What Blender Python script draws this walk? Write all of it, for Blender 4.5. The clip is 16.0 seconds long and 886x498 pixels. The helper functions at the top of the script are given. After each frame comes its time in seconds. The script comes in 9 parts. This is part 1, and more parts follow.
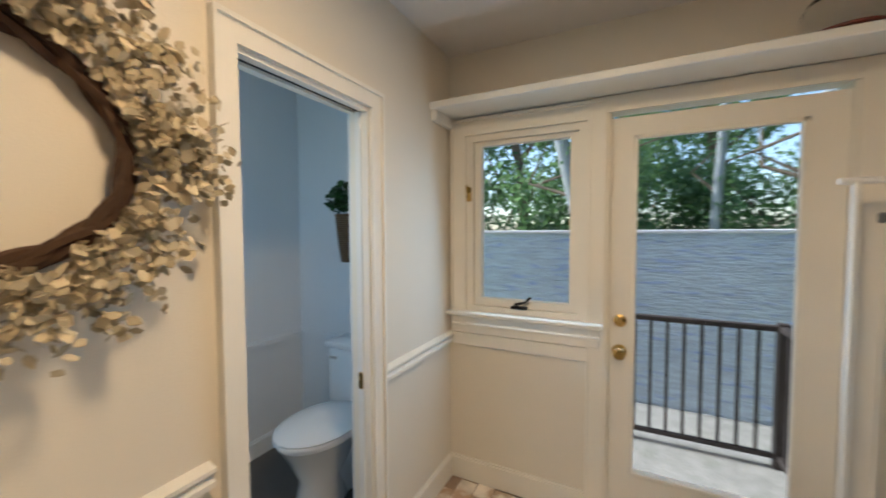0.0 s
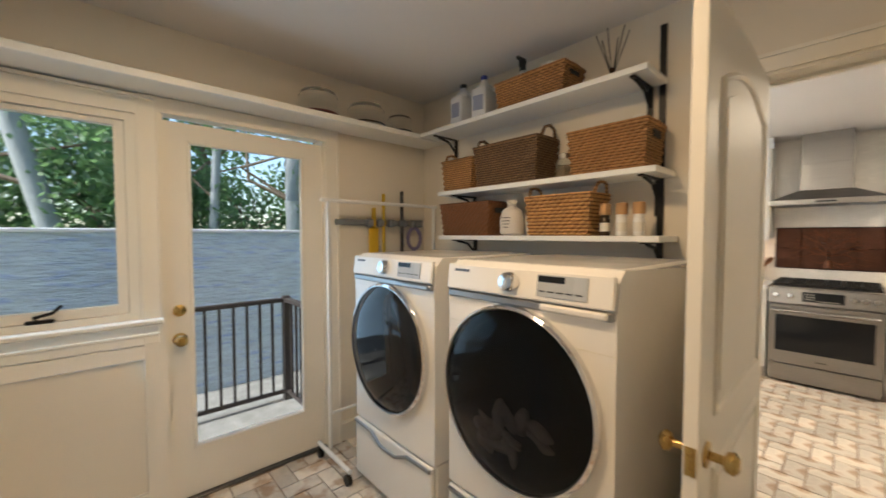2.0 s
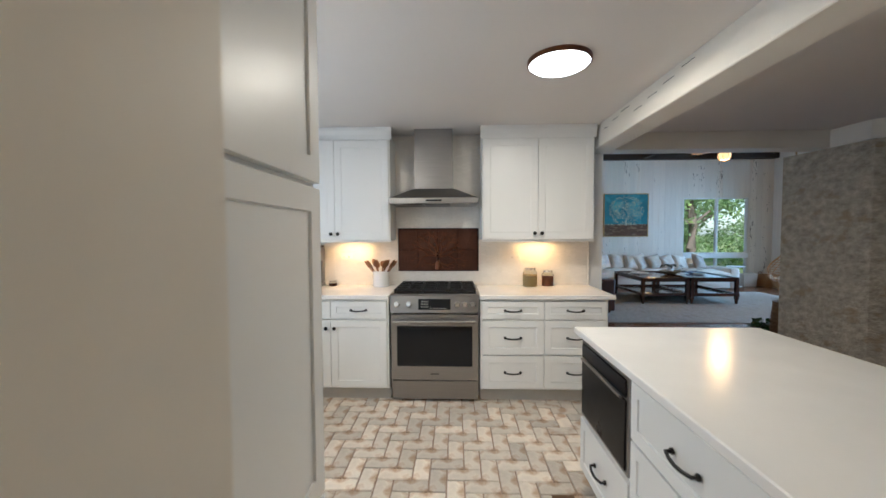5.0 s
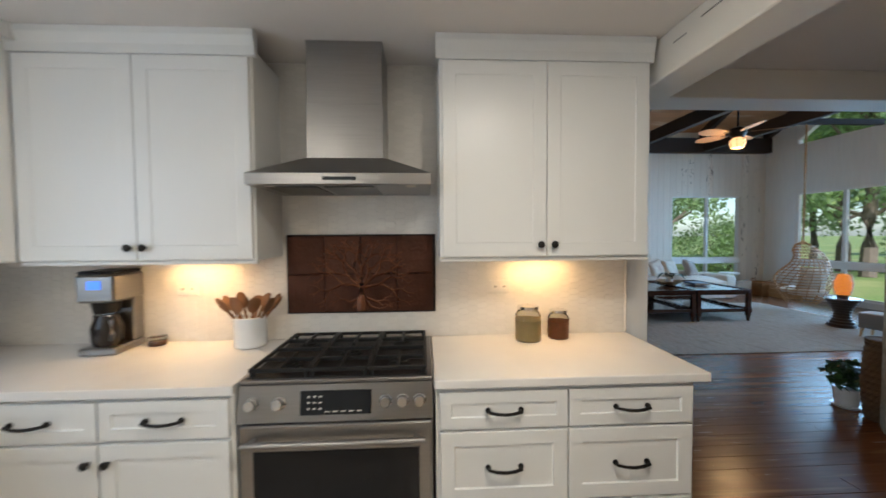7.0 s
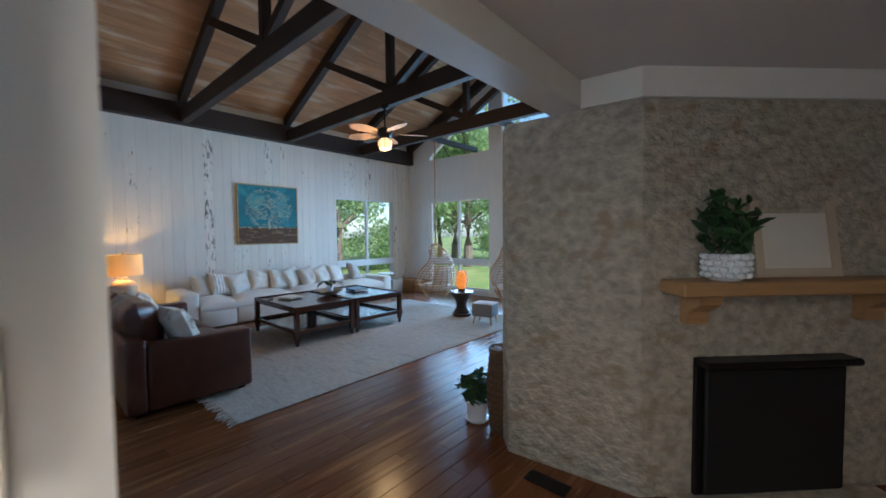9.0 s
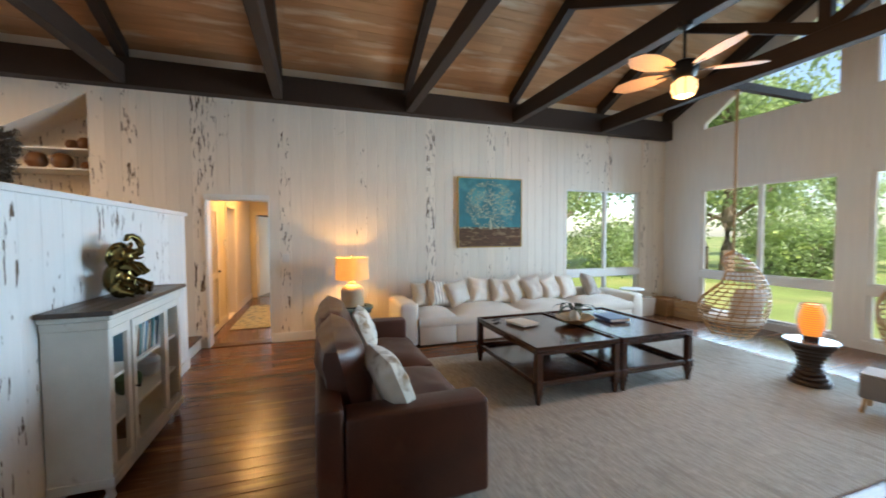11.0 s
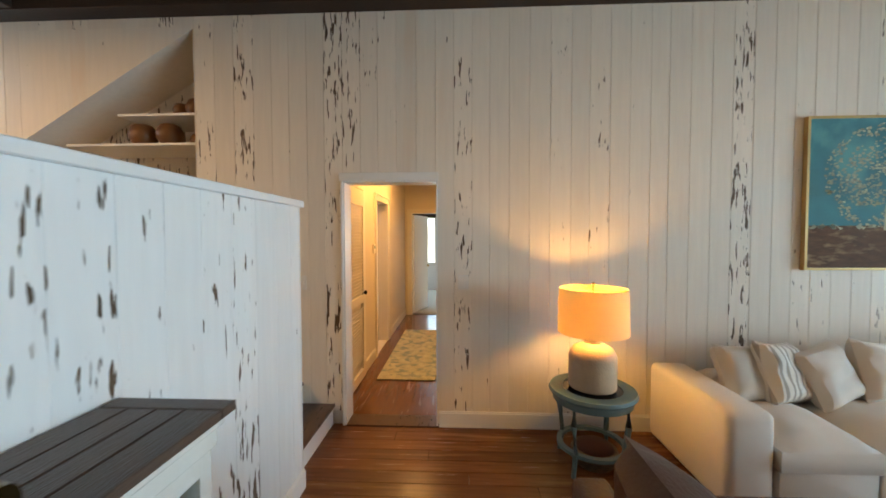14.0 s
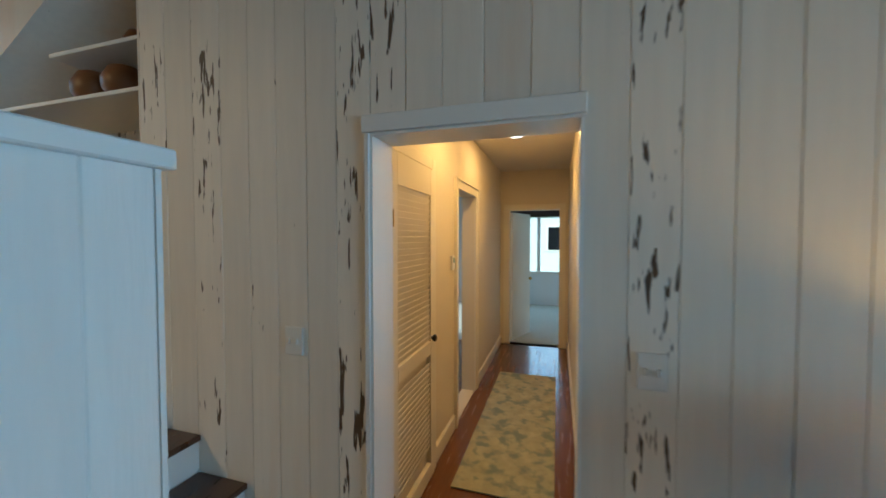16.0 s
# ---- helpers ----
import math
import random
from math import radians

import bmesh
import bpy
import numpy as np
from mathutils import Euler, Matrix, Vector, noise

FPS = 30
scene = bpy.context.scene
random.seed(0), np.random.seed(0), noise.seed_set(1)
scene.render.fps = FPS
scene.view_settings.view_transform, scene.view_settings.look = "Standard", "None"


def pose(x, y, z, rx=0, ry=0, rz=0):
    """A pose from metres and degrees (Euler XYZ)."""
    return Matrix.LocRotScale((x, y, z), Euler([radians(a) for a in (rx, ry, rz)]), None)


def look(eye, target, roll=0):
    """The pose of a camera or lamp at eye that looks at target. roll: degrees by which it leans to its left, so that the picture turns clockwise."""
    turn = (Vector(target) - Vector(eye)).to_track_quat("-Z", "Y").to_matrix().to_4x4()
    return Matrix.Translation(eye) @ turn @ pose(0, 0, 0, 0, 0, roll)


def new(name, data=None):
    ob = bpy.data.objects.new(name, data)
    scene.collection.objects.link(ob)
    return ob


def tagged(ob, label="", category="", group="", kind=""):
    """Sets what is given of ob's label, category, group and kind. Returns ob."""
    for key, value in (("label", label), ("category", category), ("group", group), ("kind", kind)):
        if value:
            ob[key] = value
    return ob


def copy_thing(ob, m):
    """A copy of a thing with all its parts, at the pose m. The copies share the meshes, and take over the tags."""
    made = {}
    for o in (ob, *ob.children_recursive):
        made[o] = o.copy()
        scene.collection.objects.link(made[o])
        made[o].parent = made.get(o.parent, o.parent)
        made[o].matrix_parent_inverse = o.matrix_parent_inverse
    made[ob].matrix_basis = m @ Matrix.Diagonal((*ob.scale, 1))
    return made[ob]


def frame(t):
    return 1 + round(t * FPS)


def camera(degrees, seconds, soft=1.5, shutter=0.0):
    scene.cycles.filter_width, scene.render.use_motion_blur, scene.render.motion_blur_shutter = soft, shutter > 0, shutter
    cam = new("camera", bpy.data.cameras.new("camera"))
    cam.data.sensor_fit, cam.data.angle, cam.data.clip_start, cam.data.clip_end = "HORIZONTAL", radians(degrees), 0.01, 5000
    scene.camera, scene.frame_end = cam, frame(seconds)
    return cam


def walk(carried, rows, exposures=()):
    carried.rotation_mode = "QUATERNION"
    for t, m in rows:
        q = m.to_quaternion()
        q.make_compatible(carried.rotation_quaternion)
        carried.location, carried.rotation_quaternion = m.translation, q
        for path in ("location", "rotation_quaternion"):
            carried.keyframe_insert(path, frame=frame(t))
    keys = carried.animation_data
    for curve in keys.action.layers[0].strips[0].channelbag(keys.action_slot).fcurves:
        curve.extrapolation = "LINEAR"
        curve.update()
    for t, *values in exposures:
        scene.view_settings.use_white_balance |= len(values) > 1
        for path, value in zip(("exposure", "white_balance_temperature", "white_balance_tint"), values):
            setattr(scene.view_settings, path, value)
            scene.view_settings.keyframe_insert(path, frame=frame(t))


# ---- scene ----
cam = camera(99.7, 16.0, soft=1.6, shutter=0.3)
ROWS = [
    (0.0, 0.000, 0.000, 1.450, 26.89, -2.64, 0.22),
    (0.5, -0.112, -0.062, 1.434, 2.92, -2.51, -0.02),
    (1.0, -0.230, -0.182, 1.418, -16.67, -2.34, -0.03),
    (1.5, -0.308, -0.270, 1.418, -29.10, -2.28, 0.02),
    (2.0, -0.329, -0.358, 1.410, -42.23, -2.19, 0.01),
    (2.5, -0.205, -0.443, 1.397, -55.67, -2.11, 0.09),
    (3.0, 0.019, -0.496, 1.396, -68.92, -2.21, 0.32),
    (3.5, 0.288, -0.478, 1.388, -78.14, -2.27, 0.24),
    (4.0, 0.616, -0.403, 1.416, -83.56, -2.37, 0.21),
    (4.2, 0.729, -0.364, 1.409, -85.38, -2.21, 0.20),
    (6.3, 2.456, -0.409, 1.462, -88.82, -2.29, 0.30),
    (6.5, 2.605, -0.443, 1.453, -88.74, -2.06, 0.38),
    (7.0, 2.988, -0.523, 1.477, -93.01, -2.12, 0.42),
    (7.5, 3.349, -0.718, 1.478, -105.32, -2.21, 0.39),
    (8.0, 3.662, -0.965, 1.480, -117.49, -2.21, 0.52),
    (8.2, 3.788, -1.085, 1.472, -122.12, -2.12, 0.50),
    (9.2, 4.260, -1.840, 1.515, -139.50, -2.30, 0.50),
    (10.3, 5.266, -2.278, 1.570, -127.80, -2.32, 0.40),
    (10.5, 5.512, -2.311, 1.553, -121.98, -2.36, 0.44),
    (11.0, 6.037, -2.234, 1.555, -108.63, -2.22, 0.26),
    (11.5, 6.522, -2.156, 1.575, -100.01, -2.06, 0.20),
    (12.0, 6.996, -2.046, 1.589, -93.26, -2.17, 0.12),
    (12.5, 7.451, -1.933, 1.595, -89.89, -2.13, 0.06),
    (13.0, 7.921, -1.863, 1.593, -89.15, -2.09, 0.14),
    (13.5, 8.389, -1.796, 1.589, -88.31, -2.04, 0.07),
    (14.0, 8.839, -1.774, 1.599, -87.41, -1.95, 0.11),
    (14.5, 9.286, -1.760, 1.603, -86.83, -1.85, 0.19),
    (15.0, 9.739, -1.696, 1.604, -84.34, -1.67, 0.15),
    (15.5, 10.183, -1.627, 1.620, -80.63, -1.68, 0.05),
    (16.0, 10.596, -1.509, 1.649, -72.91, -1.75, 0.05),
]
EXPOSURES = [(0.0, 0.9, 5900, 9), (1.5, 1.0, 6200, 9), (3.0, 0.84, 5900, 8), (3.5, 0.74, 5300, 6), (4.2, 0.68, 5050, 6), (6.3, 0.38, 5550, 8), (7.0, 0.36, 5450, 7), (7.5, 0.38, 4950, 6), (8.2, 0.45, 4900, 6), (10.3, 1.1, 6000, 12), (11.0, 1.15, 6500, 12), (12.0, 1.15, 7600, 14), (13.0, 1.1, 7800, 14), (13.5, 1.05, 7400, 12), (14.0, 0.93, 7000, 10), (14.5, 0.8, 6600, 8), (15.5, 0.3, 5750, 0), (16.0, 0.22, 5250, -5)]
walk(cam, [(t, pose(x, y, z, 90 + pitch, roll, yaw)) for t, x, y, z, yaw, pitch, roll in ROWS], EXPOSURES)

# ---------------------------------------------------------------- light
world = bpy.data.worlds.new("world")
scene.world = world
world.use_nodes = True
_n, _l = world.node_tree.nodes, world.node_tree.links
_sky = _n.new("ShaderNodeTexSky")
_sky.sky_type, _sky.sun_disc = "NISHITA", False
_sky.sun_elevation, _sky.sun_rotation = radians(41), radians(270)
_l.new(_sky.outputs[0], _n["Background"].inputs[0])
_n["Background"].inputs[1].default_value = 0.15


DIMMER = 0.41


def lamp(name, kind, m, energy, color, size=0.1, size_y=None, spread=None):
    data = bpy.data.lights.new(name, kind)
    data.energy, data.color = energy if kind == "SUN" else energy * DIMMER, color
    if kind == "AREA":
        data.size = size
        if size_y:
            data.shape, data.size_y = "RECTANGLE", size_y
        if spread:
            data.spread = radians(spread)
    elif kind == "SUN":
        data.angle = size
    else:
        data.shadow_soft_size = size
    ob = new(name, data)
    ob.matrix_world = m
    return ob


WARM, DAY = (1.0, 0.70, 0.40), (0.50, 0.76, 1.0)
lamp("sun", "SUN", look((0, 0, 0), (0.75, 0.0, -0.65)), 4.5, (1.0, 0.95, 0.86), radians(3))
# sky light entering at the large openings
lamp("window_light_gable", "AREA", look((8.7, -8.95, 1.5), (8.7, 0, 1.2)), 265, DAY, 4.8, 2.2, 112)
lamp("window_light_gable_high", "AREA", look((8.6, -8.95, 4.0), (8.6, 0, 2.0)), 26, DAY, 4.0, 1.0)
lamp("window_light_far", "AREA", look((11.8, -7.5, 1.5), (5, -7.0, 1.2)), 13, DAY, 1.7, 1.8)
lamp("window_light_laundry", "AREA", look((-0.1, 1.9, 1.25), (-0.1, 0, 1.0)), 11, DAY, 1.4, 1.1)
lamp("window_light_toilet", "AREA", look((-1.55, 0.32, 1.6), (-1.6, 2, 1.0)), 6, DAY, 0.6, 0.8)
lamp("window_light_kitchen", "AREA", look((3.2, 1.70, 1.6), (3.2, 0, 1.2)), 22, (0.85, 0.93, 1.0), 1.4, 0.9)
lamp("window_light_landing", "AREA", look((11.8, 3.0, 2.9), (9, 1, 2.0)), 30, DAY, 1.0, 0.9)
lamp("window_light_far_room", "AREA", look((19.8, -1.1, 1.5), (16.5, -1.1, 1.0)), 50, DAY, 2.0, 1.5)
lamp("laundry_bulb", "AREA", look((0.0, 0.45, 2.38), (0.0, 0.45, 0)), 27, WARM, 0.26)
lamp("kitchen_bulb", "AREA", look((3.475, -0.945, 2.34), (3.475, -0.945, 0)), 34, (1.0, 0.80, 0.56), 0.24)
# added fill for the back of the kitchen, no lamp known there
lamp("kitchen_fill_back", "AREA", look((2.6, 0.6, 2.34), (2.6, 0.6, 0)), 24, (1.0, 0.80, 0.56), 0.24)
lamp("cabinet_strip_left", "AREA", look((4.93, 0.64, 1.345), (4.97, 0.64, 0)), 3.6, (1.0, 0.53, 0.17), 0.30, 0.08)
lamp("cabinet_strip_right", "AREA", look((4.93, -1.15, 1.345), (4.97, -1.15, 0)), 3.6, (1.0, 0.53, 0.17), 0.30, 0.08)
lamp("table_lamp_bulb", "POINT", pose(11.47, -2.70, 1.075), 44, (1.0, 0.52, 0.12), 0.04)
lamp("fan_bulb", "POINT", pose(8.60, -5.40, 2.72), 78, (1.0, 0.56, 0.20), 0.12)
# extra fill near the hall door, added beside the known downlight's lamp
lamp("hall_fill", "AREA", look((13.2, -1.15, 2.645), (13.2, -1.15, 0)), 28, (1.0, 0.50, 0.13), 0.16)
lamp("hall_bulb_far", "AREA", look((14.38, -1.10, 2.645), (14.38, -1.10, 0)), 22, (1.0, 0.50, 0.13), 0.16)
# added warm fill over the landing, its source unseen
lamp("landing_fill", "AREA", look((9.4, 2.2, 3.36), (9.4, 2.2, 0)), 125, (1.0, 0.60, 0.26), 0.4)

# ---------------------------------------------------------------- materials
MATS = {}


def mat(name, color, rough=0.6, metal=0.0, vary=0.12, scale=6.0, stretch=(1, 1, 1), bump=0.1, bump_scale=60.0, per_object=0.0, per_island=0.0,
        second=None, second_scale=2.0, second_size=0.5, emit=0.0, trans=0.0, coat=0.0, sheen=0.0, rough_vary=0.1, ior=1.45, sss=0.0, spec=0.5):
    """A procedural surface: base colour with two scales of variation, a second colour in patches, fine relief."""
    m = bpy.data.materials.new(name)
    m.use_nodes = True
    nt = m.node_tree
    N, Lk = nt.nodes, nt.links
    bsdf = N["Principled BSDF"]
    bsdf.inputs["Roughness"].default_value = rough
    bsdf.inputs["Metallic"].default_value = metal
    bsdf.inputs["IOR"].default_value = ior
    bsdf.inputs["Specular IOR Level"].default_value = spec
    bsdf.inputs["Transmission Weight"].default_value = trans
    bsdf.inputs["Coat Weight"].default_value = coat
    bsdf.inputs["Sheen Weight"].default_value = sheen
    if sss:
        bsdf.inputs["Subsurface Weight"].default_value = sss
        bsdf.inputs["Subsurface Radius"].default_value = (0.02, 0.015, 0.01)
    co = N.new("ShaderNodeTexCoord")
    mp = N.new("ShaderNodeMapping")
    mp.inputs["Scale"].default_value = stretch
    Lk.new(co.outputs["Object"], mp.inputs["Vector"])
    vec = mp.outputs[0]
    n1 = N.new("ShaderNodeTexNoise")
    n1.inputs["Scale"].default_value, n1.inputs["Detail"].default_value = scale, 6
    Lk.new(vec, n1.inputs["Vector"])
    n2 = N.new("ShaderNodeTexNoise")
    n2.inputs["Scale"].default_value, n2.inputs["Detail"].default_value = bump_scale, 3
    Lk.new(vec, n2.inputs["Vector"])
    col = N.new("ShaderNodeMix")
    col.data_type = "RGBA"
    dark = tuple(c * (1 - 1.6 * vary) for c in color)
    light = tuple(min(1, c * (1 + 0.9 * vary)) for c in color)
    col.inputs[6].default_value, col.inputs[7].default_value = (*dark, 1), (*light, 1)
    Lk.new(n1.outputs[0], col.inputs[0])
    out = col.outputs[2]
    if second:
        n3 = N.new("ShaderNodeTexNoise")
        n3.inputs["Scale"].default_value, n3.inputs["Detail"].default_value = second_scale, 5
        Lk.new(vec, n3.inputs["Vector"])
        rp = N.new("ShaderNodeMapRange")
        rp.inputs[1].default_value, rp.inputs[2].default_value = second_size, second_size + 0.12
        Lk.new(n3.outputs[0], rp.inputs[0])
        mx = N.new("ShaderNodeMix")
        mx.data_type = "RGBA"
        mx.inputs[7].default_value = (*second, 1)
        Lk.new(rp.outputs[0], mx.inputs[0])
        Lk.new(out, mx.inputs[6])
        out = mx.outputs[2]
    if per_object or per_island:
        if per_object:
            src, amount = N.new("ShaderNodeObjectInfo").outputs["Random"], per_object
        else:
            src, amount = N.new("ShaderNodeNewGeometry").outputs["Random Per Island"], per_island
        rr = N.new("ShaderNodeMapRange")
        rr.inputs[3].default_value, rr.inputs[4].default_value = 1 - amount, 1 + amount
        Lk.new(src, rr.inputs[0])
        hs = N.new("ShaderNodeHueSaturation")
        Lk.new(rr.outputs[0], hs.inputs["Value"])
        Lk.new(out, hs.inputs["Color"])
        out = hs.outputs[0]
    Lk.new(out, bsdf.inputs["Base Color"])
    if emit:
        Lk.new(out, bsdf.inputs["Emission Color"])
        bsdf.inputs["Emission Strength"].default_value = emit
    if rough_vary:
        rv = N.new("ShaderNodeMapRange")
        rv.inputs[3].default_value, rv.inputs[4].default_value = max(0.02, rough - rough_vary), min(1, rough + rough_vary)
        Lk.new(n1.outputs[0], rv.inputs[0])
        Lk.new(rv.outputs[0], bsdf.inputs["Roughness"])
    if bump:
        bp = N.new("ShaderNodeBump")
        bp.inputs["Strength"].default_value, bp.inputs["Distance"].default_value = bump, 0.01
        Lk.new(n2.outputs[0], bp.inputs["Height"])
        Lk.new(bp.outputs[0], bsdf.inputs["Normal"])
    MATS[name] = m
    return m


def glass(name, color=(1, 1, 1), rough=0.0, ior=1.05):
    m = mat(name, color, rough, trans=1.0, vary=0, bump=0, ior=ior, rough_vary=0)
    return m


def pecky(name, base, tint, clean=0.82, worst=0.575, fine=48.0):
    """Whitewashed cypress: long dark pecky pockets on some boards, faint grain on all."""
    m = mat(name, base, 0.5, vary=0.06, scale=3.0, stretch=(9, 9, 0.8), bump=0.12, bump_scale=14, per_object=0.05, second=tint, second_scale=0.6, second_size=0.62)
    nt = m.node_tree
    N, Lk = nt.nodes, nt.links
    bsdf = N["Principled BSDF"]
    old = bsdf.inputs["Base Color"].links[0].from_socket
    co = N.new("ShaderNodeTexCoord")
    info = N.new("ShaderNodeObjectInfo")
    shift = N.new("ShaderNodeVectorMath")
    shift.operation = "MULTIPLY_ADD"
    shift.inputs[1].default_value = (0, 0, 37)
    Lk.new(info.outputs["Random"], shift.inputs[0])
    Lk.new(co.outputs["Object"], shift.inputs[2])
    mp = N.new("ShaderNodeMapping")
    mp.inputs["Scale"].default_value = (fine, fine, 7.0)
    Lk.new(shift.outputs[0], mp.inputs["Vector"])
    pit = N.new("ShaderNodeTexNoise")
    pit.inputs["Scale"].default_value, pit.inputs["Detail"].default_value = 1.0, 2.5
    Lk.new(mp.outputs[0], pit.inputs["Vector"])
    big = N.new("ShaderNodeTexNoise")
    big.inputs["Scale"].default_value = 2.2
    Lk.new(shift.outputs[0], big.inputs["Vector"])
    # how pecky a board is
    gate = N.new("ShaderNodeMapRange")
    gate.inputs[1].default_value, gate.inputs[2].default_value = 0.0, 1.0
    gate.inputs[3].default_value, gate.inputs[4].default_value = clean, worst
    power = N.new("ShaderNodeMath")
    power.operation = "POWER"
    power.inputs[1].default_value = 2.2
    Lk.new(info.outputs["Random"], power.inputs[0])
    Lk.new(power.outputs[0], gate.inputs[0])
    mixb = N.new("ShaderNodeMath")
    mixb.operation = "MULTIPLY_ADD"
    mixb.inputs[1].default_value, mixb.inputs[2].default_value = 0.40, -0.20
    Lk.new(big.outputs[0], mixb.inputs[0])
    add = N.new("ShaderNodeMath")
    add.operation = "ADD"
    Lk.new(pit.outputs[0], add.inputs[0])
    Lk.new(mixb.outputs[0], add.inputs[1])
    sub = N.new("ShaderNodeMath")
    sub.operation = "SUBTRACT"
    Lk.new(add.outputs[0], sub.inputs[0])
    Lk.new(gate.outputs[0], sub.inputs[1])
    edge = N.new("ShaderNodeMapRange")
    edge.inputs[1].default_value, edge.inputs[2].default_value = 0.0, 0.035
    Lk.new(sub.outputs[0], edge.inputs[0])
    mx = N.new("ShaderNodeMix")
    mx.data_type = "RGBA"
    mx.inputs[7].default_value = (0.11, 0.070, 0.042, 1)
    Lk.new(edge.outputs[0], mx.inputs[0])
    Lk.new(old, mx.inputs[6])
    Lk.new(mx.outputs[2], bsdf.inputs["Base Color"])
    bp = N.new("ShaderNodeBump")
    bp.invert = True
    bp.inputs["Strength"].default_value, bp.inputs["Distance"].default_value = 0.8, 0.008
    Lk.new(edge.outputs[0], bp.inputs["Height"])
    Lk.new(bsdf.inputs["Normal"].links[0].from_socket, bp.inputs["Normal"])
    Lk.new(bp.outputs[0], bsdf.inputs["Normal"])
    return m


def weave(name, color, dark, sx=30.0, sz=45.0, rough=0.7):
    """Woven cane or grass: crossed bands in colour and relief."""
    m = mat(name, color, rough, vary=0.3, scale=25, bump=0.1, bump_scale=120, per_object=0.1)
    nt = m.node_tree
    N, Lk = nt.nodes, nt.links
    bsdf = N["Principled BSDF"]
    old = bsdf.inputs["Base Color"].links[0].from_socket
    co = N.new("ShaderNodeTexCoord")
    waves = []
    for axis, sc in (("Z", sz), ("DIAGONAL", sx)):
        w = N.new("ShaderNodeTexWave")
        w.bands_direction = axis
        w.inputs["Scale"].default_value, w.inputs["Distortion"].default_value = sc / 6.28, 1.2
        w.inputs["Detail Scale"].default_value = 3
        Lk.new(co.outputs["Object"], w.inputs["Vector"])
        waves.append(w)
    mul = N.new("ShaderNodeMath")
    mul.operation = "MULTIPLY"
    half = N.new("ShaderNodeMapRange")
    half.inputs[3].default_value = 0.45
    Lk.new(waves[1].outputs["Fac"], half.inputs[0])
    Lk.new(waves[0].outputs["Fac"], mul.inputs[0])
    Lk.new(half.outputs[0], mul.inputs[1])
    mx = N.new("ShaderNodeMix")
    mx.data_type = "RGBA"
    mx.inputs[6].default_value = (*dark, 1)
    rp = N.new("ShaderNodeMapRange")
    rp.inputs[1].default_value, rp.inputs[2].default_value = 0.02, 0.35
    Lk.new(mul.outputs[0], rp.inputs[0])
    Lk.new(rp.outputs[0], mx.inputs[0])
    Lk.new(old, mx.inputs[7])
    Lk.new(mx.outputs[2], bsdf.inputs["Base Color"])
    bp = N.new("ShaderNodeBump")
    bp.inputs["Strength"].default_value, bp.inputs["Distance"].default_value = 0.9, 0.008
    Lk.new(mul.outputs[0], bp.inputs["Height"])
    Lk.new(bp.outputs[0], bsdf.inputs["Normal"])
    return m


PAINT = mat("cream_wall_paint", (0.74, 0.68, 0.58), 0.7, vary=0.04, scale=1.5, bump=0.08, bump_scale=180)
PAINT_COOL = mat("pale_wall_paint", (0.70, 0.72, 0.74), 0.7, vary=0.04, scale=1.5, bump=0.08, bump_scale=180)
TRIM = mat("trim_paint", (0.80, 0.76, 0.68), 0.5, vary=0.05, scale=3, bump=0.04, bump_scale=60)
WHITE = mat("white_cabinet_paint", (0.80, 0.80, 0.78), 0.35, vary=0.03, scale=2, bump=0.02, bump_scale=80)
CEIL = mat("ceiling_paint", (0.72, 0.69, 0.66), 0.85, vary=0.04, scale=1.2, bump=0.15, bump_scale=140)
QUARTZ = mat("quartz", (0.82, 0.80, 0.77), 0.18, vary=0.04, scale=5, bump=0, second=(0.66, 0.64, 0.62), second_scale=1.8, second_size=0.66)
STEEL = mat("brushed_steel", (0.34, 0.33, 0.32), 0.34, 1.0, vary=0.10, scale=4, stretch=(1, 1, 30), bump=0.03, bump_scale=40)
DARKSTEEL = mat("dark_steel", (0.12, 0.12, 0.12), 0.35, 1.0, vary=0.1)
BLACK = mat("black_metal", (0.02, 0.018, 0.016), 0.38, 0.6, vary=0.2, bump=0.02)
IRON = mat("cast_iron", (0.018, 0.018, 0.018), 0.5, 0.3, vary=0.2, bump=0.2, bump_scale=200)
BLACKGLASS = mat("black_glass", (0.010, 0.011, 0.013), 0.06, vary=0.1, bump=0, rough_vary=0.02, spec=0.35)
CHROME = mat("chrome", (0.75, 0.75, 0.76), 0.08, 1.0, vary=0.03, bump=0, rough_vary=0.02)
BRASS = mat("aged_brass", (0.55, 0.38, 0.14), 0.28, 1.0, vary=0.2, scale=20, bump=0.05)
BRICK = mat("whitewashed_brick", (0.76, 0.68, 0.57), 0.66, vary=0.3, scale=9, bump=0.6, bump_scale=45, per_object=0.24, second=(0.46, 0.32, 0.21), second_scale=8, second_size=0.51)
BRICK_FAR = mat("whitewashed_brick_far", (0.76, 0.68, 0.57), 0.66, vary=0.3, scale=9, bump=0.6, bump_scale=45, per_island=0.24, second=(0.46, 0.32, 0.21), second_scale=8, second_size=0.51)
MORTAR = mat("mortar", (0.34, 0.24, 0.17), 0.9, vary=0.2, scale=20, bump=0.4, bump_scale=120)
FLOORWOOD = mat("stained_floor_boards", (0.17, 0.062, 0.022), 0.24, vary=0.35, scale=3.5, stretch=(12, 0.8, 4), bump=0.07, bump_scale=5, per_object=0.22, rough_vary=0.10, second=(0.27, 0.12, 0.045), second_scale=0.9, second_size=0.56)
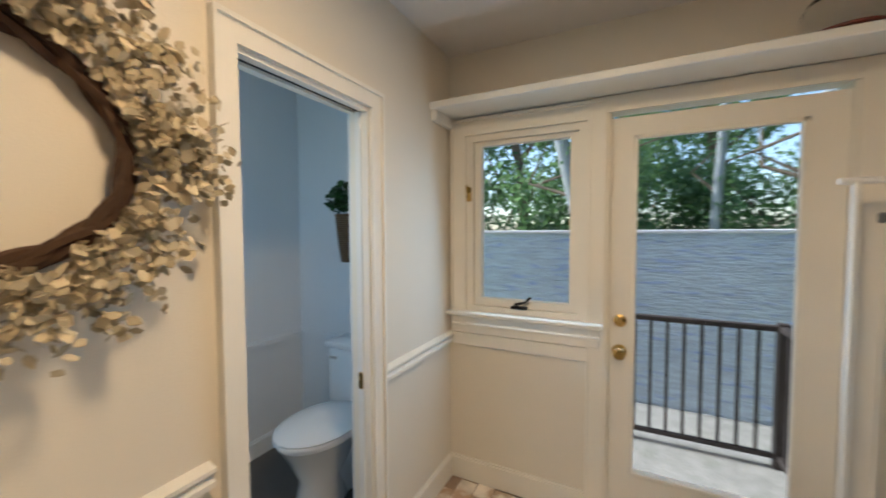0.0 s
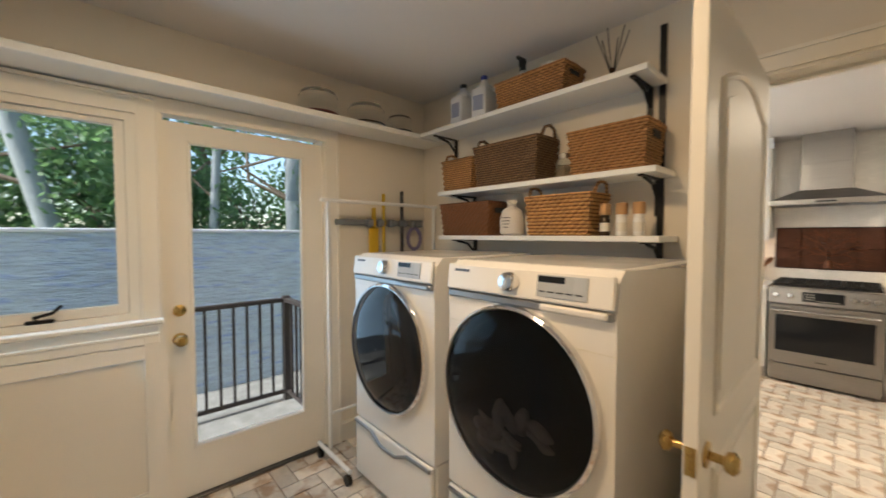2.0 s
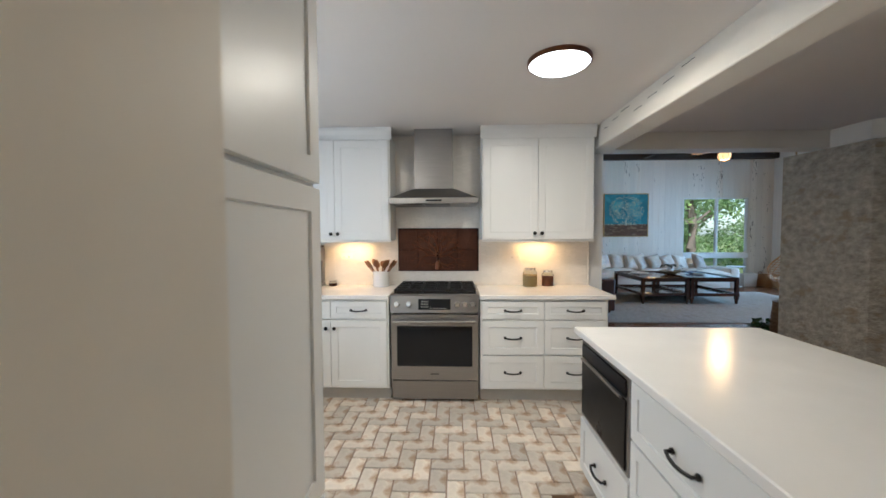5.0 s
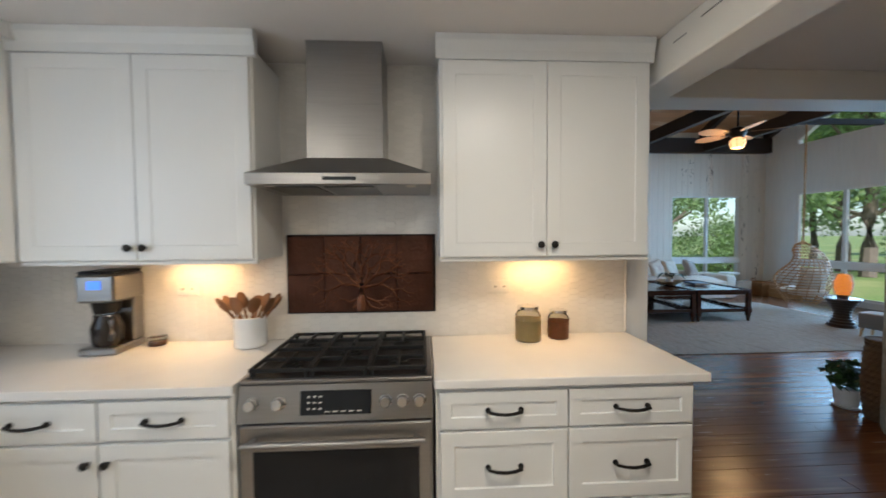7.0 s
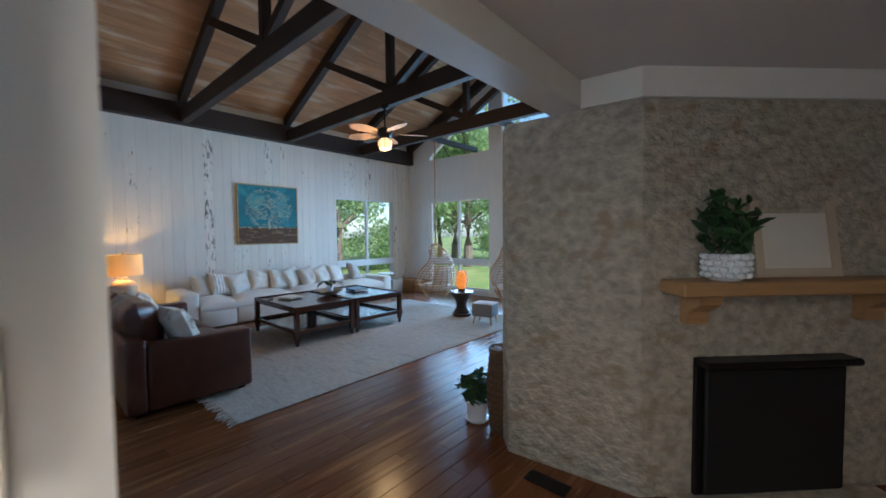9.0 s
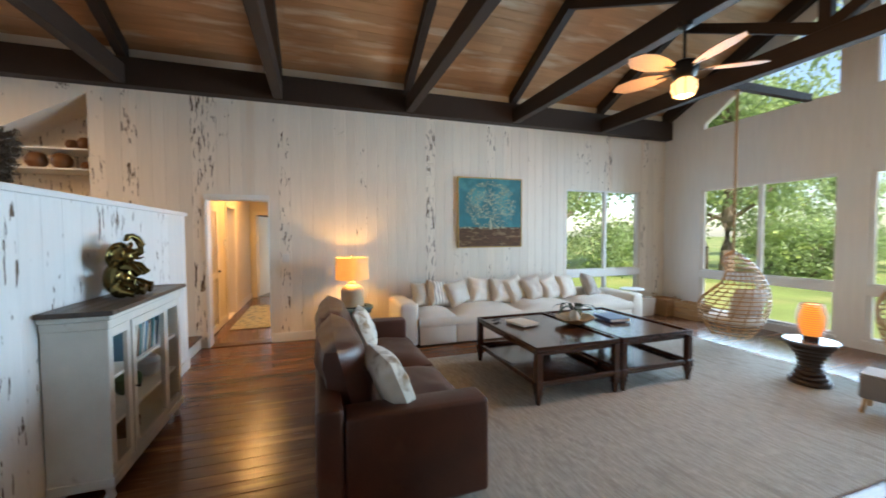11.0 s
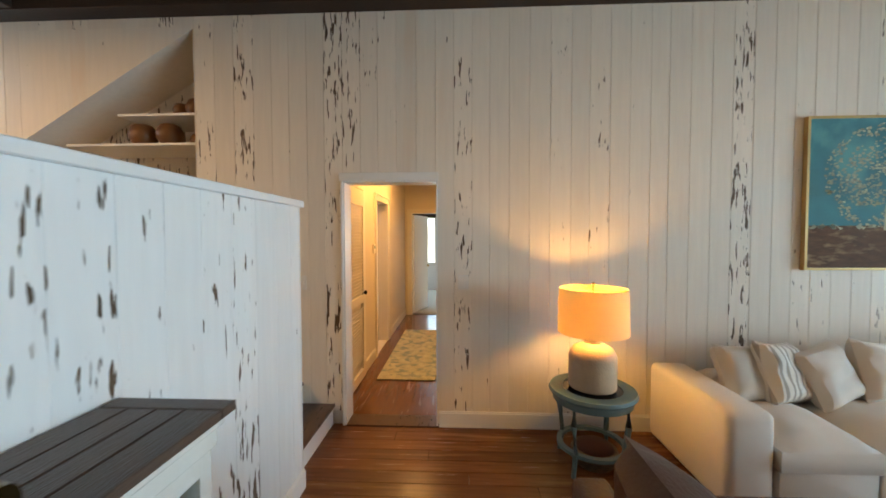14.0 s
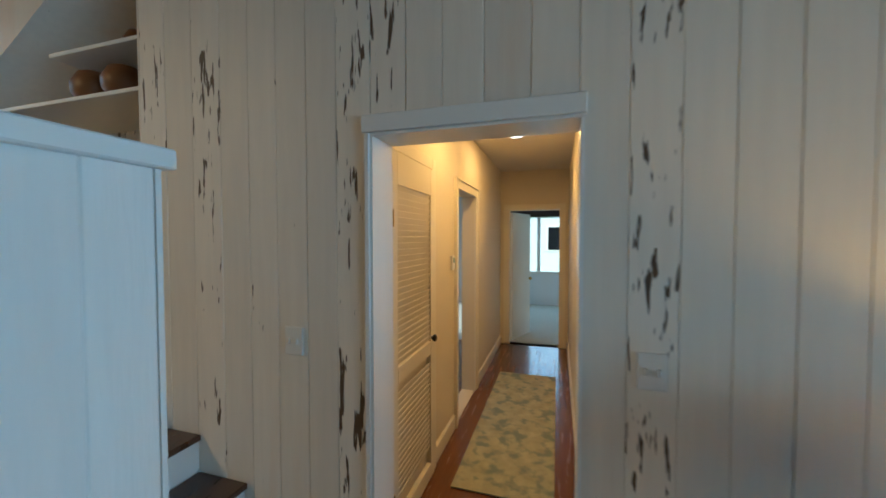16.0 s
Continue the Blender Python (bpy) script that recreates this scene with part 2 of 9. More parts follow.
DARKWOOD = mat("dark_mahogany", (0.055, 0.020, 0.012), 0.2, vary=0.3, scale=5, stretch=(3, 14, 3), bump=0.03, bump_scale=30, coat=0.4)
BEAM = mat("dark_stained_beam", (0.032, 0.018, 0.011), 0.62, vary=0.4, scale=5, stretch=(1, 8, 8), bump=0.3, bump_scale=18)
CEILWOOD = mat("ceiling_boards", (0.46, 0.25, 0.12), 0.6, vary=0.22, scale=2.5, stretch=(6, 0.8, 6), bump=0.15, bump_scale=14, per_island=0.12, second=(0.58, 0.42, 0.28), second_scale=1.1, second_size=0.55)
PECKY = pecky("pecky_cypress", (0.80, 0.74, 0.65), (0.76, 0.66, 0.55))
PECKYW = pecky("pecky_cypress_white", (0.80, 0.80, 0.78), (0.76, 0.74, 0.70), 0.81, 0.575, 44.0)
STONE = mat("coral_stone", (0.50, 0.44, 0.34), 0.85, vary=0.45, scale=16, stretch=(1, 1, 1.35), bump=1.0, bump_scale=22, second=(0.34, 0.27, 0.18), second_scale=7, second_size=0.57)
STONE.node_tree.nodes["Bump"].inputs["Distance"].default_value = 0.03
OAK = mat("oak_mantel", (0.42, 0.24, 0.10), 0.45, vary=0.2, scale=4, stretch=(1, 10, 10), bump=0.1, bump_scale=20)
LEATHER = mat("brown_leather", (0.085, 0.026, 0.013), 0.42, vary=0.4, scale=4, bump=0.25, bump_scale=90, coat=0.1, second=(0.10, 0.042, 0.022), second_scale=3, second_size=0.55)
LINEN = mat("cream_linen", (0.72, 0.66, 0.58), 0.9, vary=0.08, scale=3, bump=0.35, bump_scale=260, sheen=0.2)
LINEN2 = mat("oat_linen", (0.60, 0.53, 0.45), 0.9, vary=0.1, scale=4, bump=0.4, bump_scale=200, sheen=0.2)
TAUPE = mat("taupe_fabric", (0.40, 0.35, 0.31), 0.9, vary=0.1, scale=6, bump=0.3, bump_scale=220)
RUG = mat("jute_rug", (0.46, 0.42, 0.36), 0.95, vary=0.3, scale=10, stretch=(1, 4, 1), bump=0.9, bump_scale=55, second=(0.33, 0.30, 0.25), second_scale=3, second_size=0.56)
BASKET = weave("woven_basket", (0.50, 0.26, 0.095), (0.16, 0.07, 0.024), 80, 150)
HONEY = weave("honey_rattan", (0.62, 0.34, 0.12), (0.15, 0.06, 0.02), 80, 110)
BASKET2 = weave("woven_basket_dark", (0.22, 0.13, 0.06), (0.045, 0.016, 0.008), 60, 150)
RATTAN = mat("rattan", (0.50, 0.30, 0.14), 0.5, vary=0.25, scale=20, bump=0.1)
GLASS = glass("clear_glass", (0.96, 0.98, 0.98))
JARGLASS = glass("jar_glass", (0.93, 0.97, 0.95), ior=1.3)
TERRACOTTA = mat("terracotta", (0.40, 0.15, 0.08), 0.8, vary=0.15)
LEAF = mat("leaf_green", (0.035, 0.085, 0.025), 0.45, vary=0.4, scale=15, bump=0.1, per_island=0.35)
LEAFDARK = mat("leaf_dark", (0.016, 0.035, 0.018), 0.4, vary=0.4, scale=15, bump=0.1, per_island=0.3)
TREELEAF = mat("tree_foliage", (0.12, 0.165, 0.07), 0.6, vary=0.5, scale=3, bump=0, per_island=0.5, second=(0.22, 0.25, 0.06), second_scale=1.5, second_size=0.55)
TREEDARK = mat("tree_foliage_dark", (0.045, 0.09, 0.04), 0.6, vary=0.5, scale=3, bump=0, per_island=0.5)
for _m in (TREELEAF, TREEDARK):
    # sunlight through the leaf
    _t = _m.node_tree.nodes.new("ShaderNodeBsdfTranslucent")
    _t.inputs[0].default_value = (0.21, 0.27, 0.11, 1) if _m is TREELEAF else (0.10, 0.17, 0.07, 1)
    _a = _m.node_tree.nodes.new("ShaderNodeAddShader")
    _m.node_tree.links.new(_m.node_tree.nodes["Principled BSDF"].outputs[0], _a.inputs[0])
    _m.node_tree.links.new(_t.outputs[0], _a.inputs[1])
    _m.node_tree.links.new(_a.outputs[0], _m.node_tree.nodes["Material Output"].inputs[0])
BARK = mat("bark", (0.20, 0.15, 0.11), 0.9, vary=0.35, scale=6, stretch=(4, 4, 1), bump=0.8, bump_scale=14)
GRASS = mat("lawn", (0.22, 0.28, 0.07), 0.9, vary=0.4, scale=0.7, bump=0.6, bump_scale=9, second=(0.30, 0.30, 0.10), second_scale=0.25, second_size=0.5)
# pale stucco with the blue of the sky light put into its colours
STUCCO = mat("stucco", (0.60, 0.72, 0.92), 0.9, vary=0.28, scale=5, stretch=(1, 1, 6), bump=1.0, bump_scale=9, second=(0.38, 0.50, 0.76), second_scale=4.5, second_size=0.56)
STUCCO.node_tree.nodes["Bump"].inputs["Distance"].default_value = 0.05
PORCELAIN = mat("porcelain", (0.78, 0.80, 0.82), 0.12, vary=0.02, bump=0, coat=0.4)
ENAMEL = mat("white_enamel", (0.78, 0.75, 0.70), 0.22, vary=0.02, bump=0, coat=0.3)
PLASTICW = mat("white_plastic", (0.76, 0.74, 0.70), 0.4, vary=0.03, bump=0)
GREENP = mat("green_plastic", (0.08, 0.42, 0.05), 0.4, vary=0.05, bump=0)
BLUEP = mat("blue_plastic", (0.03, 0.05, 0.30), 0.4, vary=0.05, bump=0)
YELLOWP = mat("yellow_plastic", (0.55, 0.36, 0.02), 0.4, vary=0.05, bump=0)
LABEL = mat("paper_label", (0.70, 0.66, 0.58), 0.7, vary=0.05, bump=0)
INK = mat("dark_ink", (0.03, 0.03, 0.03), 0.7, vary=0.05, bump=0)
COPPER = mat("hammered_copper", (0.085, 0.034, 0.020), 0.42, 0.75, vary=0.5, scale=10, bump=0.5, bump_scale=60, second=(0.06, 0.025, 0.016), second_scale=5, second_size=0.52)
COPPERHI = mat("rubbed_copper", (0.15, 0.060, 0.030), 0.40, 0.8, vary=0.4, scale=14, bump=0.3, bump_scale=60)
TILE = mat("white_hex_tile", (0.78, 0.75, 0.70), 0.16, vary=0.03, bump=0.02, per_island=0.03)
GROUT = mat("tile_grout", (0.72, 0.69, 0.64), 0.9, vary=0.05)
TEAL = mat("worn_teal_paint", (0.13, 0.20, 0.20), 0.5, vary=0.2, scale=12, bump=0.1)
GLOWDISC = mat("lit_diffuser", (1.0, 0.95, 0.86), 0.6, vary=0, bump=0, emit=5.0)
GLOWWARM = mat("lit_warm_diffuser", (1.0, 0.72, 0.36), 0.6, vary=0, bump=0, emit=2.2)
DISPLAY = mat("lit_display", (0.10, 0.25, 0.9), 0.3, vary=0, bump=0, emit=0.7)
STEPWOOD = mat("dark_tread", (0.07, 0.03, 0.018), 0.3, vary=0.3, scale=5, stretch=(2, 10, 2), bump=0.05, coat=0.3)


# ---------------------------------------------------------------- builders
class Shape:
    """A bmesh under construction."""

    def __init__(self):
        self.bm = bmesh.new()

    def box(self, x0, x1, y0, y1, z0, z1, bevel=0.0, seg=1, m=None):
        g = bmesh.ops.create_cube(self.bm, size=1)
        vs = g["verts"]
        for v in vs:
            v.co = Vector(((x0 + x1) / 2 + v.co.x * (x1 - x0), (y0 + y1) / 2 + v.co.y * (y1 - y0), (z0 + z1) / 2 + v.co.z * (z1 - z0)))
        if m is not None:
            bmesh.ops.transform(self.bm, matrix=m, verts=vs)
        if bevel:
            es = list({e for v in vs for e in v.link_edges})
            bmesh.ops.bevel(self.bm, geom=es, offset=bevel, segments=seg, affect="EDGES", profile=0.5)
        return self

    def cyl(self, p, q, r, r2=None, n=16, caps=True):
        p, q = Vector(p), Vector(q)
        d = q - p
        m = Matrix.Translation((p + q) / 2) @ d.to_track_quat("Z", "Y").to_matrix().to_4x4()
        bmesh.ops.create_cone(self.bm, cap_ends=caps, segments=n, radius1=r, radius2=r if r2 is None else r2, depth=d.length, matrix=m)
        return self

    def tube(self, pts, r, n=8, r_end=None, closed=False):
        pts = [Vector(p) for p in pts]
        rings = []
        k = len(pts)
        for i, p in enumerate(pts):
            if closed:
                d = pts[(i + 1) % k] - pts[i - 1]
            else:
                d = pts[min(i + 1, k - 1)] - pts[max(i - 1, 0)]
            q = d.to_track_quat("Z", "Y")
            rad = r if r_end is None else r + (r_end - r) * i / (k - 1)
            rings.append([self.bm.verts.new(p + q @ Vector((rad * math.cos(a), rad * math.sin(a), 0))) for a in [2 * math.pi * j / n for j in range(n)]])
        pairs = list(zip(rings, rings[1:])) + ([(rings[-1], rings[0])] if closed else [])
        for a, b in pairs:
            for j in range(n):
                self.bm.faces.new((a[j], a[(j + 1) % n], b[(j + 1) % n], b[j]))
        if not closed:
            self.bm.faces.new(rings[0][::-1])
            self.bm.faces.new(rings[-1])
        return self

    def lathe(self, prof, n=24, at=(0, 0, 0), sx=1.0, sy=1.0, cap=True):
        at = Vector(at)
        rings = [[self.bm.verts.new(at + Vector((r * sx * math.cos(2 * math.pi * j / n), r * sy * math.sin(2 * math.pi * j / n), z))) for j in range(n)] for r, z in prof]
        for a, b in zip(rings, rings[1:]):
            for j in range(n):
                self.bm.faces.new((a[j], a[(j + 1) % n], b[(j + 1) % n], b[j]))
        if cap:
            self.bm.faces.new(rings[0][::-1])
            self.bm.faces.new(rings[-1])
        return self

    def ball(self, c, rx, ry, rz, u=16, v=10, m=None):
        mm = Matrix.Translation(c) @ (m if m is not None else Matrix()) @ Matrix.Diagonal((rx, ry, rz, 1))
        bmesh.ops.create_uvsphere(self.bm, u_segments=u, v_segments=v, radius=1, matrix=mm)
        return self

    def prism(self, pts, axis, a, b):
        """A polygon of (u, v) points pushed along axis from a to b; u, v are the other two axes in order."""
        def put(u, v, w):
            return {"x": (w, u, v), "y": (u, w, v), "z": (u, v, w)}[axis]
        f = [self.bm.verts.new(put(u, v, a)) for u, v in pts]
        g = [self.bm.verts.new(put(u, v, b)) for u, v in pts]
        self.bm.faces.new(f)
        self.bm.faces.new(g[::-1])
        k = len(pts)
        for i in range(k):
            self.bm.faces.new((f[i], g[i], g[(i + 1) % k], f[(i + 1) % k]))
        return self

    def quad(self, *ps):
        self.bm.faces.new([self.bm.verts.new(p) for p in ps])
        return self


def finish(name, shape, material, smooth=False):
    bm = shape.bm
    bmesh.ops.recalc_face_normals(bm, faces=bm.faces)
    me = bpy.data.meshes.new(name)
    bm.to_mesh(me)
    bm.free()
    me.materials.append(material)
    if smooth:
        me.shade_smooth()
        me.set_sharp_from_angle(angle=radians(38))
    return me


def part(name, shape, material, parent, label="", smooth=False, at=None):
    ob = new(name, finish(name, shape, material, smooth))
    ob.parent = parent
    if at is not None:
        ob.matrix_basis = at
    if label:
        tagged(ob, label)
    return ob


def single(name, shape, material, label, category, group="", smooth=False, at=None, kind=""):
    ob = new(name, finish(name, shape, material, smooth))
    if at is not None:
        ob.matrix_basis = at
    return tagged(ob, label, category, group, kind)


def thing(name, label, category, group="", at=None, kind=""):
    ob = new(name)
    ob.empty_display_size = 0.1
    if at is not None:
        ob.matrix_basis = at
    return tagged(ob, label, category, group, kind)


def structure(name, shape, material, label, category="wall"):
    return single(name, shape, material, label, category, kind="structure")


def wall_box(shape, axis, p0, p1, a0, a1, z0, z1):
    if axis == "x":
        shape.box(p0, p1, a0, a1, z0, z1)
    else:
        shape.box(a0, a1, p0, p1, z0, z1)


def pierced(axis, p0, p1, a0, a1, z0, z1, holes=()):
    """A wall slab across axis from p0 to p1, running a0..a1, with holes (a, a, z, z)."""
    s = Shape()
    cuts = sorted({a0, a1, *[h[0] for h in holes], *[h[1] for h in holes]})
    for u, v in zip(cuts, cuts[1:]):
        hs = sorted([h for h in holes if h[0] <= u + 1e-6 and h[1] >= v - 1e-6], key=lambda h: h[2])
        z = z0
        for h in hs:
            if h[2] > z + 1e-4:
                wall_box(s, axis, p0, p1, u, v, z, h[2])
            z = h[3]
        if z < z1 - 1e-4:
            wall_box(s, axis, p0, p1, u, v, z, z1)
    return s


# ---------------------------------------------------------------- structure: laundry
ground = Shape().box(-200, 200, -200, 200, -0.6, -0.25)
structure("ground", ground, GRASS, "patchy green lawn stretching to the tree line", "ground")
structure("floor_laundry", Shape().box(-0.95, 1.75, -1.0, 1.97, -0.2, -0.008), MORTAR, "mortar bed of the whitewashed brick floor", "floor")
structure("floor_kitchen", Shape().box(1.75, 5.05, -1.66, 1.80, -0.2, -0.008), MORTAR, "mortar bed of the kitchen brick floor", "floor")
structure("floor_toilet", Shape().box(-2.15, -0.951, 0.2, 2.05, -0.2, 0.0), mat("slate_tile", (0.10, 0.09, 0.08), 0.5, vary=0.3, scale=4), "dark slate floor of the small toilet room", "floor")
wall = structure("wall_laundry_north", pierced("y", 1.97, 2.12, -2.3, 1.58, -0.2, 2.44, [(-0.84, -0.21, 0.99, 1.99), (-0.10, 0.74, -0.2, 2.03)]), PAINT, "cream painted wall with a window and glass door")
structure("wall_laundry_west", pierced("x", -1.04, -0.95, -1.15, 1.97, -0.2, 2.44, [(0.65, 1.22, -0.2, 1.945)]), PAINT, "cream painted wall with a chair rail")
structure("wall_kitchen_west", pierced("x", 1.58, 1.73, -1.15, 2.12, -0.2, 2.44, [(-0.94, -0.10, -0.2, 2.03)]), PAINT, "cream painted wall with the kitchen doorway")
structure("wall_laundry_south", pierced("y", -1.15, -1.02, -0.95, 1.58, -0.2, 2.44, [(0.36, 1.50, -0.2, 1.97)]), PAINT, "cream painted wall behind the louvred closet doors")
structure("wall_closet", Shape().box(0.2, 1.6, -1.72, -1.66, -0.2, 2.44), PAINT, "plain back wall of the closet")
structure("ceiling_laundry", Shape().box(-2.3, 1.73, -1.8, 2.12, 2.44, 2.54), CEIL, "plain off-white plaster ceiling", "ceiling")
structure("wall_toilet_west", Shape().box(-2.27, -2.15, 0.1, 2.12, -0.2, 2.44), PAINT_COOL, "pale painted wall of the toilet room")
structure("wall_toilet_south", pierced("y", 0.08, 0.2, -2.27, -1.07, -0.2, 2.44, [(-1.9, -1.3, 1.1, 2.0)]), PAINT_COOL, "pale painted wall with a small window")
structure("wall_toilet_north", Shape().box(-2.15, -1.042, 1.945, 1.966, 0, 2.44), PAINT_COOL, "pale painted wall behind the toilet")
structure("wall_toilet_east", pierced("x", -1.06, -1.042, 0.2, 1.945, 0, 2.44, [(0.65, 1.22, 0, 1.945)]), PAINT_COOL, "pale painted inner wall of the toilet room")

# ---------------------------------------------------------------- structure: kitchen and fireplace room
structure("wall_kitchen_north", pierced("y", 1.80, 1.95, 1.73, 5.20, -0.2, 2.395, [(2.6, 3.92, 1.10, 1.88)]), PAINT_COOL, "pale kitchen wall with a window over the sink")
structure("wall_range", Shape().box(5.05, 5.20, -1.80, 1.80, -0.2, 2.395), WHITE, "white wall behind the range ending at the wide opening")
structure("ceiling_kitchen", Shape().box(1.73, 5.05, -6.6, 1.95, 2.395, 2.55), CEIL, "white plaster kitchen ceiling", "ceiling")
structure("beam_kitchen", Shape().box(1.73, 5.05, -1.84, -1.64, 2.20, 2.395, 0.006), TRIM, "white painted ceiling beam with cracks", "beam")
structure("header_living", Shape().box(5.02, 5.22, -6.6, -1.64, 2.23, 2.395, 0.004), TRIM, "white painted header over the opening to the living room", "beam")
structure("wall_above_header", Shape().box(5.05, 5.20, -9.2, 3.75, 2.397, 4.1), PECKYW, "white boarded wall above the wide opening")
structure("wall_fireroom_west", Shape().box(1.60, 1.73, -6.6, -1.15, -0.2, 2.42), PAINT, "plain wall of the fireplace room")
structure("wall_fireroom_south", Shape().box(1.73, 5.2, -6.75, -6.6, -0.2, 2.42), PAINT, "plain wall of the fireplace room")
structure("wall_living_west", Shape().box(5.05, 5.20, -9.2, -6.4, -0.2, 2.42), PECKYW, "white boarded wall beside the console")
structure("wall_living_west_upper", Shape().box(5.05, 5.20, 1.95, 3.75, -0.2, 2.42), PECKYW, "white boarded wall of the raised landing")
structure("subfloor_living", Shape().box(1.73, 11.93, -9.06, -1.66, -0.2, -0.022), MORTAR, "subfloor under the boards", "floor")
structure("subfloor_living_north", Shape().box(5.05, 11.93, -1.66, -0.66, -0.2, -0.022), MORTAR, "subfloor under the boards", "floor")

# ---------------------------------------------------------------- structure: living room
FAR_HOLES = [(-1.585, -0.803, 0.0, 2.05), (-8.41, -6.66, 0.25, 2.39), (2.35, 3.45, 2.05, 2.86)]
structure("wall_far_backing", pierced("x", 11.95, 12.08, -9.2, 3.75, -0.2, 4.0, FAR_HOLES + [(0.46, 2.0, 2.05, 3.40)]), PAINT, "backing of the pecky cypress wall")
RIDGE, RIDGE_Z, SLOPE = 8.55, 5.55, 0.47
WINDOWS = [(9.21, 11.15), (7.62, 8.88), (6.02, 7.30)]


def roof_z(x):
    return RIDGE_Z - SLOPE * abs(x - RIDGE)


def pane_top(x):
    return 5.30 - 0.66 * abs(x - 8.55)


gable = pierced("y", -9.20, -9.06, 5.05, 11.95, -0.2, 3.46, [(a, b, 0.13, 2.37) for a, b in WINDOWS])
edges = [5.05, 6.02, 7.30, 7.62, 8.55, 8.88, 9.21, 11.15, 11.95]
for a, b in zip(edges, edges[1:]):
    glazed = any(a >= w[0] - 0.01 and b <= w[1] + 0.01 for w in WINDOWS)
    lo = [max(3.46, pane_top(a)), max(3.46, pane_top(b))] if glazed else [3.46, 3.46]
    gable.prism([(a, lo[0]), (b, lo[1]), (b, roof_z(b) + 0.05), (a, roof_z(a) + 0.05)], "y", -9.20, -9.06)
structure("wall_gable", gable, PECKYW, "white boarded gable wall with tall windows")
structure("wall_landing_north", Shape().box(5.05, 12.08, 3.60, 3.75, -0.2, 4.3), PECKY, "plain boarded wall of the raised landing")
structure("wall_landing_gable", Shape().prism([(5.05, 4.0), (11.95, 4.0), (8.55, 5.6)], "y", 3.60, 3.75), PECKY, "plain boarded gable of the landing")
structure("floor_landing", Shape().box(5.2, 11.93, 0.404, 3.60, 0.72, 0.90), STEPWOOD, "dark wooden floor of the raised landing", "floor")

vault = Shape()
for side in (-1, 1):
    s0 = 0.0
    run = 3.48 * math.hypot(1, SLOPE)
    while s0 < run:
        w = 0.135
        u0, u1 = s0 / math.hypot(1, SLOPE), min(s0 + w - 0.005, run) / math.hypot(1, SLOPE)
        pts = [(RIDGE + side * u0, RIDGE_Z - SLOPE * u0), (RIDGE + side * u1, RIDGE_Z - SLOPE * u1), (RIDGE + side * u1, RIDGE_Z - SLOPE * u1 + 0.03), (RIDGE + side * u0, RIDGE_Z - SLOPE * u0 + 0.03)]
        y0 = -9.06
        while y0 < 3.6:
            ln = random.uniform(2.2, 4.2)
            vault.prism(pts, "y", y0, min(y0 + ln - 0.003, 3.6))
            y0 += ln
        s0 += w
structure("ceiling_vault", vault, CEILWOOD, "sloped ceiling of pickled tongue-and-groove boards", "ceiling")
cover = Shape()
for side in (-1, 1):
    cover.prism([(RIDGE, RIDGE_Z + 0.06), (RIDGE + side * 3.6, RIDGE_Z + 0.06 - SLOPE * 3.6), (RIDGE + side * 3.6, RIDGE_Z + 0.2 - SLOPE * 3.6), (RIDGE, RIDGE_Z + 0.2)], "y", -9.3, 3.75)
structure("roof", cover, MORTAR, "roof over the vaulted ceiling", "roof")

# low wall beside the steps, hall beyond the door
structure("wall_low", Shape().box(5.2, 11.115, -0.762, -0.66, 0, 1.78), PAINT_COOL, "core of the boarded half wall")
structure("wall_low_cap", Shape().box(5.2, 11.145, -0.80, -0.63, 1.78, 1.82, 0.004), WHITE, "white painted cap of the half wall", "trim")
structure("floor_hall", Shape().box(11.93, 16.4, -1.68, 0.6, -0.2, -0.004), mat("hall_boards", (0.17, 0.062, 0.022), 0.25, vary=0.3, scale=3, stretch=(0.8, 10, 4), bump=0.05, coat=0.3), "polished red-brown wooden hall floor", "floor")
structure("wall_hall_right", Shape().box(12.08, 16.4, -1.80, -1.66, -0.2, 2.8), PAINT, "cream hall wall")
structure("wall_hall_left", pierced("y", -0.66, -0.52, 12.08, 16.4, -0.2, 2.8, [(13.76, 14.50, 0, 2.08)]), PAINT, "cream hall wall with doors")
structure("wall_hall_end", pierced("x", 16.4, 16.52, -1.80, -0.52, -0.2, 2.8, [(-1.53, -0.80, 0, 2.06)]), PAINT, "cream end wall with an open doorway")
structure("ceiling_hall", Shape().box(12.08, 16.52, -1.80, -0.52, 2.66, 2.76), CEIL, "off-white hall ceiling", "ceiling")
structure("wall_side_room", Shape().box(13.9, 15.2, 0.5, 0.6, -0.2, 2.6), PAINT, "plain wall of a side room")
structure("floor_far_room", Shape().box(16.4, 20.0, -3.2, 1.0, -0.2, 0.0), mat("pale_carpet", (0.50, 0.46, 0.38), 0.95, vary=0.1, scale=20, bump=0.5, bump_scale=150), "pale carpet of the far bedroom", "floor")
structure("wall_far_room", pierced("x", 20.0, 20.12, -3.2, 1.0, -0.2, 2.7, [(-2.2, 0.1, 0.75, 2.3)]), PAINT_COOL, "pale wall of the far room with a window")
structure("wall_far_room_right", Shape().box(16.52, 20.1, -3.3, -3.2, -0.2, 2.7), PAINT_COOL, "pale wall of the far room")
structure("wall_far_room_left", Shape().box(16.52, 20.1, 1.0, 1.1, -0.2, 2.7), PAINT_COOL, "pale wall of the far room")
structure("ceiling_far_room", Shape().box(16.4, 20.1, -3.3, 1.1, 2.7, 2.8), CEIL, "white ceiling of the far room", "ceiling")

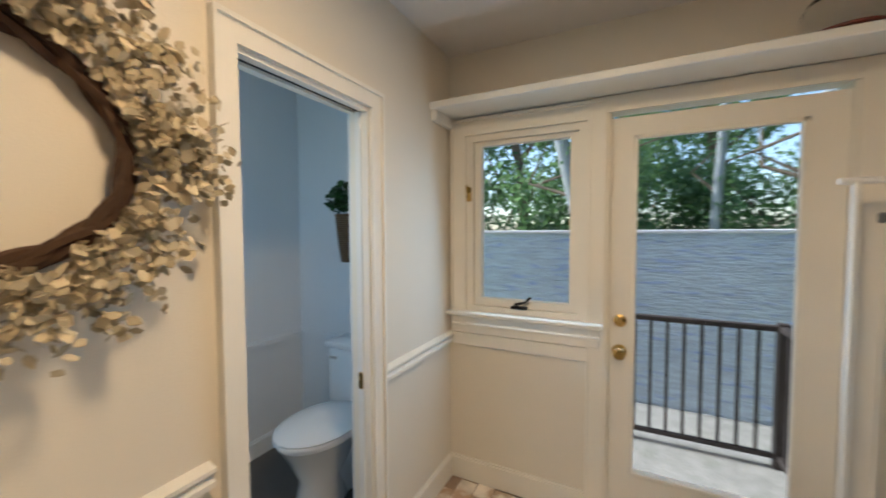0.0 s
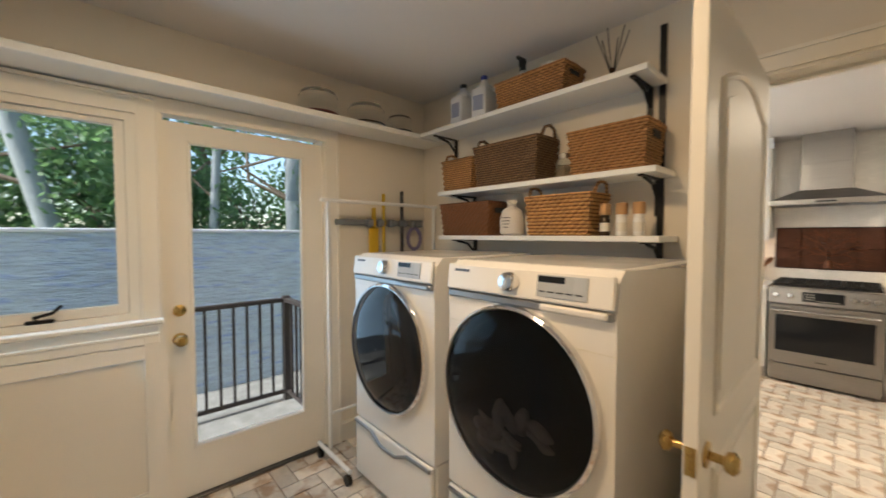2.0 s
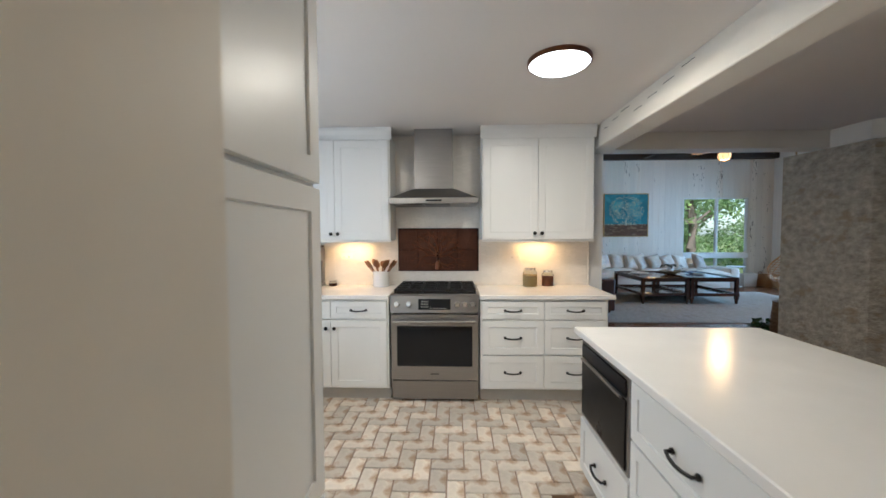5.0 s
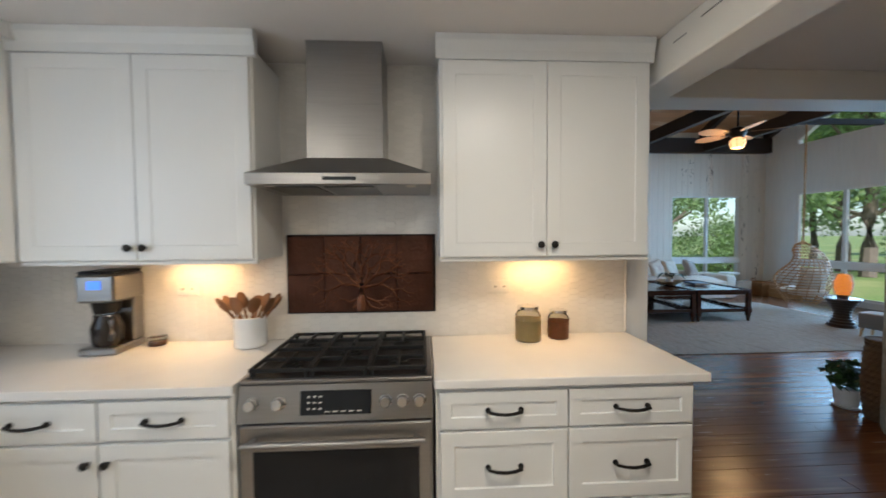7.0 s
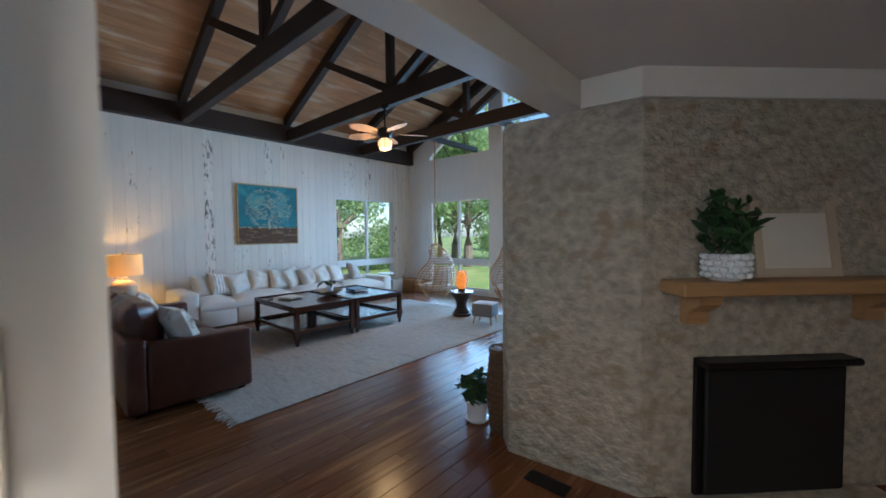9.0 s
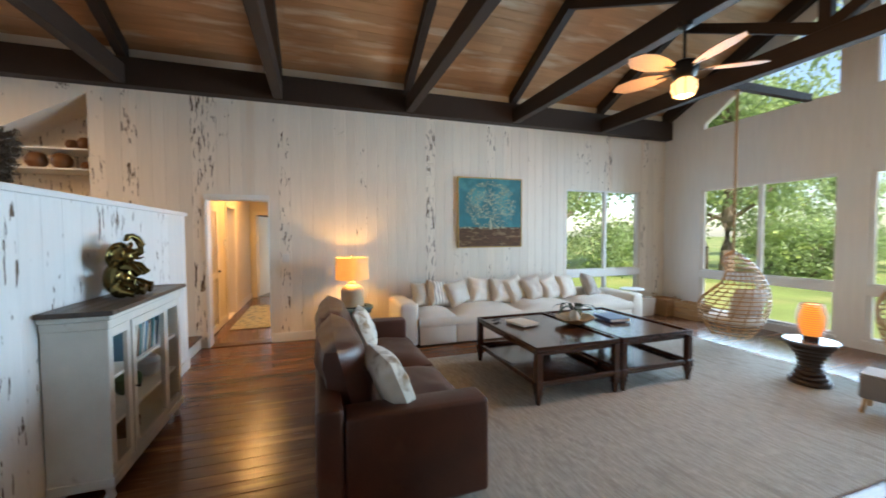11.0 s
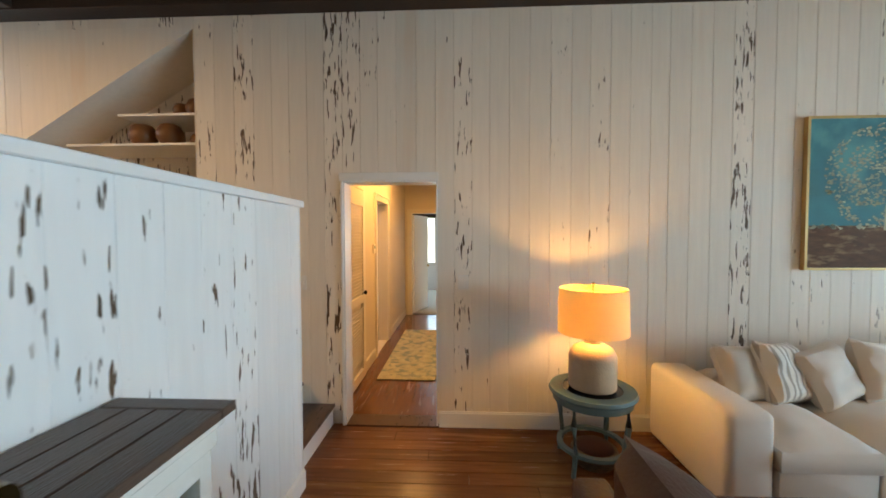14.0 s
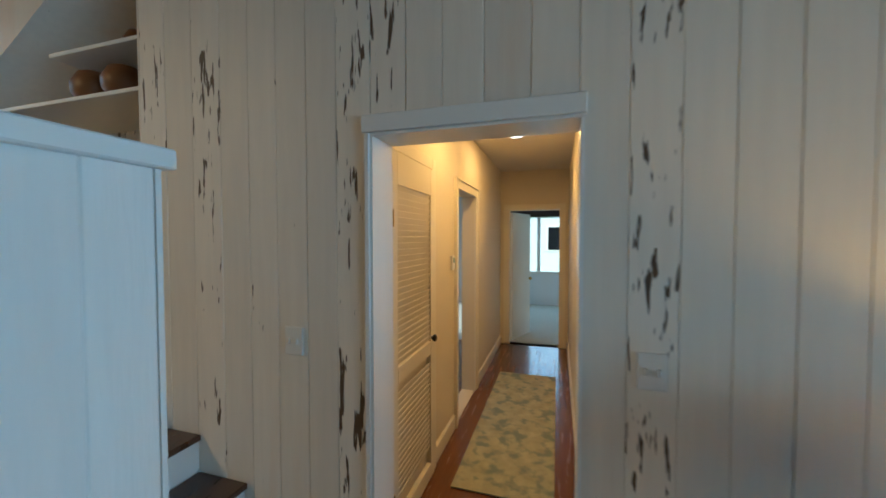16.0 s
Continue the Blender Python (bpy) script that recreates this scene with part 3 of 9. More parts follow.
# ---------------------------------------------------------------- shared small builders
def casing(parent, axis, face, a0, a1, z0, z1, width=0.085, depth=0.022, bottom=False, material=None, out=1):
    """Moulded door or window casing on a wall face; out is the side it stands proud on."""
    material = material or TRIM
    f0, f1 = sorted((face, face + out * depth))
    g0, g1 = sorted((face, face + out * depth * 1.5))
    def slab(name, u0, u1, w0, w1, e0, e1):
        s = Shape()
        wall_box(s, axis, e0, e1, u0, u1, w0, w1)
        part(name, s, material, parent)
    slab("side_casing", a0 - width, a0, z0, z1, f0, f1)
    slab("side_casing", a1, a1 + width, z0, z1, f0, f1)
    slab("head_casing", a0 - width, a1 + width, z1, z1 + width, f0, f1)
    slab("back_band", a0 - width - 0.012, a0 - width, z0, z1 + width, g0, g1)
    slab("back_band", a1 + width, a1 + width + 0.012, z0, z1 + width, g0, g1)
    slab("head_band", a0 - width - 0.012, a1 + width + 0.012, z1 + width, z1 + width + 0.014, g0, g1)
    if bottom:
        slab("apron", a0 - width, a1 + width, z0 - width, z0, f0, f1)


def strip(name, axis, face, a0, a1, z0, z1, out, depth, label, category="trim", material=None):
    s = Shape()
    f0, f1 = sorted((face, face + out * depth))
    wall_box(s, axis, f0, f1, a0, a1, z0, z1)
    g0, g1 = sorted((face, face + out * depth * 0.55))
    wall_box(s, axis, g0, g1, a0, a1, z1, z1 + 0.012)
    return structure(name, s, material or TRIM, label, category)


def basket(at, w, d, h, material, label, handles="loops", group="shelf baskets"):
    t = thing("basket", label, "basket", group, at)
    body = Shape()
    outline = []
    for u0, v0, u1, v1 in ((-1, -1, 1, -1), (1, -1, 1, 1), (1, 1, -1, 1), (-1, 1, -1, -1)):
        m = 2 * max(3, round((w if v0 == v1 else d) / 0.036))
        outline += [(u0 + (u1 - u0) * i / m, v0 + (v1 - v0) * i / m) for i in range(m)]
    n = max(6, round(h / 0.017))
    lv = []
    for k in range(n + 1):
        f = 0.90 + 0.10 * k / n
        ring = []
        for i, (u, v) in enumerate(outline):
            out = 0.0055 if (i + k) % 2 else -0.002
            ring.append(body.bm.verts.new((u * (w / 2 * f + (out if abs(u) == 1 else 0)), v * (d / 2 * f + (out if abs(v) == 1 else 0)), h * k / n)))
        lv.append(ring)
    m = len(outline)
    for lower, upper in zip(lv, lv[1:]):
        for j in range(m):
            body.bm.faces.new((lower[j], lower[(j + 1) % m], upper[(j + 1) % m], upper[j]))
    body.bm.faces.new(lv[0][::-1])
    inner = [body.bm.verts.new((p.co.x * 0.93, p.co.y * 0.93, h * 0.9)) for p in lv[-1]]
    for j in range(m):
        body.bm.faces.new((lv[-1][j], lv[-1][(j + 1) % m], inner[(j + 1) % m], inner[j]))
    body.bm.faces.new(inner)
    part("body", body, material, t)
    rim = Shape().tube([(sx * w / 2, sy * d / 2, h) for sx, sy in ((-1, -1), (0, -1.02), (1, -1), (1.01, 0), (1, 1), (0, 1.02), (-1, 1), (-1.01, 0))], 0.009, 6, closed=True)
    part("rim", rim, material, t, smooth=True)
    if handles == "loops":
        for s in (-1, 1):
            part("handle", Shape().tube([(s * w / 2, -0.05 * 1.4, h), (s * (w / 2 + 0.008), -0.045, h + 0.05), (s * (w / 2 + 0.01), 0, h + 0.065), (s * (w / 2 + 0.008), 0.045, h + 0.05), (s * w / 2, 0.07, h)], 0.009, 6), material, t, smooth=True)
    elif handles == "holes":
        for s in (-1, 1):
            part("handle_hole", Shape().box(s * w / 2 * 0.985 - 0.006, s * w / 2 * 0.985 + 0.006, -0.045, 0.045, h * 0.68, h * 0.84, 0.003), INK, t, "dark cut-out handle hole")
    return t


def bottle(at, r, h, material, cap, label, category="bottle", group="", neck=0.45, cap_h=0.03, name="bottle", band=None):
    t = thing(name, label, category, group, at)
    part("body", Shape().lathe([(r * 0.92, 0), (r, 0.008), (r, h * 0.72), (r * 0.8, h * 0.84), (r * neck, h * 0.92), (r * neck, h)], 18), material, t, smooth=True)
    part("cap", Shape().lathe([(r * neck * 1.2, h - 0.004), (r * neck * 1.2, h + cap_h), (r * neck, h + cap_h + 0.004)], 14), cap, t, smooth=True)
    if band:
        part("label", Shape().lathe([(r + 0.001, h * 0.2), (r + 0.001, h * 0.6)], 18, cap=False), band, t)
    return t


def spray_head(t, h, material):
    part("spray_head", Shape().box(-0.018, 0.018, -0.014, 0.014, h, h + 0.035, 0.005).box(-0.055, 0.0, -0.009, 0.009, h + 0.018, h + 0.036, 0.004).box(-0.032, -0.024, -0.006, 0.006, h - 0.02, h + 0.02, 0.002), material, t, "black trigger spray head")


def bar_handle(parent, at, length=0.13, material=None):
    s = Shape().tube([(-length / 2, 0, 0), (-length / 2, -0.022, 0), (-length / 4, -0.030, -0.004), (0, -0.032, -0.006), (length / 4, -0.030, -0.004), (length / 2, -0.022, 0), (length / 2, 0, 0)], 0.0065, 8)
    s.cyl((-length / 2, 0.001, 0), (-length / 2, -0.006, 0), 0.011, n=10).cyl((length / 2, 0.001, 0), (length / 2, -0.006, 0), 0.011, n=10)
    return part("handle", s, material or BLACK, parent, "black arched bar handle", smooth=True, at=at)


def round_knob(parent, at, r=0.016, material=None, label="round black knob"):
    s = Shape().cyl((0, 0.002, 0), (0, -0.016, 0), r * 0.45, n=10).ball((0, -0.022, 0), r, r * 0.7, r, 12, 8)
    return part("knob", s, material or BLACK, parent, label, smooth=True, at=at)


# ---------------------------------------------------------------- laundry: joinery
strip("baseboard_laundry_north", "y", 1.97, -0.95, -0.19, 0, 0.12, -1, 0.016, "cream baseboard under the window", "baseboard")
strip("baseboard_laundry_north_right", "y", 1.97, 0.83, 1.58, 0, 0.12, -1, 0.016, "cream baseboard beside the glass door", "baseboard")
strip("baseboard_laundry_west", "x", -0.95, 1.29, 1.95, 0, 0.12, 1, 0.016, "cream baseboard beside the toilet door", "baseboard")
strip("baseboard_laundry_west_left", "x", -0.95, -1.0, 0.55, 0, 0.12, 1, 0.016, "cream baseboard under the wreath", "baseboard")
for a, b, nm in ((1.289, 1.97, "chair_rail_right"), (-1.0, 0.555, "chair_rail_left")):
    s = Shape().prism([(-0.95, 0.80), (-0.926, 0.81), (-0.926, 0.825), (-0.936, 0.835), (-0.920, 0.852), (-0.920, 0.862), (-0.95, 0.872)], "y", a, b)
    structure(nm, s, TRIM, "moulded cream chair rail on the wall", "trim")

door_trim = thing("toilet_door_trim", "cream moulded casing round the toilet doorway", "trim", kind="structure")
casing(door_trim, "x", -0.95, 0.65, 1.22, 0.0, 1.945, 0.056, 0.02)
for y0, y1 in ((0.645, 0.660), (1.210, 1.225)):
    part("jamb", Shape().box(-1.042, -0.948, y0, y1, 0, 1.945), TRIM, door_trim)
part("head_jamb", Shape().box(-1.042, -1.012, 0.65, 1.22, 1.930, 1.947).box(-0.978, -0.948, 0.65, 1.22, 1.930, 1.947), TRIM, door_trim)
part("track_slot", Shape().box(-1.012, -0.978, 0.66, 1.21, 1.940, 1.947), INK, door_trim, "dark track of the pocket door")
pocket = thing("pocket_door", "white pocket door slid into the wall with a brass pull", "door")
part("leaf", Shape().box(-1.010, -0.980, 1.204, 1.2097, 0.01, 1.935, 0.002), WHITE, pocket)
part("edge_pull", Shape().box(-1.006, -0.984, 1.201, 1.2055, 0.80, 0.87, 0.002), BRASS, pocket, "brass edge pull plate")

# window beside the glass door
win = thing("window_1", "white painted casement window with moulded casing and crank", "window", kind="structure")
casing(win, "y", 1.97, -0.845, -0.205, 1.0, 1.985, 0.075, 0.024, out=-1)
part("outer_frame", pierced("y", 1.965, 2.06, -0.845, -0.205, 0.98, 1.99, [(-0.805, -0.245, 1.03, 1.95)]), TRIM, win)
part("sash", pierced("y", 1.985, 2.03, -0.803, -0.247, 1.032, 1.948, [(-0.765, -0.285, 1.075, 1.925)]), TRIM, win)
pane = part("pane", Shape().box(-0.766, -0.284, 2.005, 2.009, 1.074, 1.926), GLASS, win)
pane.visible_shadow = False
part("sill", Shape().box(-0.95, -0.12, 1.90, 1.99, 0.975, 1.0, 0.006), TRIM, win)
part("apron", Shape().box(-0.93, -0.135, 1.945, 1.97, 0.875, 0.975, 0.004).box(-0.93, -0.135, 1.935, 1.97, 0.915, 0.93, 0.003).box(-0.93, -0.135, 1.950, 1.97, 0.80, 0.87, 0.004), TRIM, win)
part("crank", Shape().box(-0.585, -0.495, 1.955, 1.985, 1.03, 1.045, 0.004).tube([(-0.55, 1.965, 1.045), (-0.555, 1.945, 1.06), (-0.50, 1.935, 1.075), (-0.47, 1.935, 1.105)], 0.007, 8), BLACK, win, "dark bronze window crank")
part("latch", Shape().box(-0.84, -0.815, 1.945, 1.97, 1.62, 1.70, 0.004).tube([(-0.827, 1.945, 1.66), (-0.827, 1.925, 1.67), (-0.827, 1.92, 1.71)], 0.006, 6), BRASS, win, "brass casement latch")

# glazed back door
gd = thing("door_1", "cream painted glazed back door with brass knob and deadbolt", "door", kind="structure")
casing(gd, "y", 1.97, -0.11, 0.745, 0.0, 2.01, 0.075, 0.022, out=-1)
part("jamb", Shape().box(-0.112, -0.098, 1.965, 2.12, 0, 2.02).box(0.735, 0.748, 1.965, 2.12, 0, 2.02), TRIM, gd)
leaf = part("leaf", pierced("y", 1.985, 2.028, -0.096, 0.733, 0.015, 1.985, [(0.012, 0.60, 0.275, 1.885)]), TRIM, gd)
bead = Shape()
for x0, x1, z0, z1 in ((0.0, 0.612, 0.262, 0.28), (0.0, 0.612, 1.88, 1.898), (0.0, 0.018, 0.262, 1.898), (0.594, 0.612, 0.262, 1.898)):
    bead.box(x0, x1, 1.978, 1.990, z0, z1, 0.003)
part("glazing_bead", bead, TRIM, leaf)
pane = part("pane", Shape().box(0.010, 0.602, 2.004, 2.008, 0.273, 1.887), GLASS, gd)
pane.visible_shadow = False
part("knob", Shape().lathe([(0.033, 0), (0.033, 0.006), (0.012, 0.010), (0.012, 0.035), (0.026, 0.045), (0.028, 0.06), (0.018, 0.068)], 18), BRASS, gd, "brass door knob", True, pose(-0.048, 1.985, 0.868, 90))
part("deadbolt", Shape().lathe([(0.030, 0), (0.030, 0.008), (0.022, 0.014)], 18).box(-0.006, 0.006, -0.02, 0.02, 0.014, 0.028, 0.003), BRASS, gd, "brass deadbolt thumb turn", True, pose(-0.048, 1.985, 1.018, 90))
for z in (0.28, 0.95, 1.72):
    part("hinge", Shape().cyl((0.737, 1.98, z - 0.05), (0.737, 1.98, z + 0.05), 0.008, n=8).box(0.725, 0.75, 1.982, 1.986, z - 0.05, z + 0.05), TRIM, gd, "painted butt hinge")
part("threshold", Shape().box(-0.10, 0.74, 1.955, 2.12, 0.0, 0.014, 0.004), DARKSTEEL, gd, "dark metal threshold")

# open panelled door to the kitchen
kd = thing("door_2", "white six-foot moulded panel door standing open with brass knobs", "door", kind="structure")
kleaf = Shape().box(0.70, 1.565, -0.124, -0.090, 0.012, 2.0, 0.002)
part("leaf", kleaf, TRIM, kd)
for x0, x1, z0, z1, arch in ((0.83, 1.445, 0.95, 1.87, True), (0.83, 1.445, 0.16, 0.80, False)):
    pts = [(x0, z0), (x1, z0), (x1, z1 - (0.07 if arch else 0))]
    if arch:
        pts += [(x1 - (x1 - x0) * k / 10, z1 - 0.07 + 0.07 * math.sin(math.pi * k / 10)) for k in range(1, 10)]
    pts += [(x0, z1 - (0.07 if arch else 0))]
    for side, yy in ((-1, -0.124), (1, -0.090)):
        ring = Shape().tube([(u, yy, v) for u, v in pts], 0.011, 6, closed=True)
        part("panel_moulding", ring, TRIM, kd)
        inner = [((u - (x0 + x1) / 2) * 0.86 + (x0 + x1) / 2, (v - (z0 + z1) / 2) * 0.90 + (z0 + z1) / 2) for u, v in pts]
        ya, yb = sorted((yy + side * 0.0005, yy + side * 0.006))
        part("raised_panel", Shape().prism(inner, "y", ya, yb), TRIM, kd)
for side in (-1, 1):
    part("knob", Shape().lathe([(0.032, 0), (0.032, 0.006), (0.011, 0.01), (0.011, 0.036), (0.024, 0.044), (0.028, 0.058), (0.016, 0.068)], 18), BRASS, kd, "brass door knob", True, pose(0.765, -0.107 + side * 0.017, 0.865, 90 if side < 0 else -90))
part("latch_plate", Shape().box(0.697, 0.701, -0.119, -0.095, 0.83, 0.90), BRASS, kd, "brass latch plate")
kt = thing("kitchen_door_trim", "cream casing and jamb of the kitchen doorway", "trim", kind="structure")
casing(kt, "x", 1.58, -0.94, -0.08, 0.0, 2.03, 0.055, 0.018, out=-1)
casing(kt, "x", 1.73, -0.94, -0.10, 0.0, 2.03, 0.075, 0.018, out=1)
for y0, y1 in ((-0.955, -0.938), (-0.102, -0.085)):
    part("jamb", Shape().box(1.575, 1.735, y0, y1, 0, 2.03), TRIM, kt)
part("head_jamb", Shape().box(1.575, 1.735, -0.94, -0.10, 2.018, 2.034), TRIM, kt)
part("stop", Shape().box(1.655, 1.675, -0.938, -0.926, 0, 2.018).box(1.655, 1.675, -0.938, -0.10, 2.006, 2.018), TRIM, kt)
part("strike_plate", Shape().box(1.60, 1.635, -0.937, -0.9355, 0.84, 0.91, 0.001).cyl((1.618, -0.936, 0.875), (1.618, -0.928, 0.875), 0.012, n=12), BRASS, kt, "aged brass strike plate")


# louvred closet doors
def louvre_leaf(parent, x0, x1, y0, y1, z0, z1, slats=(0.82, 1.83), lower=None, material=None):
    material = material or TRIM
    st = 0.065
    rails = [(z0, z0 + 0.10), (slats[0] - 0.09, slats[0]), (slats[1], z1)]
    part("stile", Shape().box(x0, x0 + st, y0, y1, z0, z1, 0.002), material, parent)
    part("stile", Shape().box(x1 - st, x1, y0, y1, z0, z1, 0.002), material, parent)
    for a, b in rails:
        part("rail", Shape().box(x0 + st, x1 - st, y0, y1, a, b, 0.002), material, parent)
    spans = [slats] + ([lower] if lower else [])
    ym, hw = (y0 + y1) / 2, (y1 - y0) * 0.62
    for lo, hi in spans:
        n = int((hi - lo) / 0.034)
        me = finish("slat", Shape().box(-(x1 - x0) / 2 + st - 0.004, (x1 - x0) / 2 - st + 0.004, -0.003, 0.003, -0.024, 0.024, 0.001), material)
        for k in range(n):
            ob = new("slat", me)
            ob.parent = parent
            ob.matrix_basis = pose((x0 + x1) / 2, ym, lo + (k + 0.5) * (hi - lo) / n, 20)
    if not lower:
        part("lower_panel", Shape().box(x0 + st, x1 - st, y0 + 0.01, y1 - 0.01, z0 + 0.10, slats[0] - 0.09, 0.002), material, parent)


for x0, x1 in ((1.105, 1.505), (0.70, 1.098), (0.30, 0.695)):
    cd = thing("closet_door", "cream louvred bifold closet door with brass hinges", "closet door", "bifold closet doors")
    louvre_leaf(cd, x0, x1, -1.030, -0.998, 0.012, 1.97, (0.82, 1.86), (0.20, 0.70))
    for z in (0.95, 1.78):
        part("hinge", Shape().cyl((x1 - 0.002, -0.994, z - 0.04), (x1 - 0.002, -0.994, z + 0.04), 0.007, n=8).box(x1 - 0.02, x1 + 0.012, -0.999, -0.996, z - 0.035, z + 0.035), BRASS, cd, "aged brass butt hinge")
    round_knob(cd, pose(x0 + 0.05, -0.998, 0.86, 0, 0, 180), 0.016, BRASS, "small brass knob")
ct = thing("closet_trim", "cream casing round the louvred closet doors", "trim", kind="structure")
part("side_casing", Shape().box(1.507, 1.56, -1.02, -0.985, 0, 2.05, 0.003), TRIM, ct)
part("head_casing", Shape().box(-0.30, 1.56, -1.02, -0.985, 1.975, 2.05, 0.003), TRIM, ct)
part("side_casing", Shape().box(0.22, 0.295, -1.02, -0.985, 0, 1.975, 0.003), TRIM, ct)

# ---------------------------------------------------------------- laundry: shelves and what stands on them
structure("ledge_shelf", Shape().box(-0.95, 1.58, 1.72, 1.969, 2.085, 2.12, 0.004).box(-0.95, -0.92, 1.74, 1.969, 2.03, 2.085, 0.003), WHITE, "long white painted shelf over the window and door", "shelf")
for nm, z, y0, y1 in (("low", 1.405, 0.175, 1.525), ("middle", 1.695, 0.19, 1.53), ("top", 2.118, 0.23, 1.715)):
    shelf = thing("wall_shelf", "white painted plank shelf on dark metal brackets", "shelf", "washer wall shelves")
    part("board", Shape().box(1.335, 1.578, y0, y1, z - 0.027, z, 0.003), WHITE, shelf)
    for y in (y0 + 0.07, y1 - 0.12):
        b = Shape().box(1.36, 1.578, y - 0.011, y + 0.011, z - 0.035, z - 0.0275).box(1.566, 1.578, y - 0.011, y + 0.011, z - 0.20, z - 0.03)
        b.tube([(1.40, y, z - 0.036), (1.50, y, z - 0.055), (1.568, y, z - 0.12)], 0.008, 6)
        part("bracket", b, BLACK, shelf, "dark metal shelf bracket")
rail = Shape()
rail.box(1.568, 1.5785, 0.235, 0.262, 1.15, 2.36)
single("shelf_standard", rail, BLACK, "dark vertical metal shelf standard on the wall", "rail")
Z1, Z2, Z3 = 1.405, 1.695, 2.118
basket(pose(1.455, 1.37, Z2, 0, 0, 90), 0.27, 0.20, 0.19, BASKET, "golden seagrass basket with loop handles")
basket(pose(1.455, 0.99, Z2, 0, 0, 90), 0.45, 0.21, 0.235, BASKET2, "dark brown ribbed water-hyacinth basket", "loops")
basket(pose(1.455, 0.41, Z2, 0, 0, 90), 0.36, 0.22, 0.20, BASKET, "brown woven basket holding bottles", "holes")
basket(pose(1.455, 1.305, Z1, 0, 0, 90), 0.42, 0.21, 0.20, mat("woven_brown", (0.22, 0.09, 0.035), 0.6, vary=0.4, scale=60, stretch=(1, 1, 3), bump=0.9, bump_scale=90), "reddish brown woven basket with cut handles", "holes")
basket(pose(1.455, 0.655, Z1, 0, 0, 90), 0.36, 0.21, 0.20, HONEY, "open-weave honey rattan basket with handles")
basket(pose(1.455, 0.835, Z3, 0, 0, 90), 0.44, 0.20, 0.145, BASKET, "low brown woven basket on the top shelf", "holes")


def jug(at, cap, label):
    t = thing("jug", label, "jug", "detergent jugs", at)
    s = Shape().box(-0.075, 0.075, -0.055, 0.055, 0, 0.19, 0.02, 2)
    s.lathe([(0.058, 0.185), (0.045, 0.215), (0.022, 0.235), (0.020, 0.25)], 14)
    part("body", s, mat("milky_plastic", (0.70, 0.72, 0.74), 0.35, vary=0.03, bump=0) if "milky_plastic" not in MATS else MATS["milky_plastic"], t, smooth=True)
    part("grip", Shape().tube([(0.075, 0, 0.10), (0.088, 0, 0.13), (0.08, 0, 0.19), (0.045, 0, 0.21)], 0.012, 8), MATS["milky_plastic"], t, smooth=True)
    part("cap", Shape().lathe([(0.022, 0.25), (0.022, 0.272), (0.018, 0.276)], 14), cap, t, smooth=True)
    part("label", Shape().box(-0.0765, -0.0755, -0.035, 0.035, 0.05, 0.14), mat("jug_label", (0.30, 0.33, 0.45), 0.5) if "jug_label" not in MATS else MATS["jug_label"], t)


jug(pose(1.45, 1.40, Z3), INK, "white plastic detergent jug with dark cap")
jug(pose(1.45, 1.22, Z3, 0, 0, 12), BLUEP, "white plastic detergent jug with blue cap")
sp = bottle(pose(1.45, 0.93, Z3 + 0.02), 0.032, 0.20, PLASTICW, INK, "white spray bottle standing in the basket", "bottle", name="spray_bottle")
spray_head(sp, 0.23, INK)
bottle(pose(1.46, 0.76, Z3 + 0.02), 0.05, 0.15, PLASTICW, PLASTICW, "white round bottle in the top basket", "bottle", neck=0.8)
for k, (y, c, h, cap) in enumerate(((0.52, PLASTICW, 0.19, PLASTICW), (0.42, GREENP, 0.19, GREENP), (0.30, INK, 0.20, PLASTICW))):
    bottle(pose(1.455, y, Z2 + 0.012), 0.035, h, c, cap, ("white squeeze bottle in the basket", "green capped bottle in the basket", "dark bottle with white cap in the basket")[k], neck=0.7)
jarp = thing("glass_jar", "clear glass jar of wooden pegs with steel lid", "jar", at=pose(1.44, 0.655, Z2))
part("glass", Shape().lathe([(0.048, 0), (0.05, 0.01), (0.05, 0.085), (0.04, 0.10)], 20), JARGLASS, jarp, smooth=True)
part("contents", Shape().lathe([(0.043, 0.006), (0.044, 0.06), (0.03, 0.068)], 14), mat("pegs", (0.42, 0.30, 0.17), 0.7, vary=0.4, scale=60), jarp, "wooden pegs")
part("lid", Shape().lathe([(0.044, 0.10), (0.044, 0.125), (0.04, 0.128)], 20), CHROME, jarp, smooth=True)
sack = thing("cloth_sack", "cream cotton sack tied at the neck with printing", "sack", at=pose(1.43, 0.985, Z1))
part("body", Shape().lathe([(0.05, 0), (0.075, 0.012), (0.078, 0.09), (0.062, 0.145), (0.028, 0.165), (0.022, 0.178), (0.036, 0.195), (0.030, 0.205)], 18, sx=0.7), LINEN, sack, smooth=True)
part("tie", Shape().lathe([(0.026, 0.168), (0.029, 0.174), (0.026, 0.18)], 14, sx=0.75), LINEN2, sack)
for k in range(4):
    part("print", Shape().box(-0.0565, -0.0545, -0.03 + 0.004 * k, 0.03 - 0.004 * k, 0.10 - k * 0.018, 0.104 - k * 0.018), INK, sack, "faded printed line")
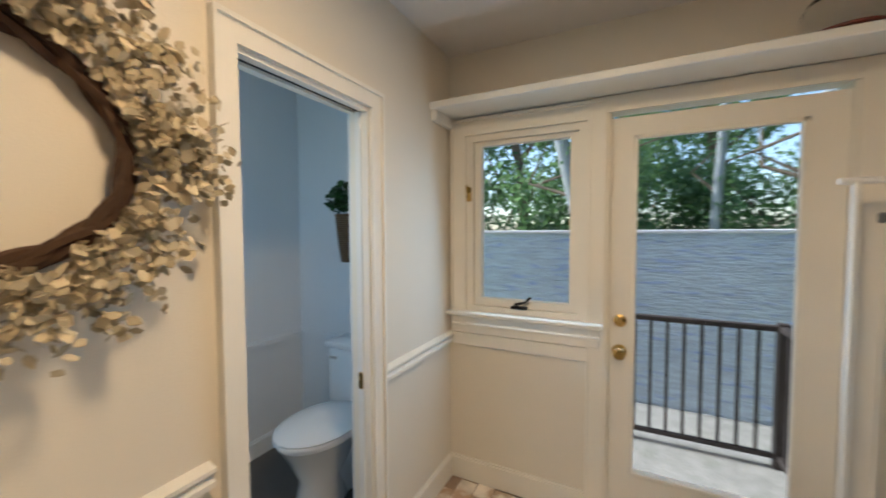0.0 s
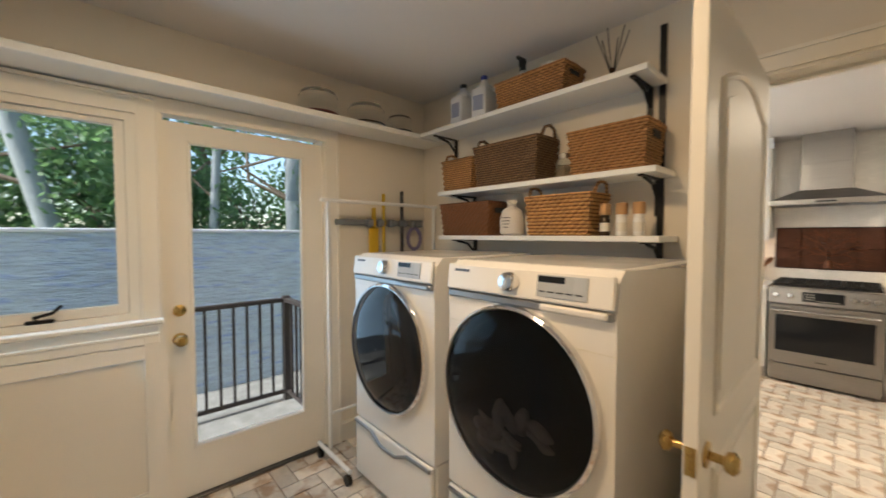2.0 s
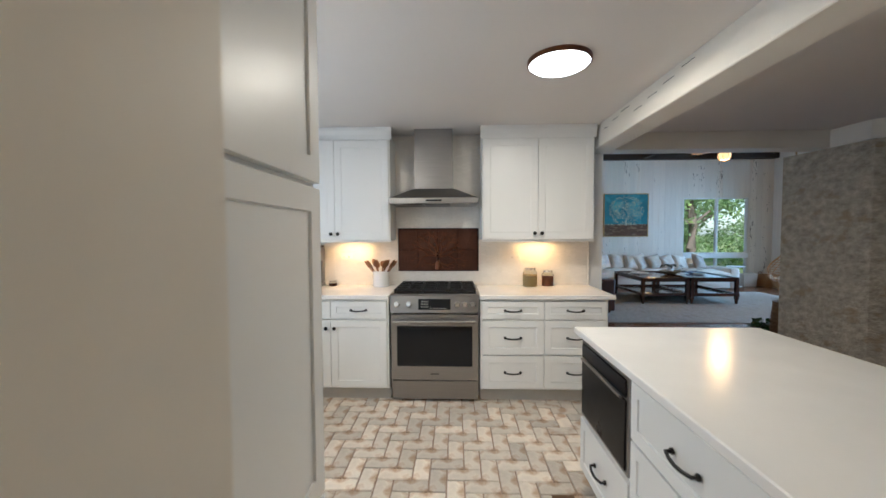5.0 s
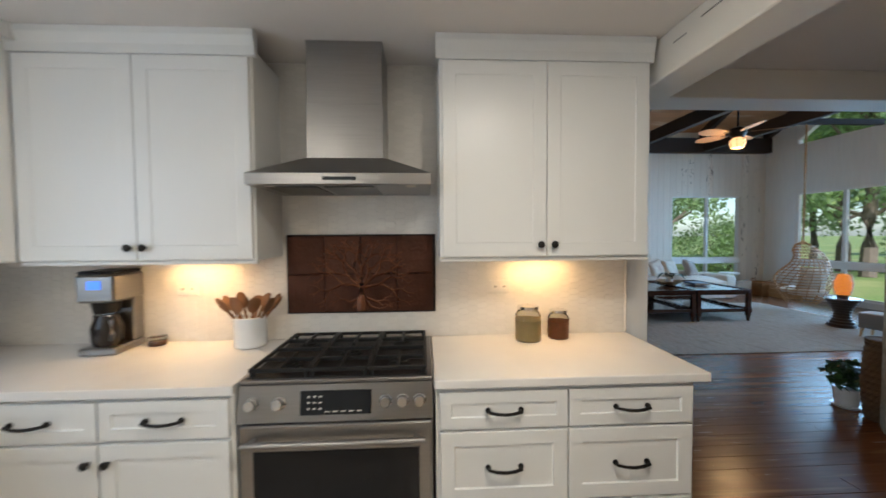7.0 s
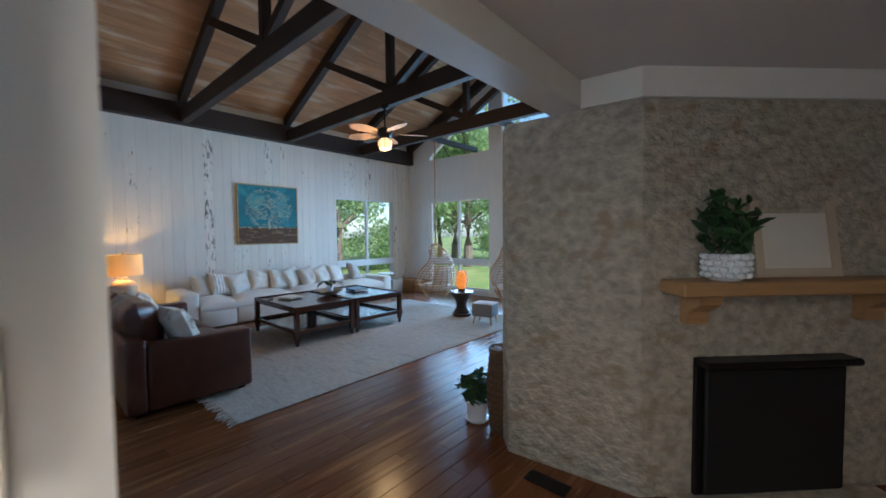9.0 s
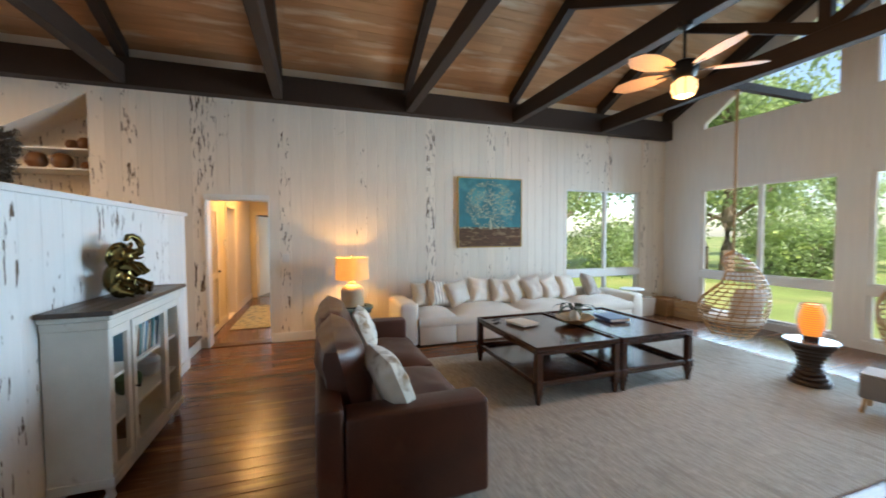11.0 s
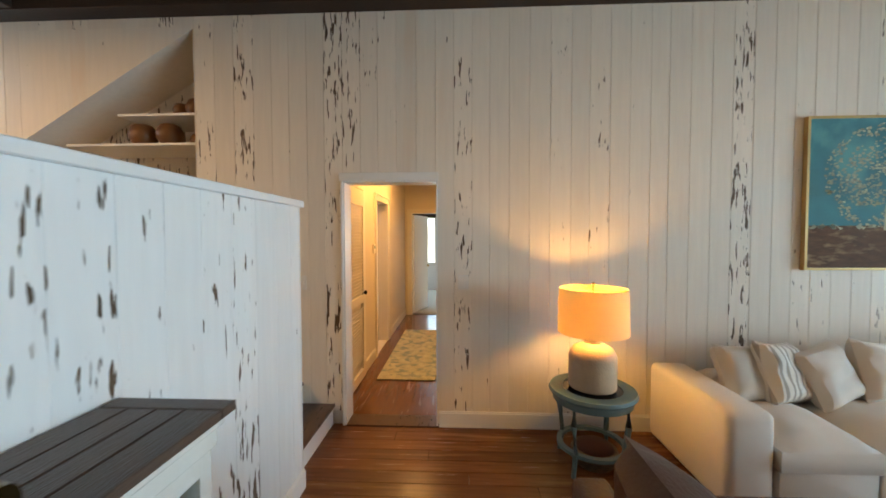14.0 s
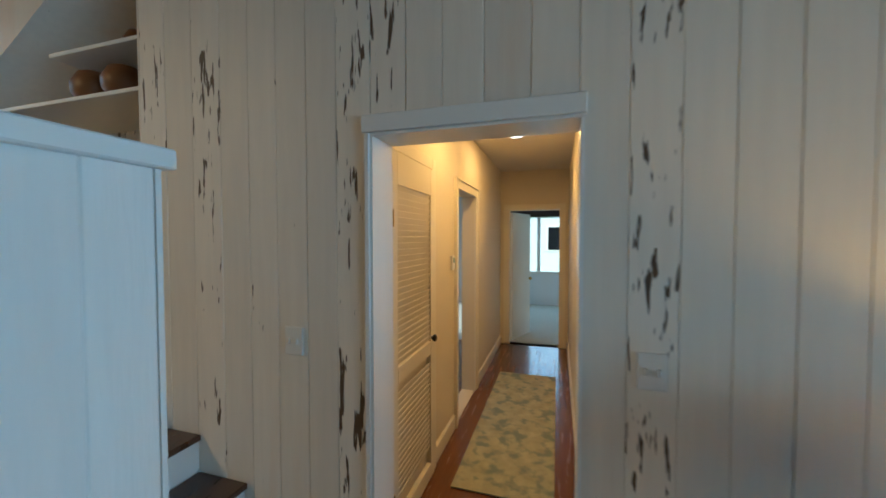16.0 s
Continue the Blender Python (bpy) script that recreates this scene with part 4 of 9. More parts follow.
for k, y in enumerate((0.43, 0.355, 0.28)):
    b = bottle(pose(1.41, y, Z1), 0.023, 0.10, mat("amber_bottle", (0.05, 0.03, 0.015), 0.15) if k == 0 else PLASTICW, MATS.get("cork") or mat("cork", (0.45, 0.26, 0.12), 0.8, vary=0.2, scale=40), "small white bottle with a wooden cap" if k else "small dark bottle with a wooden cap", group="small toiletry bottles", neck=0.95, cap_h=0.045, band=LABEL)
bottle(pose(1.47, 0.88, Z1), 0.03, 0.15, LABEL, LABEL, "pale paper-wrapped bottle behind the sack", neck=0.7)
reed = thing("reed_diffuser", "dark glass reed diffuser with black sticks", "diffuser", at=pose(1.46, 0.43, Z3))
part("bottle", Shape().lathe([(0.035, 0), (0.04, 0.01), (0.04, 0.035), (0.014, 0.055), (0.014, 0.07)], 16), mat("dark_amber", (0.035, 0.015, 0.008), 0.1), reed, smooth=True)
for k in range(6):
    a = k * 1.05
    part("reed", Shape().cyl((0, 0, 0.03), (0.06 * math.cos(a), 0.075 * math.sin(a), 0.235), 0.0025, n=5), INK, reed)


def cake_dome(at, r, h, base, label):
    t = thing("cake_dome", label, "cake stand", "glass domes on the ledge", at)
    part("plate", Shape().lathe([(r * 0.7, 0), (r * 1.05, 0.012), (r * 1.05, 0.02), (r * 0.6, 0.02)], 28), base, t, smooth=True)
    part("dome", Shape().lathe([(r, 0.0205), (r, h * 0.72), (r * 0.85, h * 0.92), (r * 0.4, h)], 28), GLASS, t, smooth=True)
    part("knob", Shape().ball((0, 0, h + 0.012), 0.014, 0.014, 0.014, 10, 8), JARGLASS, t, smooth=True)


cake_dome(pose(0.655, 1.85, 2.12), 0.115, 0.16, mat("red_wood", (0.12, 0.02, 0.012), 0.3), "glass cake dome on a dark red wooden plate")
cake_dome(pose(0.985, 1.85, 2.12), 0.12, 0.15, GLASS, "clear glass cake dome on the ledge shelf")
cake_dome(pose(1.25, 1.84, 2.12), 0.085, 0.13, GLASS, "small clear glass dome on the ledge shelf")


# ---------------------------------------------------------------- laundry: machines
def laundry_machine(at, label, washing):
    """Front loader on a drawer pedestal; local front is -y, width along x, base at z 0."""
    t = thing("washing_machine" if washing else "tumble_dryer", label, "washing machine" if washing else "dryer", "laundry pair", at)
    w, d = 0.345, 0.76
    body = Shape().prism([(0.0, 0.375), (d, 0.375), (d, 1.275), (0.05, 1.305), (0.015, 1.27), (-0.004, 1.16), (0.0, 1.13)], "x", -w, w)
    # prism along x takes (y, z) points
    part("body", body, ENAMEL, t)
    part("lid", Shape().box(-w + 0.012, w - 0.012, 0.06, d - 0.01, 1.285, 1.306, 0.008), ENAMEL, t)
    pm = pose(0, 0.0, 1.243, -8)
    part("control_panel", Shape().box(-w + 0.002, w - 0.002, -0.012, 0.004, -0.052, 0.05, 0.006), ENAMEL, t, at=pm)
    part("dial", Shape().lathe([(0.036, 0), (0.036, 0.012), (0.030, 0.032), (0.026, 0.034)], 26), CHROME, t, "chrome programme dial", True, pm @ pose(-0.02, -0.012, 0, 90))
    disp = part("display", Shape().box(0.09, 0.265, -0.0155, -0.0122, -0.036, 0.036, 0.001), mat("silver_display", (0.42, 0.44, 0.46), 0.25, vary=0.04, bump=0) if "silver_display" not in MATS else MATS["silver_display"], t, "silver touch panel", at=pm)
    part("screen", Shape().box(0.095, 0.19, -0.0170, -0.0156, 0.012, 0.032), BLACKGLASS, disp, "black lit readout")
    for k in range(5):
        part("print", Shape().box(0.10 + 0.032 * k, 0.122 + 0.032 * k, -0.0168, -0.0157, -0.02, -0.016), INK, disp)
    for s in (-1, 1):
        for k in range(6):
            part("print", Shape().box(-0.02 + s * 0.075 - 0.02, -0.02 + s * 0.075 + 0.02, -0.0135, -0.0122, -0.032 + k * 0.012, -0.029 + k * 0.012), MATS["silver_display"], t)
    part("badge", Shape().box(-0.30, -0.22, -0.0138, -0.0122, 0.02, 0.03), DARKSTEEL, t, "small grey badge", at=pm)
    part("trim_band", Shape().box(-w + 0.004, w - 0.004, -0.012, 0.006, 1.160, 1.190, 0.006), STEEL, t, "grey metal trim band under the controls")
    part("dispenser_handle", Shape().box(0.10, w - 0.02, -0.022, 0.0, 1.163, 1.186, 0.006), ENAMEL if washing else STEEL, t)
    part("seam", Shape().box(-w, w, -0.0015, 0.002, 1.06, 1.063), LABEL, t)
    # round door
    cz, r = 0.835, 0.325
    part("door_ring", Shape().lathe([(r, -0.004), (r + 0.004, 0.01), (r + 0.002, 0.028), (r - 0.006, 0.036), (r - 0.010, 0.035)], 48, cap=False), CHROME, t, "chrome ring of the round door", True, pose(-0.016, 0, cz, 90))
    part("door_glass", Shape().lathe([(r - 0.004, 0.018), (r - 0.015, 0.034), (r - 0.08, 0.056), (r * 0.55, 0.068), (r * 0.25, 0.072), (0.002, 0.073)], 48, cap=False), BLACKGLASS if not washing else MATS.get("smoked_glass") or glass("smoked_glass", (0.10, 0.10, 0.11), 0.02, 1.2), t, "dark smoked door glass", True, pose(-0.016, 0, cz, 90))
    if washing:
        part("drum", Shape().lathe([(r - 0.02, 0.012), (0.24, -0.004), (0.235, -0.0035)], 40), DARKSTEEL, t, "dark drum", True, pose(-0.016, 0, cz, 90))
        cl = Shape()
        rnd = random.Random(4)
        for k in range(26):
            cl.ball((rnd.uniform(-0.13, 0.13), -0.014, cz - 0.13 + rnd.uniform(-0.07, 0.09)), rnd.uniform(0.025, 0.055), 0.016, rnd.uniform(0.012, 0.028), 16, 10, pose(0, 0, 0, 0, rnd.uniform(0, 90), 0))
        for v in cl.bm.verts:
            v.co += Vector((noise.noise(v.co * 15), 0.5 * noise.noise(v.co * 34), noise.noise(v.co * 15 + Vector((5, 5, 5))))) * 0.020
        part("clothes", cl, TAUPE, t, "crumpled pale laundry behind the glass", True)
    # pedestal
    part("pedestal", Shape().box(-w, w, 0.012, d, 0.03, 0.372, 0.006), ENAMEL, t)
    part("drawer_front", Shape().box(-w + 0.004, w - 0.004, -0.012, 0.011, 0.045, 0.365, 0.012, 2), ENAMEL, t)
    part("drawer_lip", Shape().tube([(-0.33, -0.016, 0.35), (-0.16, -0.018, 0.345), (-0.06, -0.018, 0.30), (0.06, -0.018, 0.30), (0.16, -0.018, 0.345), (0.33, -0.016, 0.35)], 0.009, 8), STEEL, t, "pale metal drawer lip", True)
    for sx in (-1, 1):
        for yy in (0.06, d - 0.06):
            part("foot", Shape().cyl((sx * 0.29, yy, 0), (sx * 0.29, yy, 0.03), 0.02, n=10), BLACK, t)
    return t


laundry_machine(pose(0.735, 0.43, 0, 0, 0, -90), "white front-loading washing machine with dark round door on pedestal", True)
laundry_machine(pose(0.735, 1.215, 0, 0, 0, -90), "white front-loading tumble dryer with dark round door on pedestal", False)

# rolling garment rack
rack = thing("garment_rack", "white tubular rolling rack with black casters", "rack")
for x in (0.655, 1.50):
    part("base_bar", Shape().cyl((x, 1.50, 0.085), (x, 1.90, 0.085), 0.014, n=10), WHITE, rack, smooth=True)
    part("upright", Shape().cyl((x + 0.03, 1.80, 0.085), (x + 0.03, 1.80, 1.62), 0.012, n=10), WHITE, rack, smooth=True)
    for y in (1.52, 1.88):
        c = part("caster", Shape().cyl((x, y, 0.028), (x, y, 0.08), 0.008, n=8).cyl((x - 0.012, y, 0.03), (x + 0.012, y, 0.03), 0.03, n=16), BLACK, rack, "black swivel caster")
part("top_rail", Shape().cyl((0.64, 1.80, 1.62), (1.56, 1.80, 1.62), 0.012, n=10), WHITE, rack, smooth=True)
part("low_rail", Shape().cyl((0.685, 1.80, 0.30), (1.53, 1.80, 0.30), 0.010, n=10), WHITE, rack, smooth=True)
# broom holder
bh = thing("broom_holder", "grey wall-mounted broom holder with clips", "holder")
part("bar", Shape().box(0.80, 1.51, 1.935, 1.969, 1.475, 1.515, 0.006), mat("grey_plastic", (0.16, 0.17, 0.18), 0.5), bh)
for x in (1.04, 1.13, 1.22, 1.32, 1.42, 1.48):
    part("clip", Shape().box(x - 0.025, x + 0.025, 1.885, 1.935, 1.465, 1.52, 0.01), MATS["grey_plastic"], bh)
for x, c, top, nm, lb, cat in ((1.15, YELLOWP, 1.70, "broom", "yellow handled broom hanging from the holder", "broom"), (1.31, INK, 1.73, "mop", "black handled mop hanging from the holder", "mop")):
    br = thing(nm, lb, cat)
    part("pole", Shape().cyl((x, 1.90, 0.75), (x, 1.90, top), 0.013, n=10), c, br, smooth=True)
    part("head", Shape().box(x - 0.13, x + 0.13, 1.885, 1.93, 0.62, 0.75, 0.01), c, br)
dp = thing("dustpan", "yellow plastic dustpan hanging by the wall", "dustpan")
part("pan", Shape().box(1.04, 1.12, 1.91, 1.93, 1.26, 1.46, 0.008), YELLOWP, dp)
part("grip", Shape().box(1.065, 1.095, 1.905, 1.93, 1.46, 1.60, 0.006), YELLOWP, dp)
hose = single("coiled_hose", Shape().tube([(1.44 + 0.06 * math.cos(a), 1.92, 1.38 + 0.08 * math.sin(a)) for a in [k * math.pi / 8 for k in range(16)]], 0.014, 8, closed=True), mat("mauve_plastic", (0.22, 0.18, 0.30), 0.5), "mauve coiled hose hung on the holder", "hose", smooth=True)

# wreath on the wall
wreath = thing("wreath", "large wreath of dried cream leaves on a brown twig ring", "wreath")
WC = Vector((-0.925, 0.19, 1.60))
ringp = [(WC.x, WC.y + 0.205 * math.cos(a), WC.z + 0.205 * math.sin(a)) for a in [k * math.pi / 20 for k in range(40)]]
tw = Shape()
for k in range(5):
    tw.tube([(p[0] + 0.012 * math.sin(3 * i * 0.16 + k), p[1] + 0.014 * math.cos(5 * i * 0.16 + k * 1.7), p[2] + 0.014 * math.sin(5 * i * 0.16 + k * 1.7)) for i, p in enumerate(ringp)], 0.011, 5, closed=True)
part("twig_ring", tw, mat("twig", (0.07, 0.035, 0.018), 0.8, vary=0.3), wreath)
lv = Shape()
rnd = random.Random(8)
for k in range(270):
    # a sprig of small round leaves, growing outwards along the ring
    a = rnd.uniform(0, 2 * math.pi)
    root = WC + Vector((rnd.uniform(0.0, 0.05), 0.215 * math.cos(a), 0.215 * math.sin(a)))
    turn = a + rnd.uniform(-1.0, 0.5)
    way = Vector((rnd.uniform(0.0, 0.45), math.cos(turn), math.sin(turn))).normalized()
    reach = rnd.uniform(0.07, 0.19)
    for j in range(13):
        c = root + way * reach * (j + 1) / 13 + Vector((rnd.uniform(-0.008, 0.016), rnd.uniform(-0.016, 0.016), rnd.uniform(-0.016, 0.016)))
        q = Euler((rnd.uniform(0, 6), rnd.uniform(-1.1, 1.1), rnd.uniform(0, 6))).to_matrix()
        size = rnd.uniform(0.009, 0.018)
        lv.quad(*[q @ Vector(p) * size + c for p in ((-1, 0, 0), (-0.3, -0.7, 0.15), (0.5, -0.55, 0.1), (1, 0, 0.3), (0.5, 0.55, 0.1), (-0.3, 0.7, 0.15))])
dried = tagged(part("dried_leaves", lv, mat("dried_leaf", (0.56, 0.48, 0.33), 0.8, vary=0.2, scale=20, per_island=0.25, bump=0.1), wreath, "cream dried eucalyptus leaves"), kind="stuff")

# ---------------------------------------------------------------- toilet room
toilet = thing("toilet", "white porcelain close-coupled toilet with closed lid", "toilet", at=pose(-1.48, 1.93, 0))
part("tank", Shape().box(-0.215, 0.215, -0.20, 0.0, 0.38, 0.735, 0.03, 3), PORCELAIN, toilet, smooth=True)
part("tank_lid", Shape().box(-0.23, 0.23, -0.215, 0.005, 0.736, 0.775, 0.014, 2), PORCELAIN, toilet, smooth=True)
part("flush_lever", Shape().box(-0.19, -0.13, -0.215, -0.20, 0.67, 0.685, 0.004), CHROME, toilet, "chrome flush lever")
part("bowl", Shape().lathe([(0.11, 0.0), (0.12, 0.02), (0.10, 0.16), (0.15, 0.30), (0.19, 0.385), (0.185, 0.40)], 28, at=(0, -0.47, 0), sy=1.32), PORCELAIN, toilet, smooth=True)
part("pedestal", Shape().box(-0.10, 0.10, -0.46, -0.05, 0, 0.36, 0.03, 2), PORCELAIN, toilet, smooth=True)
part("seat", Shape().lathe([(0.19, 0.401), (0.20, 0.408), (0.195, 0.42)], 28, at=(0, -0.47, 0), sy=1.32), PORCELAIN, toilet, smooth=True)
part("seat_lid", Shape().lathe([(0.195, 0.421), (0.20, 0.43), (0.17, 0.446), (0.05, 0.45)], 28, at=(0, -0.47, 0), sy=1.32), PORCELAIN, toilet, smooth=True)
soap = bottle(pose(-1.42, 1.84, 0.776), 0.033, 0.15, mat("dark_green_bottle", (0.01, 0.02, 0.012), 0.15), INK, "dark spray bottle with green label on the tank", neck=0.4, name="spray_bottle", band=mat("green_label", (0.08, 0.22, 0.05), 0.6))
spray_head(soap, 0.18, INK)
hang = thing("wall_planter", "conical wicker wall basket with green trailing plant", "planter")
part("basket", Shape().lathe([(0.045, 1.26), (0.062, 1.35), (0.085, 1.56), (0.08, 1.565)], 18, at=(-1.62, 1.85, 0), sy=0.75), BASKET2, hang, smooth=True)


def leaf_clump(center, n, spread, size, seed, flat=0.4):
    s = Shape()
    rnd = random.Random(seed)
    for _ in range(n):
        d = Vector((rnd.gauss(0, 1), rnd.gauss(0, 1), rnd.gauss(0, 1))).normalized() * rnd.random() ** 0.4
        c = Vector(center) + Vector((d.x * spread[0], d.y * spread[1], d.z * spread[2]))
        q = Euler((rnd.uniform(-1, 1), rnd.uniform(-1, 1), rnd.uniform(0, 6.3))).to_matrix()
        k = size * rnd.uniform(0.6, 1.3)
        s.quad(*[q @ Vector(p) * k + c for p in ((-1, 0, 0), (-0.2, -flat, 0.12), (0.5, -flat * 0.7, 0.1), (1, 0, -0.1), (0.5, flat * 0.7, 0.1), (-0.2, flat, 0.12))])
    return s


tagged(part("foliage", leaf_clump((-1.63, 1.83, 1.66), 130, (0.12, 0.07, 0.11), 0.035, 3, 0.6), LEAF, hang, "small green leaves"), kind="stuff")
strip("toilet_chair_rail", "x", -2.15, 0.2, 1.94, 0.70, 0.74, 1, 0.02, "pale chair rail of the toilet room", "trim", PAINT_COOL)
strip("toilet_chair_rail_back", "y", 1.945, -2.15, -1.10, 0.70, 0.74, -1, 0.02, "pale chair rail behind the toilet", "trim", PAINT_COOL)
strip("toilet_baseboard", "x", -2.15, 0.2, 1.94, 0, 0.10, 1, 0.016, "pale baseboard of the toilet room", "baseboard", PAINT_COOL)
fixture = thing("ceiling_light", "round opal glass flush ceiling light in the laundry", "ceiling light", at=pose(0.0, 0.45, 2.44))
part("rim", Shape().lathe([(0.17, 0), (0.17, -0.02), (0.155, -0.025)], 28, cap=False), BRASS, fixture, smooth=True)
part("diffuser", Shape().lathe([(0.155, -0.022), (0.13, -0.035), (0.06, -0.045)], 28), GLOWWARM, fixture, "lit opal diffuser", True)

# ---------------------------------------------------------------- kitchen
def shaker(parent, name, x0, x1, z0, z1, rail=0.055, thick=0.020, recess=0.007, material=None):
    """A framed door or drawer front; local front faces -y."""
    material = material or WHITE
    s = Shape()
    def ring(inset, y):
        return [s.bm.verts.new(p) for p in ((x0 + inset, y, z0 + inset), (x1 - inset, y, z0 + inset), (x1 - inset, y, z1 - inset), (x0 + inset, y, z1 - inset))]
    loops = [ring(0, 0), ring(0, -thick + 0.0015), ring(0.0015, -thick), ring(rail, -thick), ring(rail + 0.003, -thick + recess)]
    for a, b in zip(loops, loops[1:]):
        for k in range(4):
            s.bm.faces.new((a[k], a[(k + 1) % 4], b[(k + 1) % 4], b[k]))
    s.bm.faces.new(loops[-1])
    s.bm.faces.new(loops[0][::-1])
    return part(name, s, material, parent)


def base_cabinet(at, w, d, columns, label, group="kitchen base cabinets", kick=0.115, top=0.88):
    """columns: widths, each with rows (kind, z0, z1) and handle style."""
    t = thing("base_cabinet", label, "cabinet", group, at)
    part("carcass", Shape().box(0, w, 0.0, d, kick, top - 0.001), WHITE, t)
    # toe kick in a greyer tone than the white fronts
    part("toe_kick", Shape().box(0.0, w, 0.065, d, 0, kick), mat("toe_kick_grey", (0.55, 0.53, 0.49), 0.6) if "toe_kick_grey" not in MATS else MATS["toe_kick_grey"], t)
    x = 0.016
    for cw, rows in columns:
        for kind, z0, z1 in rows:
            f = shaker(t, "drawer_front" if kind == "drawer" else "door", x, x + cw - 0.008, z0, z1, 0.045 if z1 - z0 < 0.2 else 0.055)
            if kind == "drawer":
                bar_handle(f, pose(x + cw / 2 - 0.004, -0.020, (z0 + z1) / 2))
            elif kind in ("door_l", "door_r"):
                kx = x + cw - 0.04 if kind == "door_l" else x + 0.032
                round_knob(f, pose(kx, -0.020, z1 - 0.065))
        x += cw
    return t


base_cabinet(pose(4.44, 1.19, 0, 0, 0, -90), 0.985, 0.60, [(0.48, [("drawer", 0.715, 0.862), ("door_l", 0.13, 0.70)]), (0.48, [("drawer", 0.715, 0.862), ("door_r", 0.13, 0.70)])], "white shaker base cabinet with two drawers and two doors")
base_cabinet(pose(4.44, -0.566, 0, 0, 0, -90), 1.055, 0.60, [(0.515, [("drawer", 0.715, 0.862), ("drawer", 0.418, 0.702), ("drawer", 0.13, 0.405)]), (0.515, [("drawer", 0.715, 0.862), ("drawer", 0.418, 0.702), ("drawer", 0.13, 0.405)])], "white shaker base cabinet with six drawers and black handles")
single("corner_filler", Shape().box(4.24, 4.46, 1.17, 1.79, 0.0, 0.88, 0.002), WHITE, "white filler panel in the cabinet corner", "cabinet panel")
base_cabinet(pose(2.35, 1.17, 0, 0, 0, 0), 1.27, 0.60, [(0.62, [("door_l", 0.13, 0.862)]), (0.62, [("door_r", 0.13, 0.862)])], "white shaker sink base cabinet under the window")
# worktops
wt = Shape().box(4.405, 5.048, 0.198, 1.80, 0.881, 0.917, 0.003).box(2.30, 4.405, 1.135, 1.80, 0.881, 0.917, 0.003)
single("worktop_left", wt, QUARTZ, "white quartz worktop turning the corner", "worktop")
single("worktop_right", Shape().box(4.405, 5.048, -1.672, -0.560, 0.881, 0.917, 0.004), QUARTZ, "white quartz worktop beside the range", "worktop")
dw = thing("dishwasher", "stainless steel built-in dishwasher with pocket handle", "dishwasher")
part("front", Shape().box(3.63, 4.232, 1.142, 1.168, 0.11, 0.845, 0.004), STEEL, dw)
part("control_edge", Shape().box(3.63, 4.232, 1.150, 1.75, 0.846, 0.868), BLACKGLASS, dw, "black control edge")
part("tub", Shape().box(3.635, 4.228, 1.17, 1.75, 0.11, 0.845), DARKSTEEL, dw)
part("kick", Shape().box(3.635, 4.228, 1.22, 1.70, 0.0, 0.108), BLACK, dw)


def upper_cabinet(at, w, d, doors, label, z0=1.37, z1=2.275):
    t = thing("wall_cabinet", label, "cabinet", "kitchen wall cabinets", at)
    part("carcass", Shape().box(0, w, 0, d, z0, z1 + 0.045), WHITE, t)
    dwid = (w - 0.02) / doors
    for k in range(doors):
        x0 = 0.01 + k * dwid + 0.002
        dr = shaker(t, "door", x0, x0 + dwid - 0.004, z0 + 0.006, z1, 0.062, 0.02, 0.003)
        round_knob(dr, pose(x0 + dwid - 0.034 if (k == 0 and doors == 2) or doors == 1 else x0 + 0.030, -0.02, z0 + 0.06), 0.017)
    part("crown", Shape().prism([(-0.010, z1 + 0.01), (-0.014, z1 + 0.05), (-0.026, z1 + 0.09), (-0.026, 2.394), (0.02, 2.394), (0.02, z1 + 0.01)], "x", -0.015, w + 0.015), WHITE, t)
    part("light_rail", Shape().box(0, w, 0, 0.02, z0 - 0.018, z0, 0.003), WHITE, t)
    return t


upper_cabinet(pose(4.735, -0.602, 0, 0, 0, -90), 1.0, 0.312, 2, "white two-door wall cabinet with black knobs beside the hood")
upper_cabinet(pose(4.735, 1.255, 0, 0, 0, -90), 1.02, 0.312, 2, "white two-door wall cabinet over the coffee maker")
cc = thing("corner_cabinet", "white angled corner wall cabinet with a black knob", "cabinet", "kitchen wall cabinets")
part("carcass", Shape().prism([(4.735, 1.262), (5.045, 1.262), (5.045, 1.795), (4.14, 1.795), (4.14, 1.485), (4.42, 1.485)], "z", 1.37, 2.325), WHITE, cc)
ang = math.degrees(math.atan2(1.262 - 1.485, 4.735 - 4.42))
cm = pose(4.42, 1.485, 0, 0, 0, ang)
ln = math.hypot(0.315, 0.223)
fd = shaker(cc, "door", 0.006, ln - 0.012, 1.376, 2.275, 0.062, 0.018, 0.003)
fd.matrix_basis = cm
round_knob(fd, pose(0.05, -0.018, 1.43), 0.017)
fs = shaker(cc, "door", 0.006, 0.27, 1.376, 2.275, 0.05, 0.018, 0.003)
fs.matrix_basis = pose(4.142, 1.485, 0)
part("crown", Shape().prism([(4.735, 1.22), (5.045, 1.22), (5.045, 1.795), (4.10, 1.795), (4.10, 1.44), (4.40, 1.44), (4.70, 1.225)], "z", 2.326, 2.394), WHITE, cc)

